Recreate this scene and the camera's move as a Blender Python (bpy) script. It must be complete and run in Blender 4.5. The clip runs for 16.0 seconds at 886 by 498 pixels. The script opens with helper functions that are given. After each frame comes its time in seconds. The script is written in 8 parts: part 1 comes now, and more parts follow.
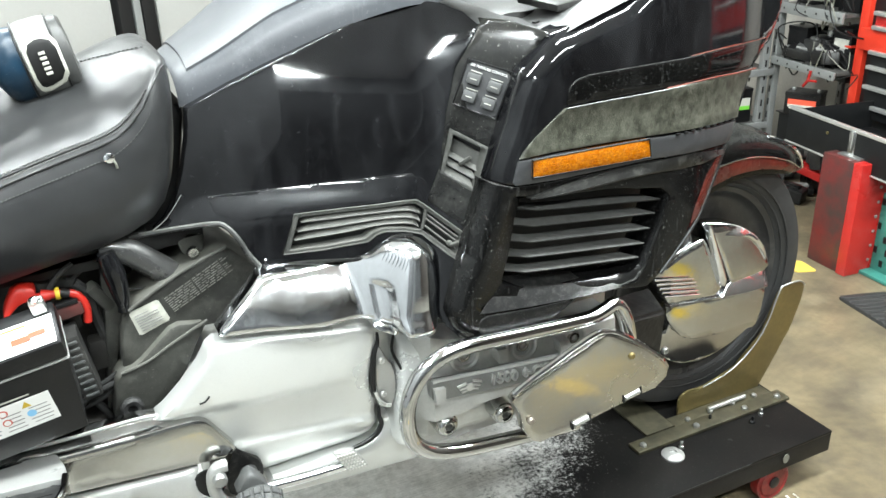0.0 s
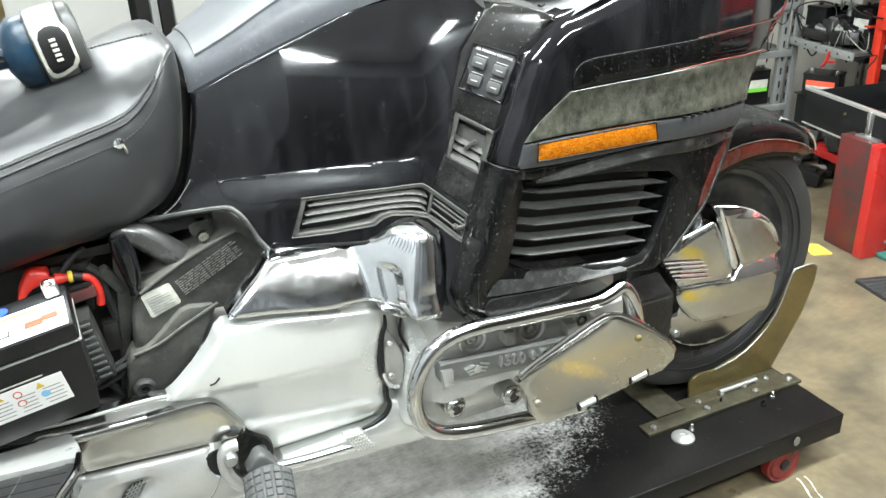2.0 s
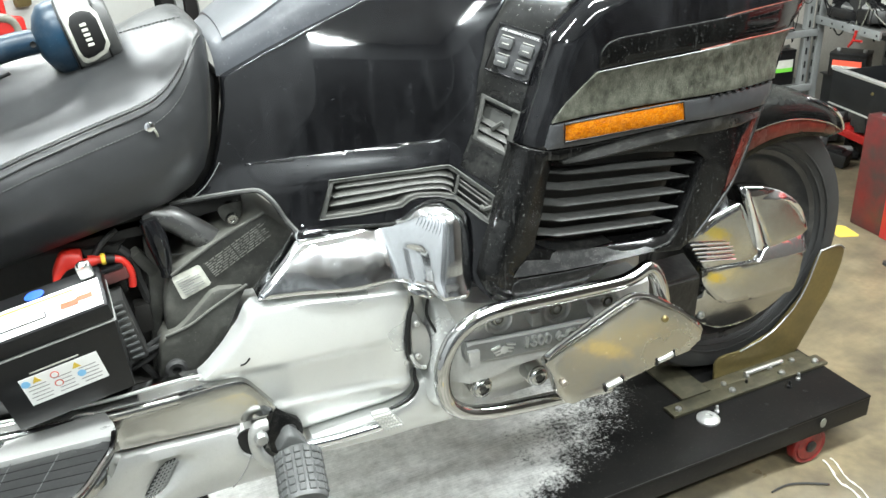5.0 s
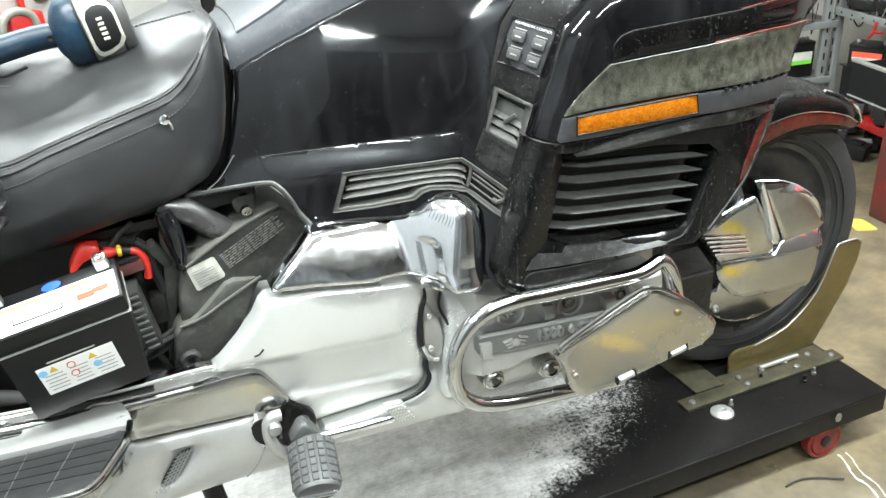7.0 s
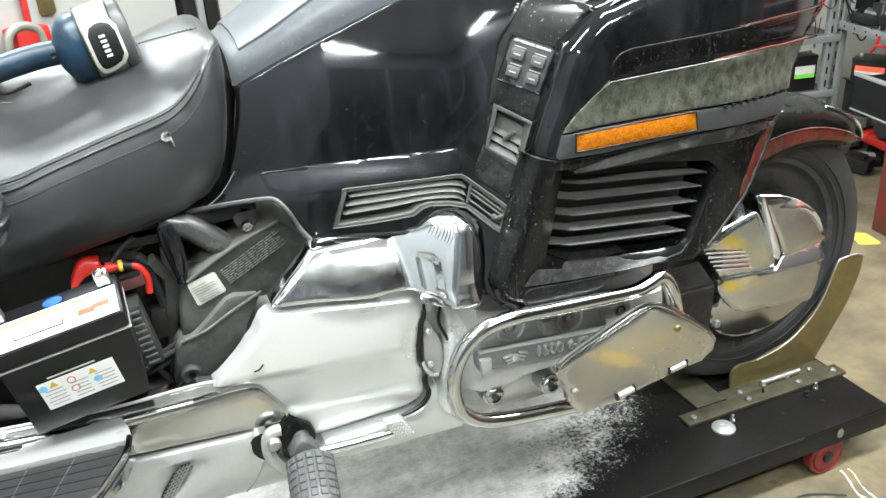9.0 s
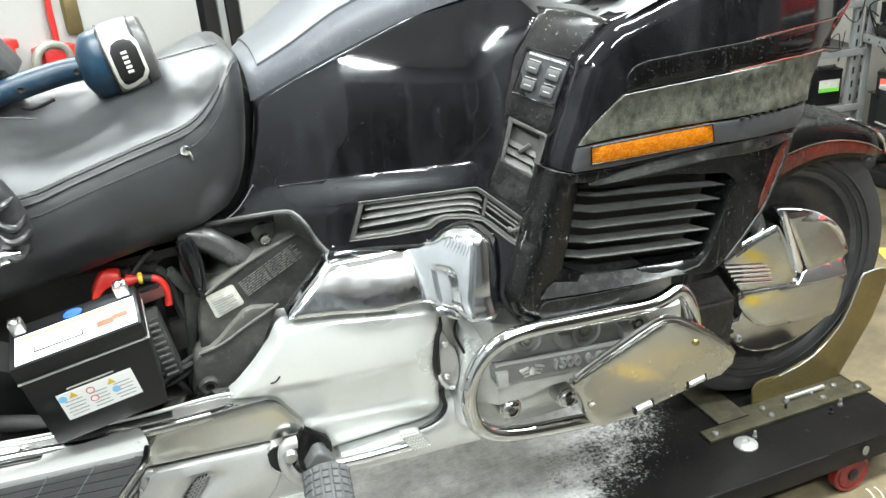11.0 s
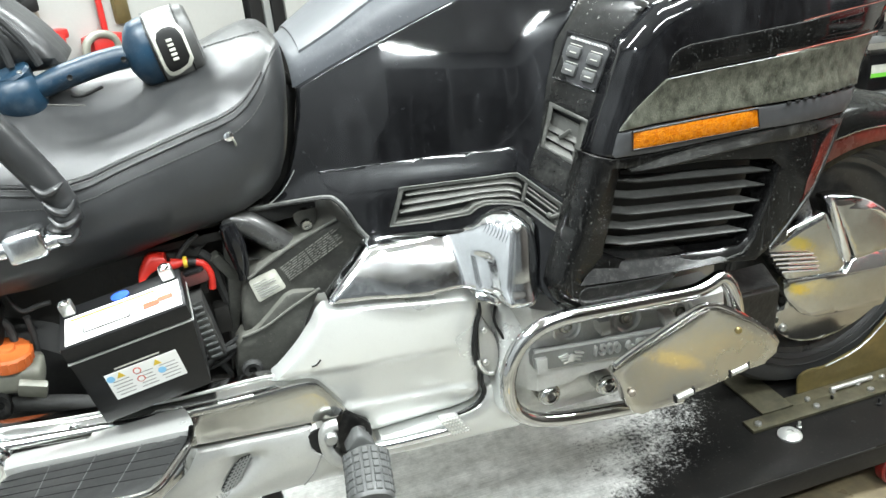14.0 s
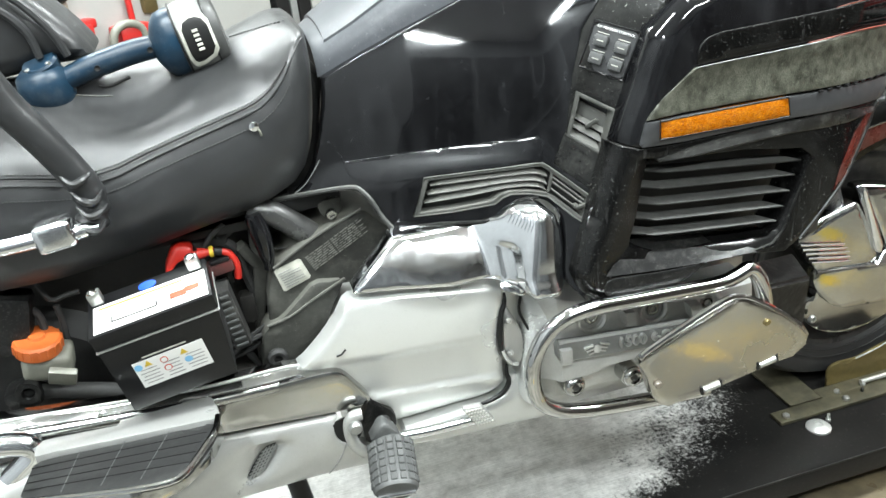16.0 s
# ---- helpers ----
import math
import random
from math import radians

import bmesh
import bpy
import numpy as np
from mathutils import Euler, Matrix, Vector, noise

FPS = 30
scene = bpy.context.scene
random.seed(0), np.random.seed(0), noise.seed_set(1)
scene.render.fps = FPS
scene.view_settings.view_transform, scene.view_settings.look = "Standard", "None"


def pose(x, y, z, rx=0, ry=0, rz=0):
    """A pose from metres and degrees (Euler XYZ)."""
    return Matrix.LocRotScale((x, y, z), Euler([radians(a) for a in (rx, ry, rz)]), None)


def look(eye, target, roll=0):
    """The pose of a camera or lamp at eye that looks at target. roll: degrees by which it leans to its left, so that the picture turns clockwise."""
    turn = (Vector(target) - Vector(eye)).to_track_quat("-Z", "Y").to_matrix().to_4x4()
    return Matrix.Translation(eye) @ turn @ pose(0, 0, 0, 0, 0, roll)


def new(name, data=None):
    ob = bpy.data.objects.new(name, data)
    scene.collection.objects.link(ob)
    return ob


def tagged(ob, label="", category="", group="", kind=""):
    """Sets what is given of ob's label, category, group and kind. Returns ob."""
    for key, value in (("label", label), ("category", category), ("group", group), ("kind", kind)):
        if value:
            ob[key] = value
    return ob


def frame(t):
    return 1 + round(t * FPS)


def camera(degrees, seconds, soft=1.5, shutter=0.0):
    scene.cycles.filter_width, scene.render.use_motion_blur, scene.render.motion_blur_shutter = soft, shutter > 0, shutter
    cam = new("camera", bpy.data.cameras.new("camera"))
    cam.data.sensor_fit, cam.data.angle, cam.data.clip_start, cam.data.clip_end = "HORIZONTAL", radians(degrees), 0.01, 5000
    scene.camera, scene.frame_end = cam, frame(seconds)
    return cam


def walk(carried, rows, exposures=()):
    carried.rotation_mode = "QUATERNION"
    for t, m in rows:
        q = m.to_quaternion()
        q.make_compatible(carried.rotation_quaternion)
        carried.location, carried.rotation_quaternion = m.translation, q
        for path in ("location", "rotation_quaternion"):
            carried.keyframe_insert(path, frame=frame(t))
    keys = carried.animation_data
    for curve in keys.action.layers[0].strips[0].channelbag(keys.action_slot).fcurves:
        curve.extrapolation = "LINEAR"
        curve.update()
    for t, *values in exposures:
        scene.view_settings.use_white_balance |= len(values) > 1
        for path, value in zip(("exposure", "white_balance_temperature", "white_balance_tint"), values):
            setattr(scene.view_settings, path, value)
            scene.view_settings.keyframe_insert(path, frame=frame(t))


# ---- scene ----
cam = camera(55.9, 16.0)

PATH = [
    (0, (-1.268, -1.361, 1.338), (-0.482, 0.292, 0.531), -1.9),
    (0.5, (-1.264, -1.368, 1.335), (-0.495, 0.292, 0.526), -2.4),
    (1, (-1.259, -1.372, 1.338), (-0.502, 0.292, 0.527), -2.8),
    (1.5, (-1.258, -1.377, 1.338), (-0.509, 0.286, 0.517), -2.4),
    (2, (-1.255, -1.377, 1.341), (-0.518, 0.281, 0.5), -2.6),
    (2.5, (-1.259, -1.373, 1.34), (-0.528, 0.28, 0.483), -2.7),
    (3, (-1.26, -1.373, 1.34), (-0.534, 0.275, 0.47), -2.7),
    (3.5, (-1.261, -1.376, 1.338), (-0.538, 0.274, 0.469), -2.9),
    (4, (-1.262, -1.377, 1.343), (-0.545, 0.272, 0.467), -2.9),
    (4.5, (-1.268, -1.38, 1.342), (-0.556, 0.273, 0.469), -3.0),
    (5, (-1.268, -1.38, 1.339), (-0.582, 0.284, 0.468), -3.5),
    (7.5, (-1.263, -1.387, 1.342), (-0.621, 0.287, 0.456), -3.9),
    (8, (-1.263, -1.388, 1.345), (-0.625, 0.288, 0.46), -3.9),
    (8.5, (-1.26, -1.391, 1.346), (-0.621, 0.29, 0.472), -3.9),
    (9, (-1.256, -1.39, 1.349), (-0.615, 0.298, 0.488), -3.9),
    (11.5, (-1.245, -1.402, 1.344), (-0.665, 0.328, 0.525), -4.8),
    (12, (-1.244, -1.403, 1.348), (-0.679, 0.33, 0.524), -4.9),
    (12.5, (-1.245, -1.404, 1.345), (-0.697, 0.333, 0.518), -5.1),
    (13, (-1.247, -1.405, 1.343), (-0.716, 0.336, 0.514), -5.3),
    (13.5, (-1.247, -1.406, 1.34), (-0.732, 0.339, 0.509), -5.4),
    (14, (-1.245, -1.405, 1.342), (-0.749, 0.342, 0.503), -5.7),
    (14.5, (-1.244, -1.403, 1.345), (-0.767, 0.345, 0.5), -5.8),
    (15, (-1.242, -1.399, 1.344), (-0.781, 0.352, 0.494), -6.1),
    (15.5, (-1.243, -1.4, 1.341), (-0.799, 0.354, 0.49), -6.2),
    (16, (-1.243, -1.4, 1.344), (-0.81, 0.353, 0.484), -6.4),
]
walk(cam, [(t, look(eye, target, roll)) for t, eye, target, roll in PATH], [(0.0, 0.0), (15.0, 0.0), (15.6, -0.08), (16.0, -0.16)])


# ---- light ----
world = bpy.data.worlds.new("world")
scene.world = world
world.use_nodes = True
world.node_tree.nodes["Background"].inputs[0].default_value = (0.9, 0.95, 1.0, 1)
world.node_tree.nodes["Background"].inputs[1].default_value = 0.15

# place and turn of each tube on the ceiling
TUBES = [(-1.9, -0.7, 2.75, 0), (-0.3, -0.7, 2.75, 0), (-1.9, 1.1, 2.75, 0), (-0.3, 1.1, 2.75, 0), (-2.06, -2.35, 2.75, 90), (-0.3, -2.3, 2.75, 0), (1.0, -0.9, 2.75, 0)]
TUBE_WATTS = 87.0
for spot in TUBES:
    lamp = bpy.data.lights.new("tube_light", "AREA")
    lamp.shape, lamp.size, lamp.size_y, lamp.energy, lamp.color = "RECTANGLE", 1.2, 0.13, TUBE_WATTS, (0.93, 1.0, 1.0)
    new("tube_light", lamp).matrix_world = pose(spot[0], spot[1], spot[2] - 0.02, 0, 0, spot[3])


# ---- materials ----
def material(name, base, rough=0.5, metal=0.0, second=None, scale=6.0, fine=90.0, mix=0.35, bump=0.05, grain=0.03,
             rough_var=0.08, coat=0.0, dust=0.0, dust_colour=(0.32, 0.31, 0.28), dust_scale=14.0, streak=1.0, random_var=0.0, warp=0.0, warp_scale=9.0, specks=None, top_dust=0.0, spec=0.5, smear=0.0, haze=0.0):
    """A surface with variation at two scales: broad tone, fine grain in relief, and optional dust."""
    m = bpy.data.materials.new(name)
    m.use_nodes = True
    nodes, links = m.node_tree.nodes, m.node_tree.links
    surface = nodes["Principled BSDF"]
    where = nodes.new("ShaderNodeTexCoord")
    stretch = nodes.new("ShaderNodeMapping")
    stretch.inputs["Scale"].default_value = (1, 1, streak)
    links.new(where.outputs["Object"], stretch.inputs[0])

    def tex(size, detail=4.0, rough=0.5):
        n = nodes.new("ShaderNodeTexNoise")
        n.inputs["Scale"].default_value, n.inputs["Detail"].default_value, n.inputs["Roughness"].default_value = size, detail, rough
        links.new(stretch.outputs[0], n.inputs["Vector"])
        return n.outputs["Fac"]

    def blend(fac, a, b):
        n = nodes.new("ShaderNodeMix")
        n.data_type = "RGBA"
        for k, v in ((0, fac), (6, a), (7, b)):
            if hasattr(v, "links"):
                links.new(v, n.inputs[k])
            else:
                n.inputs[k].default_value = v if k == 0 else (*v, 1)
        return n.outputs[2]

    def ranged(v, a, b, c, d):
        n = nodes.new("ShaderNodeMapRange")
        for k, q in zip(range(1, 5), (a, b, c, d)):
            n.inputs[k].default_value = q
        links.new(v, n.inputs[0])
        return n.outputs[0]

    broad, small = tex(scale), tex(fine, 6.0)
    other = second or tuple(min(1, c * 0.6) for c in base)
    colour = blend(ranged(broad, 0.35, 0.7, 0, mix), base, other)
    colour = blend(ranged(small, 0.35, 0.75, 0, mix * 0.5), colour, other)
    if random_var:
        info = nodes.new("ShaderNodeObjectInfo")
        colour = blend(ranged(info.outputs["Random"], 0, 1, 0, random_var), colour, other)
    roughness = ranged(broad, 0.3, 0.7, max(0.02, rough - rough_var), min(1, rough + rough_var))
    if dust:
        spots = ranged(tex(dust_scale, 12.0, 0.78), 0.50, 0.86, 0, dust)
        dots = ranged(tex(max(160, dust_scale * 9), 4.0, 0.7), 0.62, 0.72, 0, dust * 0.9 if specks is None else specks)

        def most(a, b):
            n = nodes.new("ShaderNodeMath")
            n.operation = "MAXIMUM"
            links.new(a, n.inputs[0]), links.new(b, n.inputs[1])
            return n.outputs[0]

        covered = most(spots, dots)
        if smear:
            # thin upright wipe marks
            wipe = nodes.new("ShaderNodeMapping")
            wipe.inputs["Scale"].default_value = (1, 1, 0.12)
            links.new(where.outputs["Object"], wipe.inputs[0])
            marks = nodes.new("ShaderNodeTexNoise")
            marks.inputs["Scale"].default_value, marks.inputs["Detail"].default_value, marks.inputs["Roughness"].default_value = 55, 8, 0.75
            links.new(wipe.outputs[0], marks.inputs["Vector"])
            covered = most(covered, ranged(marks.outputs["Fac"], 0.58, 0.84, 0, smear))
        if haze:
            # broad pale upright swipes, standing in for cloudy reflections and wipe marks
            film = nodes.new("ShaderNodeMapping")
            film.inputs["Scale"].default_value, film.inputs["Rotation"].default_value = (1, 1, 0.22), (0, 0.2, 0)
            links.new(where.outputs["Object"], film.inputs[0])
            swipes = nodes.new("ShaderNodeTexNoise")
            swipes.inputs["Scale"].default_value, swipes.inputs["Detail"].default_value, swipes.inputs["Roughness"].default_value = 16, 9, 0.68
            links.new(film.outputs[0], swipes.inputs["Vector"])
            covered = most(covered, ranged(swipes.outputs["Fac"], 0.44, 0.74, 0, haze))
        if top_dust:
            # faces that look up take more of the dust colour, so tops are paler
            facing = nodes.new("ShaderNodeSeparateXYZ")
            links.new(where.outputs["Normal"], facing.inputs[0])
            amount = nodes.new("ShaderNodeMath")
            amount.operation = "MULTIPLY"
            links.new(ranged(facing.outputs["Z"], 0.15, 0.8, 0, top_dust), amount.inputs[0])
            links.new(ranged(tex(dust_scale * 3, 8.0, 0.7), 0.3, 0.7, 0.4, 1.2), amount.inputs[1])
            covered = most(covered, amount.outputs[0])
        colour = blend(covered, colour, dust_colour)
        add = nodes.new("ShaderNodeMath")
        add.operation, add.use_clamp = "ADD", True
        links.new(roughness, add.inputs[0]), links.new(ranged(covered, 0, 1, 0, 0.6), add.inputs[1])
        roughness = add.outputs[0]
    links.new(colour, surface.inputs["Base Color"])
    links.new(roughness, surface.inputs["Roughness"])
    surface.inputs["Metallic"].default_value = metal
    surface.inputs["Specular IOR Level"].default_value = spec
    surface.inputs["Coat Weight"].default_value = coat
    surface.inputs["Coat Roughness"].default_value = 0.04
    if bump:
        rise = nodes.new("ShaderNodeBump")
        rise.inputs["Strength"].default_value, rise.inputs["Distance"].default_value = bump, grain * 0.05
        links.new(small, rise.inputs["Height"])
        links.new(rise.outputs[0], surface.inputs["Normal"])
    if warp:
        dent = nodes.new("ShaderNodeBump")
        dent.inputs["Strength"].default_value, dent.inputs["Distance"].default_value = 1.0, warp
        links.new(tex(warp_scale, 3.0), dent.inputs["Height"])
        if bump:
            links.new(dent.outputs[0], rise.inputs["Normal"])
        else:
            links.new(dent.outputs[0], surface.inputs["Normal"])
    return m


def glow(name, colour, strength):
    m = bpy.data.materials.new(name)
    m.use_nodes = True
    s = m.node_tree.nodes["Principled BSDF"]
    s.inputs["Base Color"].default_value = (*colour, 1)
    s.inputs["Emission Color"].default_value, s.inputs["Emission Strength"].default_value = (*colour, 1), strength
    return m


# haze and smear tones also stand in for reflections in the gloss
GLOSS = material("black_paint", (0.0018, 0.0018, 0.0022), 0.055, 0, (0.0035, 0.0035, 0.004), scale=9, bump=0.0, coat=0.0, rough_var=0.025, dust=0.05, dust_scale=17, specks=0.06, top_dust=0.03, smear=0.09, dust_colour=(0.28, 0.29, 0.31), warp=0.0005, warp_scale=8, spec=0.45, haze=0.045)
# pale tone stands for grey reflections besides the dust and scratches
FENDER_PAINT = material("scratched_black_paint", (0.004, 0.004, 0.004), 0.10, 0, (0.012, 0.012, 0.011), bump=0.0, dust=0.12, dust_scale=20, specks=0.2, top_dust=0.14, smear=0.12, dust_colour=(0.22, 0.23, 0.22), spec=0.55, rough_var=0.04)
GLOSS_DUSTY = material("dusty_black_paint", (0.0025, 0.0025, 0.0025), 0.08, 0, (0.005, 0.005, 0.005), bump=0.0, coat=0.0, dust=0.08, dust_scale=26, specks=0.5, top_dust=0.16, smear=0.30, dust_colour=(0.24, 0.24, 0.23), spec=0.30, rough_var=0.03)
PLASTIC = material("black_plastic", (0.022, 0.022, 0.021), 0.45, 0, bump=0.25, grain=0.02, dust=0.25, dust_scale=12)
PLASTIC_DUSTY = material("dusty_black_plastic", (0.006, 0.006, 0.006), 0.36, 0, bump=0.35, grain=0.04, dust=0.30, dust_scale=55, specks=0.9, top_dust=0.0, dust_colour=(0.18, 0.177, 0.163), spec=0.25)
LEDGE_DUST = material("thick_grey_dust", (0.007, 0.007, 0.007), 0.33, 0, (0.015, 0.015, 0.014), scale=18, mix=0.6, bump=0.3, grain=0.04, dust=0.5, dust_scale=40, specks=0.7, top_dust=0.06, dust_colour=(0.21, 0.21, 0.19), spec=0.35)
SLAT = material("dusty_black_slat", (0.016, 0.016, 0.016), 0.42, 0, bump=0.2, grain=0.02, dust=0.14, dust_scale=30, specks=0.4, top_dust=0.22, dust_colour=(0.25, 0.25, 0.235), spec=0.35)
LIGHT_BLUE = material("light_blue_ink", (0.22, 0.50, 0.75), 0.4, bump=0)
VENT = material("grey_vent_plastic", (0.040, 0.041, 0.037), 0.5, 0, bump=0.2, grain=0.02, dust=0.3, dust_scale=25, top_dust=0.26, dust_colour=(0.26, 0.255, 0.23))
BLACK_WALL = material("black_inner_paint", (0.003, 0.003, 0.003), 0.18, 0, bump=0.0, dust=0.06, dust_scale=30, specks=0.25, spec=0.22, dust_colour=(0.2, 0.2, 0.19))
# darker copy of the vent plastic, carrying the shade of the recess
VENT_SHADED = material("shaded_vent_plastic", (0.012, 0.012, 0.011), 0.6, 0, bump=0.2, dust=0.3, dust_scale=25, dust_colour=(0.10, 0.10, 0.09))
RIM_DUST = material("dusty_black_rim", (0.02, 0.02, 0.02), 0.3, 0, bump=0.1, dust=0.5, dust_scale=40, top_dust=0.4, dust_colour=(0.28, 0.28, 0.26))
# black paint made grey in place of the reflected ceiling, plus dust
SHELTER = material("greyed_black_top_paint", (0.055, 0.059, 0.066), 0.36, 0, (0.085, 0.088, 0.095), bump=0.06, grain=0.01, fine=400, coat=0.0, spec=0.25, dust=0.22, dust_scale=14, specks=0.3, smear=0.18, dust_colour=(0.30, 0.305, 0.31))
LENS = material("dirty_grey_lens", (0.085, 0.087, 0.068), 0.36, 0, (0.014, 0.015, 0.010), scale=70, fine=460, mix=0.95, bump=0.35, grain=0.06, streak=0.8, dust=0.30, dust_scale=60, specks=0.45, dust_colour=(0.27, 0.27, 0.22), coat=0.0, spec=0.35, smear=0.35)
TRIM = material("dark_grey_trim", (0.060, 0.062, 0.062), 0.35, 0, bump=0.1, dust=0.2, dust_scale=20)
TRIM_DARK = material("dark_switch_plastic", (0.035, 0.036, 0.038), 0.4, 0, bump=0.1, dust=0.15, dust_scale=20)
# red tones painted on for the tool chest's reflection in gloss edges
RED_REFLECTION = material("dark_red_reflection", (0.10, 0.016, 0.010), 0.24, 0, (0.035, 0.007, 0.005), scale=14, mix=0.8, bump=0, coat=0.1, dust=0.15, dust_scale=30)
ORANGE_REFLECTION = material("orange_red_reflection", (0.20, 0.032, 0.014), 0.5, 0, (0.06, 0.015, 0.010), scale=40, mix=1.0, bump=0, spec=0.3)
AMBER = material("amber_reflector", (0.40, 0.112, 0.0005), 0.28, 0, (0.50, 0.175, 0.001), scale=130, fine=600, mix=1.0, bump=0.9, grain=0.04, coat=0.0, dust=0.06, dust_scale=40, specks=0.12, dust_colour=(0.14, 0.06, 0.01), spec=0.2)
CHROME = material("chrome", (0.88, 0.90, 0.92), 0.115, 1, (0.70, 0.71, 0.72), scale=20, mix=0.35, bump=0.02, rough_var=0.05, warp=0.0013, warp_scale=15, dust=0.16, dust_scale=30, specks=0.12, dust_colour=(0.55, 0.55, 0.55), smear=0.12)
CHROME_BAR = material("bright_chrome_tube", (0.60, 0.60, 0.595), 0.06, 1, (0.50, 0.50, 0.485), scale=20, mix=0.35, bump=0.01, rough_var=0.03, dust=0.06, dust_scale=30, specks=0.12, dust_colour=(0.4, 0.4, 0.38))
ROTOR = material("tarnished_chrome", (0.60, 0.61, 0.60), 0.13, 1, (0.36, 0.35, 0.33), scale=10, mix=0.5, bump=0.02, rough_var=0.03, warp=0.0008, warp_scale=10, dust=0.12, specks=0.15)
CHROME_WORN = material("worn_chrome", (0.52, 0.53, 0.53), 0.12, 1, (0.44, 0.43, 0.40), scale=14, mix=0.6, bump=0.05, rough_var=0.08, warp=0.0009, warp_scale=9, dust=0.25, dust_scale=24, dust_colour=(0.35, 0.35, 0.33))
POLISHED = material("polished_steel_plate", (0.46, 0.46, 0.455), 0.22, 1, (0.50, 0.46, 0.36), scale=6, mix=0.9, bump=0.04, rough_var=0.10, warp=0.0007, warp_scale=7, dust=0.15, dust_scale=12, specks=0.15, dust_colour=(0.40, 0.38, 0.31))
SILVER = material("silver_paint", (0.67, 0.68, 0.66), 0.31, 0.55, (0.52, 0.53, 0.515), scale=3, mix=0.3, bump=0.03, fine=500, grain=0.01, coat=0.35, dust=0.12, dust_scale=12, dust_colour=(0.25, 0.24, 0.22))
# darker copy of the silver: shading put into the colour, with some dirt
SILVER_DARKER = material("darker_silver_paint", (0.50, 0.505, 0.49), 0.30, 0.6, (0.36, 0.36, 0.345), scale=5, mix=0.5, bump=0.04, fine=400, grain=0.01, coat=0.25, dust=0.22, dust_scale=14, smear=0.15, dust_colour=(0.20, 0.19, 0.17))
CAST = material("cast_aluminium", (0.52, 0.525, 0.51), 0.38, 0.7, (0.32, 0.32, 0.30), scale=14, mix=0.45, bump=0.25, grain=0.03, fine=220, dust=0.15, dust_scale=22, dust_colour=(0.2, 0.19, 0.17))
BRIGHT_ALLOY = material("bright_alloy", (0.72, 0.72, 0.70), 0.35, 0.8, (0.55, 0.55, 0.53), mix=0.4, bump=0.05)
LEATHER = material("black_leather", (0.017, 0.0175, 0.018), 0.36, 0, (0.024, 0.025, 0.026), scale=9, mix=0.6, bump=0.14, grain=0.03, fine=700, rough_var=0.07, warp=0.011, warp_scale=6.5, dust=0.05, dust_scale=30, specks=0.04, dust_colour=(0.16, 0.16, 0.16), spec=0.44)
THREAD = material("grey_thread", (0.05, 0.05, 0.049), 0.7)
RUBBER = material("black_rubber", (0.022, 0.022, 0.0215), 0.6, 0, (0.03, 0.03, 0.03), bump=0.3, grain=0.03, dust=0.28, dust_scale=18, spec=0.4, dust_colour=(0.12, 0.12, 0.11))
RUBBER_PAD = material("dark_worn_rubber", (0.013, 0.0135, 0.0135), 0.50, 0, (0.025, 0.025, 0.025), mix=0.5, spec=0.3, bump=0.3, grain=0.03, dust=0.2, dust_scale=30, dust_colour=(0.16, 0.16, 0.15))
PEG_RUBBER = material("grey_peg_rubber", (0.058, 0.060, 0.059), 0.5, 0, (0.045, 0.046, 0.046), scale=30, mix=0.6, bump=0.3, grain=0.03, dust=0.35, dust_scale=40, dust_colour=(0.2, 0.2, 0.19))
RIM = material("dark_wheel_paint", (0.03, 0.03, 0.03), 0.35, 0.2, dust=0.3)
# tone lowered to carry the shade inside the bay
ENGINE_DARK = material("dark_engine_bay", (0.010, 0.0096, 0.009), 0.6, 0, (0.022, 0.020, 0.017), scale=20, mix=0.6, bump=0.4, grain=0.06, dust=0.25, dust_scale=30, dust_colour=(0.1, 0.095, 0.085))
AIRBOX = material("dusty_dark_airbox", (0.058, 0.059, 0.052), 0.5, 0, (0.016, 0.016, 0.014), scale=9, mix=0.95, bump=0.3, grain=0.03, dust=0.35, dust_scale=24, specks=0.5, top_dust=0.3, dust_colour=(0.21, 0.205, 0.175))
FRAME = material("black_frame_tube", (0.06, 0.06, 0.06), 0.25, 0.3, dust=0.4, dust_scale=24, top_dust=0.35, coat=0.3, dust_colour=(0.26, 0.26, 0.25))
RED = material("red_plastic", (0.40, 0.016, 0.010), 0.42, 0, (0.45, 0.02, 0.01), mix=0.5, bump=0.1)
RED_PAINT = material("red_enamel", (0.34, 0.014, 0.012), 0.32, 0, (0.42, 0.02, 0.015), mix=0.4, bump=0.05, dust=0.15)
RED_WORN = material("worn_red_enamel", (0.032, 0.022, 0.020), 0.42, 0, (0.13, 0.008, 0.007), scale=9, fine=40, mix=0.95, bump=0.15, dust=0.95, dust_scale=4, dust_colour=(0.030, 0.024, 0.022))
# red darkened to carry the shadow under the deck
CASTER_RED = material("shaded_red_caster", (0.22, 0.014, 0.012), 0.45, 0, (0.06, 0.012, 0.010), scale=30, mix=0.8, bump=0.1, dust=0.3, dust_scale=30, dust_colour=(0.06, 0.05, 0.045))
BRIGHT_RED = material("orange_red_enamel", (0.55, 0.035, 0.016), 0.35, 0, mix=0.2, bump=0.03)
ORANGE = material("orange_cap_plastic", (0.55, 0.12, 0.02), 0.45, 0, (0.30, 0.07, 0.02), mix=0.5, bump=0.1)
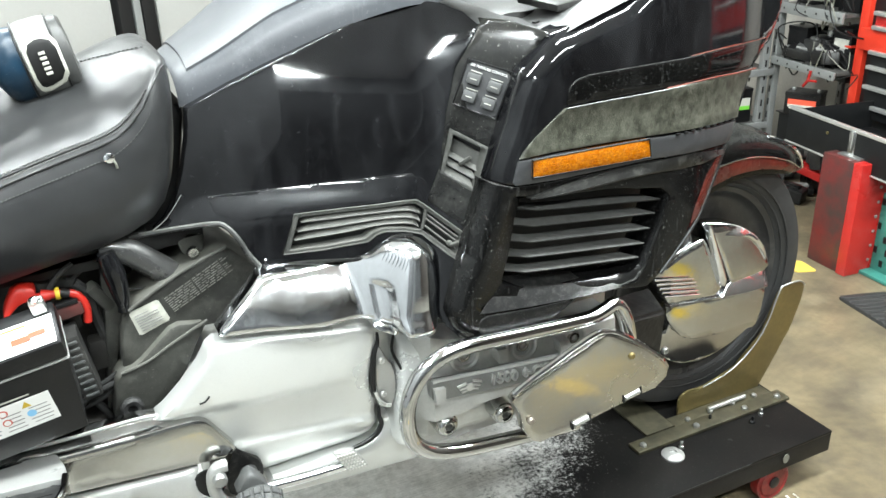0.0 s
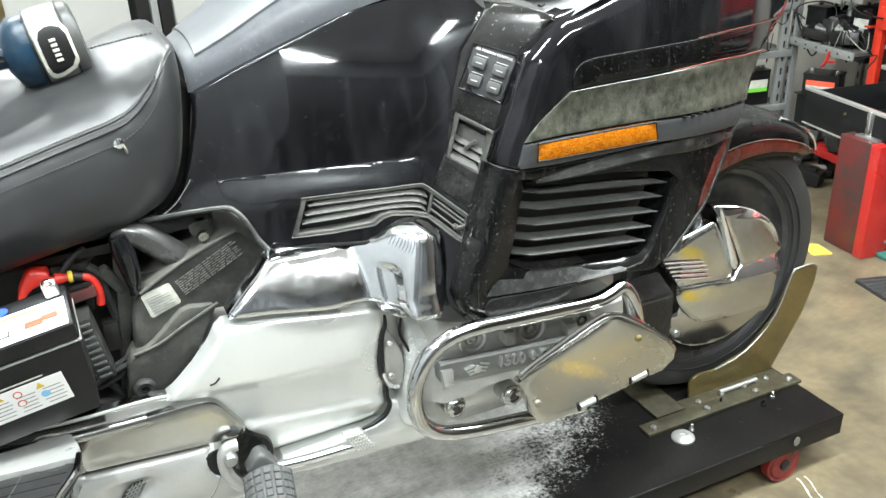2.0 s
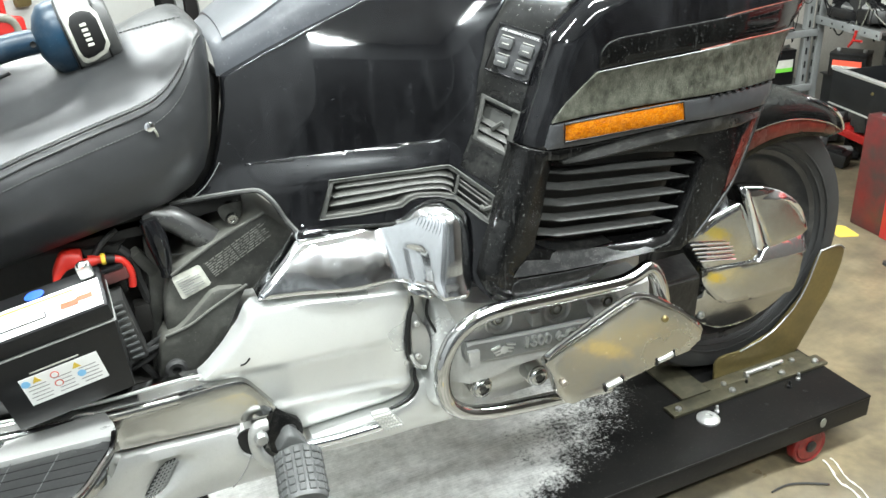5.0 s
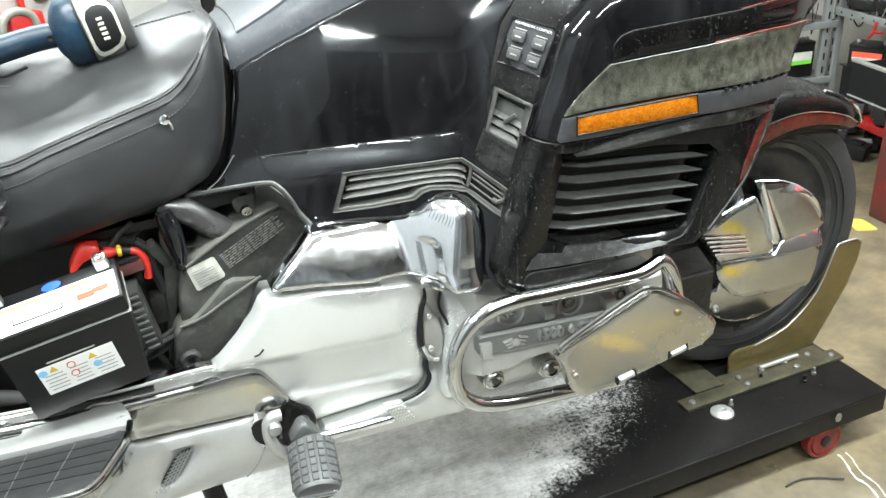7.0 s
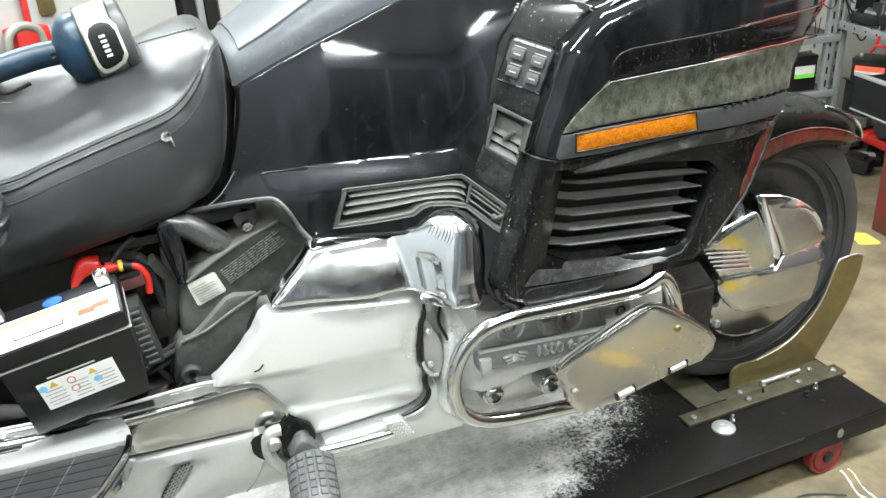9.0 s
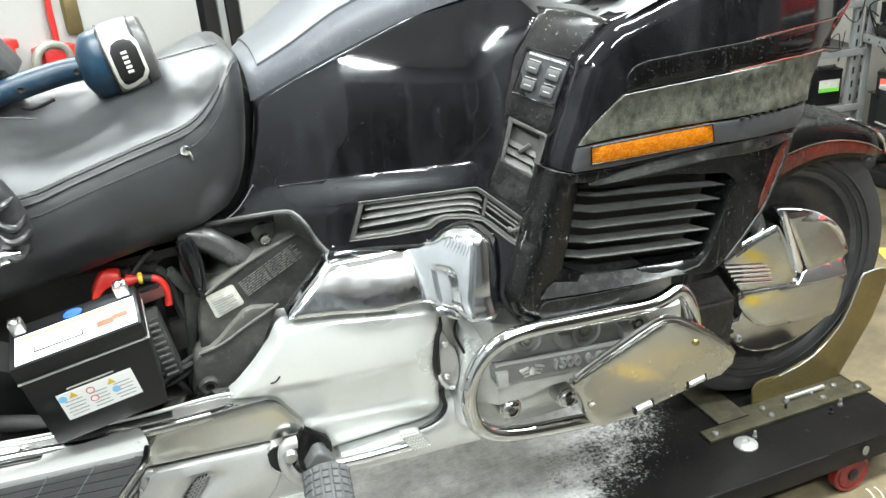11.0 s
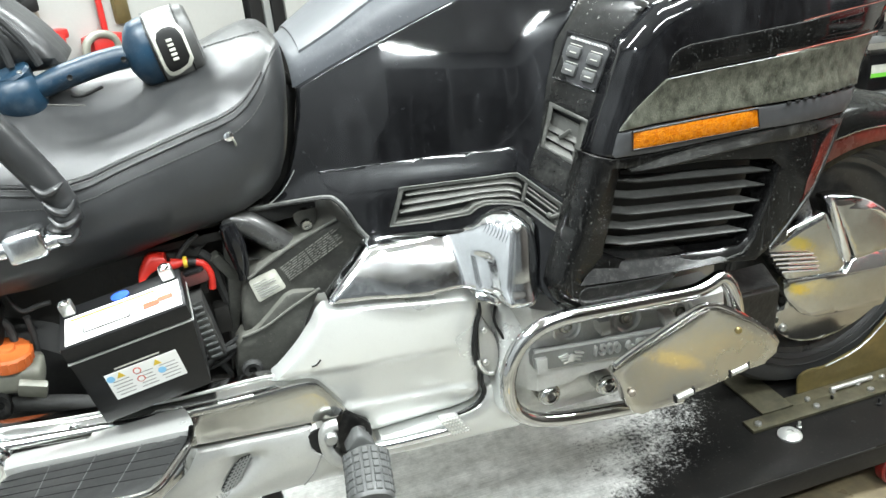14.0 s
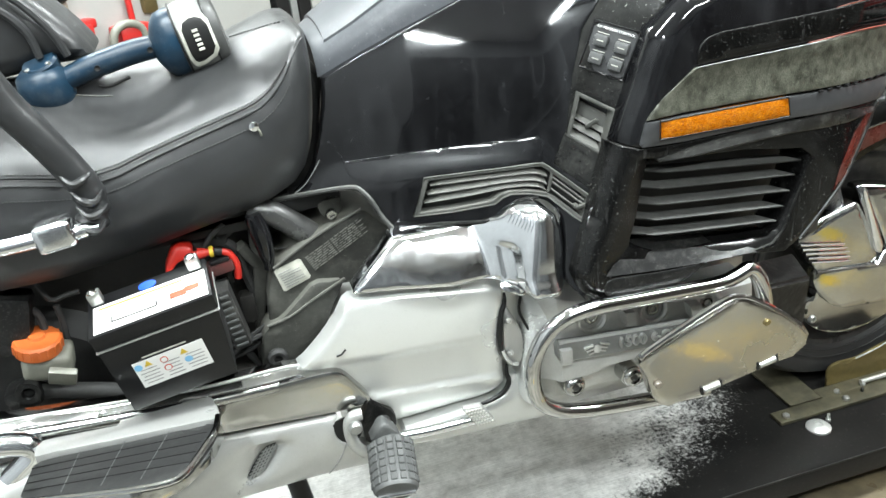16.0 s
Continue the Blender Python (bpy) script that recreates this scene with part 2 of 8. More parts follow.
BLUE_TOOL = material("dark_blue_plastic", (0.008, 0.028, 0.052), 0.36, 0, (0.004, 0.013, 0.024), scale=16, mix=0.7, bump=0.2, dust=0.2, dust_scale=24, spec=0.35)
TOOL_DARK = material("dark_grey_rubber", (0.035, 0.036, 0.035), 0.45, 0, (0.07, 0.07, 0.068), scale=20, mix=0.6, bump=0.1, dust=0.15)
GREY_TOOL = material("light_grey_rubber", (0.24, 0.245, 0.235), 0.42, 0, (0.07, 0.07, 0.066), scale=16, mix=0.8, bump=0.1, dust=0.2, dust_colour=(0.1, 0.1, 0.09))
PAPER = material("yellowed_paper", (0.52, 0.52, 0.46), 0.5, 0, (0.34, 0.34, 0.29), scale=45, mix=0.8, bump=0.0)
FAINT_INK = material("faint_grey_print", (0.20, 0.20, 0.18), 0.5, 0, (0.09, 0.09, 0.08), scale=60, mix=0.9, bump=0)
WHITE = material("white_label", (0.78, 0.78, 0.76), 0.4, 0, (0.66, 0.66, 0.63), mix=0.3, bump=0.0)
GREY_LABEL = material("worn_label", (0.50, 0.50, 0.45), 0.5, 0, (0.32, 0.32, 0.28), scale=40, mix=0.6, bump=0.0)
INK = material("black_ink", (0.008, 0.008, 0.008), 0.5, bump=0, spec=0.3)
GREY_INK = material("grey_ink", (0.25, 0.25, 0.24), 0.5, bump=0)
YELLOW_INK = material("yellow_ink", (0.60, 0.42, 0.03), 0.5, bump=0)
BLUE_INK = material("blue_ink", (0.012, 0.075, 0.50), 0.4, bump=0)
ORANGE_INK = material("orange_ink", (0.55, 0.05, 0.012), 0.5, bump=0)
CASE = material("battery_case_plastic", (0.006, 0.006, 0.0065), 0.34, 0, bump=0.15, grain=0.02, dust=0.03, dust_scale=20, spec=0.3)
ZINC_DIRTY = material("dirty_zinc_rail", (0.125, 0.115, 0.075), 0.45, 0.6, (0.05, 0.046, 0.032), scale=24, mix=0.9, bump=0.15, dust=0.5, dust_scale=22, dust_colour=(0.12, 0.11, 0.085))
# same casting darkened, in place of the shading around the raised letters
HEAD_BAND = material("darkened_cast_band", (0.25, 0.255, 0.25), 0.36, 0.6, (0.17, 0.17, 0.16), scale=20, mix=0.6, bump=0.12, grain=0.03, fine=220, dust=0.14, dust_scale=26, dust_colour=(0.08, 0.08, 0.075))
HEAD_CAST = material("grey_cast_head", (0.54, 0.545, 0.53), 0.40, 0.6, (0.30, 0.30, 0.285), scale=18, mix=0.4, bump=0.15, grain=0.03, fine=220, dust=0.14, dust_scale=26, dust_colour=(0.10, 0.098, 0.09))
STEEL = material("galvanised_steel", (0.47, 0.48, 0.47), 0.38, 0.9, (0.35, 0.35, 0.34), scale=25, mix=0.5, bump=0.1)
SHELF_BOARD = material("grimy_shelf_board", (0.05, 0.05, 0.048), 0.5, 0.2, (0.11, 0.108, 0.10), scale=9, mix=0.7, bump=0.1, dust=0.2)
COLUMN_PAINT = material("dust_smeared_black_paint", (0.004, 0.004, 0.004), 0.10, 0, (0.010, 0.010, 0.009), bump=0.0, dust=0.22, dust_scale=20, specks=0.6, top_dust=0.16, smear=0.32, dust_colour=(0.22, 0.22, 0.20), spec=0.32, rough_var=0.05)
SHELF_STEEL = material("grey_shelf_steel", (0.26, 0.27, 0.265), 0.45, 0.3, (0.17, 0.175, 0.17), scale=8, mix=0.5, bump=0.05, dust=0.2)
BRASS = material("zinc_yellow_plate", (0.27, 0.215, 0.095), 0.36, 0.85, (0.17, 0.14, 0.07), scale=8, mix=0.8, bump=0.08, dust=0.35, dust_scale=14, dust_colour=(0.16, 0.145, 0.10))
DECK = material("black_deck_steel", (0.007, 0.007, 0.007), 0.42, 0.0, (0.014, 0.013, 0.012), scale=9, mix=0.5, bump=0.15, dust=0.05, dust_scale=7, specks=0.2, spec=0.15, dust_colour=(0.16, 0.15, 0.13))
BLACK = material("black_enamel", (0.007, 0.007, 0.0075), 0.33, 0, bump=0.05, dust=0.07, spec=0.35)
DARK_DRAWER = material("dark_drawer_paint", (0.008, 0.0085, 0.009), 0.42, 0, bump=0.02, dust=0.04, spec=0.2)
GREEN = material("green_enamel", (0.03, 0.16, 0.13), 0.45, 0, (0.02, 0.09, 0.075), mix=0.6, dust=0.25)
WALL = material("painted_wall", (0.70, 0.70, 0.68), 0.6, 0, (0.55, 0.55, 0.52), scale=2.5, mix=0.35, bump=0.1, grain=0.06)
WALL_TAN = material("stained_wall", (0.44, 0.42, 0.38), 0.65, 0, (0.24, 0.225, 0.20), scale=2.2, mix=0.6, bump=0.1, grain=0.06)
DOOR_GREY = material("grey_door_paint", (0.30, 0.30, 0.285), 0.5, 0, (0.25, 0.25, 0.235), scale=2, mix=0.4, bump=0.04)
CEILING = material("white_ceiling", (0.75, 0.75, 0.73), 0.8, 0, (0.62, 0.62, 0.6), scale=2, mix=0.3, bump=0.1)
RUST = material("bare_metal", (0.35, 0.33, 0.30), 0.45, 0.8, (0.2, 0.15, 0.1), scale=30, mix=0.6)
# dusty black dash, its base colour paled to carry the ceiling's reflection
DASH = material("paled_dusty_dash", (0.085, 0.087, 0.086), 0.46, 0, (0.13, 0.13, 0.13), scale=14, mix=0.6, bump=0.15, grain=0.02, fine=300, dust=0.3, dust_scale=24, dust_colour=(0.25, 0.25, 0.24), spec=0.35)
CLEAR_GREY = material("translucent_grey_plastic", (0.20, 0.20, 0.165), 0.4, 0, (0.10, 0.10, 0.085), mix=0.8, bump=0.05)
def amber_cells(m):
    """Small moulded reflector cells over the amber plastic."""
    nodes, links = m.node_tree.nodes, m.node_tree.links
    surface = nodes["Principled BSDF"]
    tone = surface.inputs["Base Color"].links[0].from_socket
    place, cells = nodes.new("ShaderNodeTexCoord"), nodes.new("ShaderNodeTexVoronoi")
    cells.inputs["Scale"].default_value = 520
    links.new(place.outputs["Object"], cells.inputs["Vector"])
    dark = nodes.new("ShaderNodeMix")
    dark.data_type = "RGBA"
    dark.inputs[7].default_value = (0.25, 0.058, 0.0006, 1)
    span = nodes.new("ShaderNodeMapRange")
    for k, v in zip(range(1, 5), (0.35, 0.75, 0, 1)):
        span.inputs[k].default_value = v
    links.new(cells.outputs["Distance"], span.inputs[0]), links.new(span.outputs[0], dark.inputs[0])
    links.new(tone, dark.inputs[6]), links.new(dark.outputs[2], surface.inputs["Base Color"])


amber_cells(AMBER)
TUBE_GLOW = glow("tube_glow", (0.93, 1.0, 1.0), 24.0)


def reflection_patch(m, centre, size, colour):
    """Mixes one ragged patch of the given colour into a metal surface, as a painted reflection."""
    nodes, links = m.node_tree.nodes, m.node_tree.links
    shader = nodes["Principled BSDF"]
    old = shader.inputs["Base Color"].links[0].from_socket
    where = nodes.new("ShaderNodeNewGeometry")
    place = nodes.new("ShaderNodeMapping")
    place.vector_type = "TEXTURE"
    place.inputs["Location"].default_value, place.inputs["Scale"].default_value = centre, size
    place.inputs["Rotation"].default_value = (0, 0.46, 0)
    links.new(where.outputs["Position"], place.inputs[0])
    reach = nodes.new("ShaderNodeVectorMath")
    reach.operation = "LENGTH"
    links.new(place.outputs[0], reach.inputs[0])
    grit = nodes.new("ShaderNodeTexNoise")
    grit.inputs["Scale"].default_value, grit.inputs["Detail"].default_value, grit.inputs["Roughness"].default_value = 110, 8, 0.75
    links.new(where.outputs["Position"], grit.inputs["Vector"])
    uneven = nodes.new("ShaderNodeMath")
    uneven.operation = "MULTIPLY_ADD"
    uneven.inputs[1].default_value = 2.2
    links.new(grit.outputs["Fac"], uneven.inputs[0])
    links.new(reach.outputs["Value"], uneven.inputs[2])
    fade = nodes.new("ShaderNodeMapRange")
    fade.inputs[1].default_value, fade.inputs[2].default_value, fade.inputs[3].default_value, fade.inputs[4].default_value = 1.55, 2.2, 0.8, 0.0
    links.new(uneven.outputs[0], fade.inputs[0])
    blend = nodes.new("ShaderNodeMix")
    blend.data_type = "RGBA"
    blend.inputs[7].default_value = (*colour, 1)
    links.new(fade.outputs[0], blend.inputs[0])
    links.new(old, blend.inputs[6])
    links.new(blend.outputs[2], shader.inputs["Base Color"])


# yellow reflections put into the colour of foot plate and rotor covers
reflection_patch(POLISHED, (-0.606, -0.431, 0.596), (0.060, 0.1, 0.015), (0.80, 0.66, 0.34))

reflection_patch(ROTOR, (-0.105, -0.113, 0.554), (0.045, 0.1, 0.016), (0.72, 0.60, 0.12))
reflection_patch(ROTOR, (-0.098, -0.113, 0.444), (0.036, 0.1, 0.014), (0.72, 0.60, 0.12))


def floor_material():
    """Worn tan concrete with pale paint and dark stains."""
    m = material("worn_concrete", (0.185, 0.150, 0.090), 0.40, 0, (0.065, 0.054, 0.036), scale=5.5, fine=45, mix=1.0, bump=0.25, grain=0.06,
                 dust=0.7, dust_scale=4.5, dust_colour=(0.25, 0.21, 0.14), rough_var=0.15)
    # unseen side of the lift greyed for reflections, tan and oily towards shelves
    nodes, links = m.node_tree.nodes, m.node_tree.links
    surface = nodes["Principled BSDF"]
    tan = surface.inputs["Base Color"].links[0].from_socket
    place, split = nodes.new("ShaderNodeTexCoord"), nodes.new("ShaderNodeSeparateXYZ")
    links.new(place.outputs["Object"], split.inputs[0])
    worn = nodes.new("ShaderNodeTexNoise")
    worn.inputs["Scale"].default_value, worn.inputs["Detail"].default_value = 2.5, 8
    links.new(place.outputs["Object"], worn.inputs["Vector"])
    side = nodes.new("ShaderNodeMath")
    side.operation = "MULTIPLY_ADD"
    links.new(split.outputs["X"], side.inputs[0])
    side.inputs[1].default_value = 0.6
    links.new(split.outputs["Y"], side.inputs[2])
    ragged = nodes.new("ShaderNodeMath")
    ragged.operation = "ADD"
    links.new(side.outputs[0], ragged.inputs[0]), links.new(worn.outputs["Fac"], ragged.inputs[1])
    border = nodes.new("ShaderNodeMapRange")
    for k, v in zip(range(1, 5), (-0.30, 0.25, 1, 0)):
        border.inputs[k].default_value = v
    links.new(ragged.outputs[0], border.inputs[0])
    grey = nodes.new("ShaderNodeMix")
    grey.data_type = "RGBA"
    scuff, tone = nodes.new("ShaderNodeTexNoise"), nodes.new("ShaderNodeValToRGB")
    scuff.inputs["Scale"].default_value, scuff.inputs["Detail"].default_value, scuff.inputs["Roughness"].default_value = 2.4, 9, 0.65
    links.new(place.outputs["Object"], scuff.inputs["Vector"]), links.new(scuff.outputs["Fac"], tone.inputs[0])
    tone.color_ramp.elements[0].position, tone.color_ramp.elements[0].color = 0.36, (0.050, 0.045, 0.035, 1)
    tone.color_ramp.elements[1].position, tone.color_ramp.elements[1].color = 0.58, (0.215, 0.205, 0.175, 1)
    links.new(tone.outputs[0], grey.inputs[7])
    links.new(border.outputs[0], grey.inputs[0]), links.new(tan, grey.inputs[6])
    links.new(grey.outputs[2], surface.inputs["Base Color"])
    return m


FLOOR = floor_material()
# tones of unseen walls, chosen for the reflections they give
WALL_WEST = material("grey_painted_wall", (0.27, 0.28, 0.29), 0.6, 0, (0.16, 0.165, 0.17), scale=1.6, mix=0.7, bump=0.1, grain=0.06)
WALL_BROWN = material("dark_brown_wall", (0.035, 0.030, 0.026), 0.6, 0, (0.055, 0.046, 0.038), scale=1.4, mix=0.7, bump=0.1, grain=0.06)
WALL_DARK = material("dark_painted_wall", (0.08, 0.083, 0.087), 0.6, 0, (0.05, 0.052, 0.055), scale=1.6, mix=0.7, bump=0.1, grain=0.06)


# ---- mesh helpers ----
def ramp(v, *pairs):
    """Straight lines between (v, value) pairs."""
    if v <= pairs[0][0]:
        return pairs[0][1]
    for (a, p), (b, q) in zip(pairs, pairs[1:]):
        if v <= b:
            return p + (q - p) * (v - a) / (b - a)
    return pairs[-1][1]


def ease(v, a, b):
    k = max(0.0, min(1.0, (v - a) / (b - a)))
    return k * k * (3 - 2 * k)


def soft_min(a, b, k):
    """The nearer of two depths, with a rounded valley between them."""
    h = max(0.0, min(1.0, 0.5 + 0.5 * (b - a) / k))
    return b + (a - b) * h - k * h * (1 - h)


def tank_y(x, z):
    """Depth of the side cover: flares out to the front and below its sharp crease."""
    y = -0.71 - 0.396 * x + 0.109 * z
    bulge = 0.006 * max(0.0, 1 - ((x + 0.92) / 0.2) ** 2) * max(0.0, 1 - ((z - 1.05) / 0.12) ** 2)
    crease = ramp(x, (-1.17, 0.885), (-1.145, 0.897), (-1.106, 0.923), (-1.085, 0.929), (-0.98, 0.936), (-0.78, 0.950))
    over = max(0.0, z - ramp(x, (-1.12, 0.93), (-0.97, 0.985), (-0.76, 0.985)))
    k = max(0.0, min(1.0, (crease - z) / 0.05))
    return y - bulge + 1.5 * over ** 2 - 0.024 * (k - 0.22 * k ** 4) * (1 - ease(x, -0.822, -0.775))


def column_y(x, z):
    """Depth of the switch column, which turns to face the rider."""
    return -1.188 - 0.75 * x + 0.319 * z + 2.5 * max(0.0, z - 1.09) ** 2


def cover_y(x, z):
    """Side cover and column run into one another through a soft valley."""
    return soft_min(tank_y(x, z), column_y(x, z), 0.02)


def roll_in(x, z, line, r):
    """How far a panel turns inwards within r of a line that runs along its rolled edge."""
    d = 9.0
    for (ax, az), (bx, bz) in zip(line, line[1:]):
        dx, dz = bx - ax, bz - az
        k = max(0.0, min(1.0, ((x - ax) * dx + (z - az) * dz) / (dx * dx + dz * dz)))
        d = min(d, math.hypot(x - ax - k * dx, z - az - k * dz))
    return r - math.sqrt(r * r - (r - d) ** 2) if d < r else 0.0


UPPER_EDGE = [(-0.722, 0.945), (-0.706, 0.987), (-0.692, 1.022), (-0.681, 1.056), (-0.666, 1.090), (-0.641, 1.115), (-0.611, 1.138), (-0.564, 1.152), (-0.490, 1.174), (-0.40, 1.24)]
LOWER_EDGE = [(-0.730, 0.946), (-0.730, 0.936), (-0.751, 0.875), (-0.761, 0.841), (-0.779, 0.794), (-0.793, 0.750), (-0.784, 0.713), (-0.768, 0.698)]


def fairing_y(x, z):
    """Depth of the fairing's side: rolled along its rear and top edge, drawn in towards the nose."""
    y = -0.39 + 1.08 * max(0.0, x + 0.42) ** 2
    return y + 0.25 * max(0.0, z - 1.07) ** 1.6 + roll_in(x, z, UPPER_EDGE, 0.034)


def lower_y(x, z):
    """Depth of the lower fairing with its rolled rear edge."""
    return -0.390 + 1.08 * max(0.0, x + 0.42) ** 2 + roll_in(x, z, LOWER_EDGE, 0.032)


def chrome_y(x, z):
    """Depth of the chrome cover: a long rounded body that runs into a sculpted elbow with an inset."""
    low = ramp(x, (-1.112, 0.753), (-0.96, 0.734), (-0.878, 0.719))
    h = max(0.0, z - low)
    y = -0.320 + 0.020 * ease(-x, 0.97, 1.15) + 0.26 * h + 3.0 * h * h
    ridge = -0.846 + 0.22 * (z - 0.80)
    turn = ridge - x
    cheek = 0.575 * (turn + math.sqrt(turn * turn + 0.00006)) + 0.30 * max(0.0, x - ridge - 0.012) ** 1.0 * ease(x, -0.83, -0.80)
    elbow = -0.368 + 0.10 * (z - 0.73) + 1.6 * max(0.0, z - 0.76) ** 2 + cheek + 0.35 * max(0.0, z - 0.838)
    elbow -= 0.009 * ease(-z, -0.756, -0.728) * ease(x, -0.868, -0.852)
    y = soft_min(y, elbow, 0.006)
    return y + 0.008 * ease(x, -0.889, -0.884) * (1 - ease(x, -0.868, -0.862)) * (1 - ease(z, 0.792, 0.803))


def silver_y(x, z):
    """Depth of the silver frame cover: a step under the groove and a ledge near its foot."""
    groove = ramp(x, (-1.218, 0.661), (-1.153, 0.655), (-1.091, 0.647), (-1.004, 0.641), (-0.916, 0.639))
    ledge = ramp(x, (-1.113, 0.577), (-1.011, 0.566), (-0.885, 0.555))
    y = -0.274 - 0.032 * max(0.0, 1 - ((z - 0.66) / 0.17) ** 2)
    y += 0.008 * ramp(z - groove, (-0.007, 1), (0.003, 0)) * (1 - ease(x, -0.95, -0.90)) + 0.05 * max(0.0, x + 0.93)
    return y - 0.008 * ease(ledge + 0.004 - z, 0.0, 0.012) + 0.10 * max(0.0, ledge - 0.012 - z)


def skirt_y(x, z):
    """Depth of the silver lower cover by the passenger board."""
    y = -0.295 - 0.02 * max(0.0, 1 - ((z - 0.51) / 0.08) ** 2)
    return y + 0.016 * math.exp(-((x + 1.30 - (z - 0.52) * 0.75) / 0.035) ** 2) * ramp(z, (0.46, 0), (0.5, 1), (0.535, 1), (0.55, 0))


def part(name, bm, mat, parent=None, label="", smooth=True, angle=40):
    """Links a bmesh as one mesh object under a thing or a part."""
    bmesh.ops.recalc_face_normals(bm, faces=bm.faces)
    me = bpy.data.meshes.new(name)
    for f in bm.faces:
        f.smooth = smooth
    if smooth:
        for e in bm.edges:
            if len(e.link_faces) == 2 and e.calc_face_angle(0) > radians(angle):
                e.smooth = False
    bm.to_mesh(me)
    bm.free()
    me.materials.append(mat)
    ob = new(name, me)
    attach(ob, parent)
    if label:
        ob["label"] = label
    return ob


def attach(ob, parent):
    if parent is not None:
        ob.parent = parent
        full = parent.matrix_basis
        if parent.parent is not None:
            full = parent.parent.matrix_basis @ parent.matrix_parent_inverse @ parent.matrix_basis
        ob.matrix_parent_inverse = full.inverted()
    return ob


def thing(name, place, label, category, group="", kind=""):
    """An Empty at a thing's base, to parent its parts."""
    ob = new(name)
    ob.empty_display_size = 0.05
    ob.matrix_basis = place if isinstance(place, Matrix) else Matrix.Translation(place)
    return tagged(ob, label, category, group, kind)


def rounded(points, rounds=2, cut=0.012):
    """Rounds the corners of a closed outline."""
    for _ in range(rounds):
        out = []
        for i, p in enumerate(points):
            q = points[(i + 1) % len(points)]
            f = min(0.25, cut / (math.dist(p, q) + 1e-9))
            out.append(tuple(a * (1 - f) + b * f for a, b in zip(p, q)))
            out.append(tuple(a * f + b * (1 - f) for a, b in zip(p, q)))
        points, cut = out, cut * 0.4
    return points


def spline(points, steps=8, closed=False):
    """A smooth line through the points."""
    pts = [Vector(p) for p in points]
    n, out = len(pts), []
    for i in range(n if closed else n - 1):
        if closed:
            a, b, c, d = (pts[(i + k) % n] for k in (-1, 0, 1, 2))
        else:
            a, b, c, d = pts[max(i - 1, 0)], pts[i], pts[i + 1], pts[min(i + 2, n - 1)]
        for s in range(steps):
            t = s / steps
            out.append(0.5 * ((2 * b) + (c - a) * t + (2 * a - 5 * b + 4 * c - d) * t * t + (3 * b - a - 3 * c + d) * t ** 3))
    if not closed:
        out.append(pts[-1])
    return out


def inside(p, loop):
    x, y, hit = p[0], p[1], False
    for (a, b), (c, d) in zip(loop, loop[1:] + loop[:1]):
        if (b > y) != (d > y) and x < (c - a) * (y - b) / (d - b) + a:
            hit = not hit
    return hit


def edge_gap(p, loops):
    best = 9.0
    for loop in loops:
        for a, b in zip(loop, loop[1:] + loop[:1]):
            dx, dy = b[0] - a[0], b[1] - a[1]
            k = max(0.0, min(1.0, ((p[0] - a[0]) * dx + (p[1] - a[1]) * dy) / (dx * dx + dy * dy + 1e-12)))
            best = min(best, math.hypot(p[0] - a[0] - k * dx, p[1] - a[1] - k * dy))
    return best


def resample(loop, step):
    out = []
    for a, b in zip(loop, loop[1:] + loop[:1]):
        n = max(1, int(math.hypot(b[0] - a[0], b[1] - a[1]) / step))
        out += [(a[0] + (b[0] - a[0]) * i / n, a[1] + (b[1] - a[1]) * i / n) for i in range(n)]
    return out


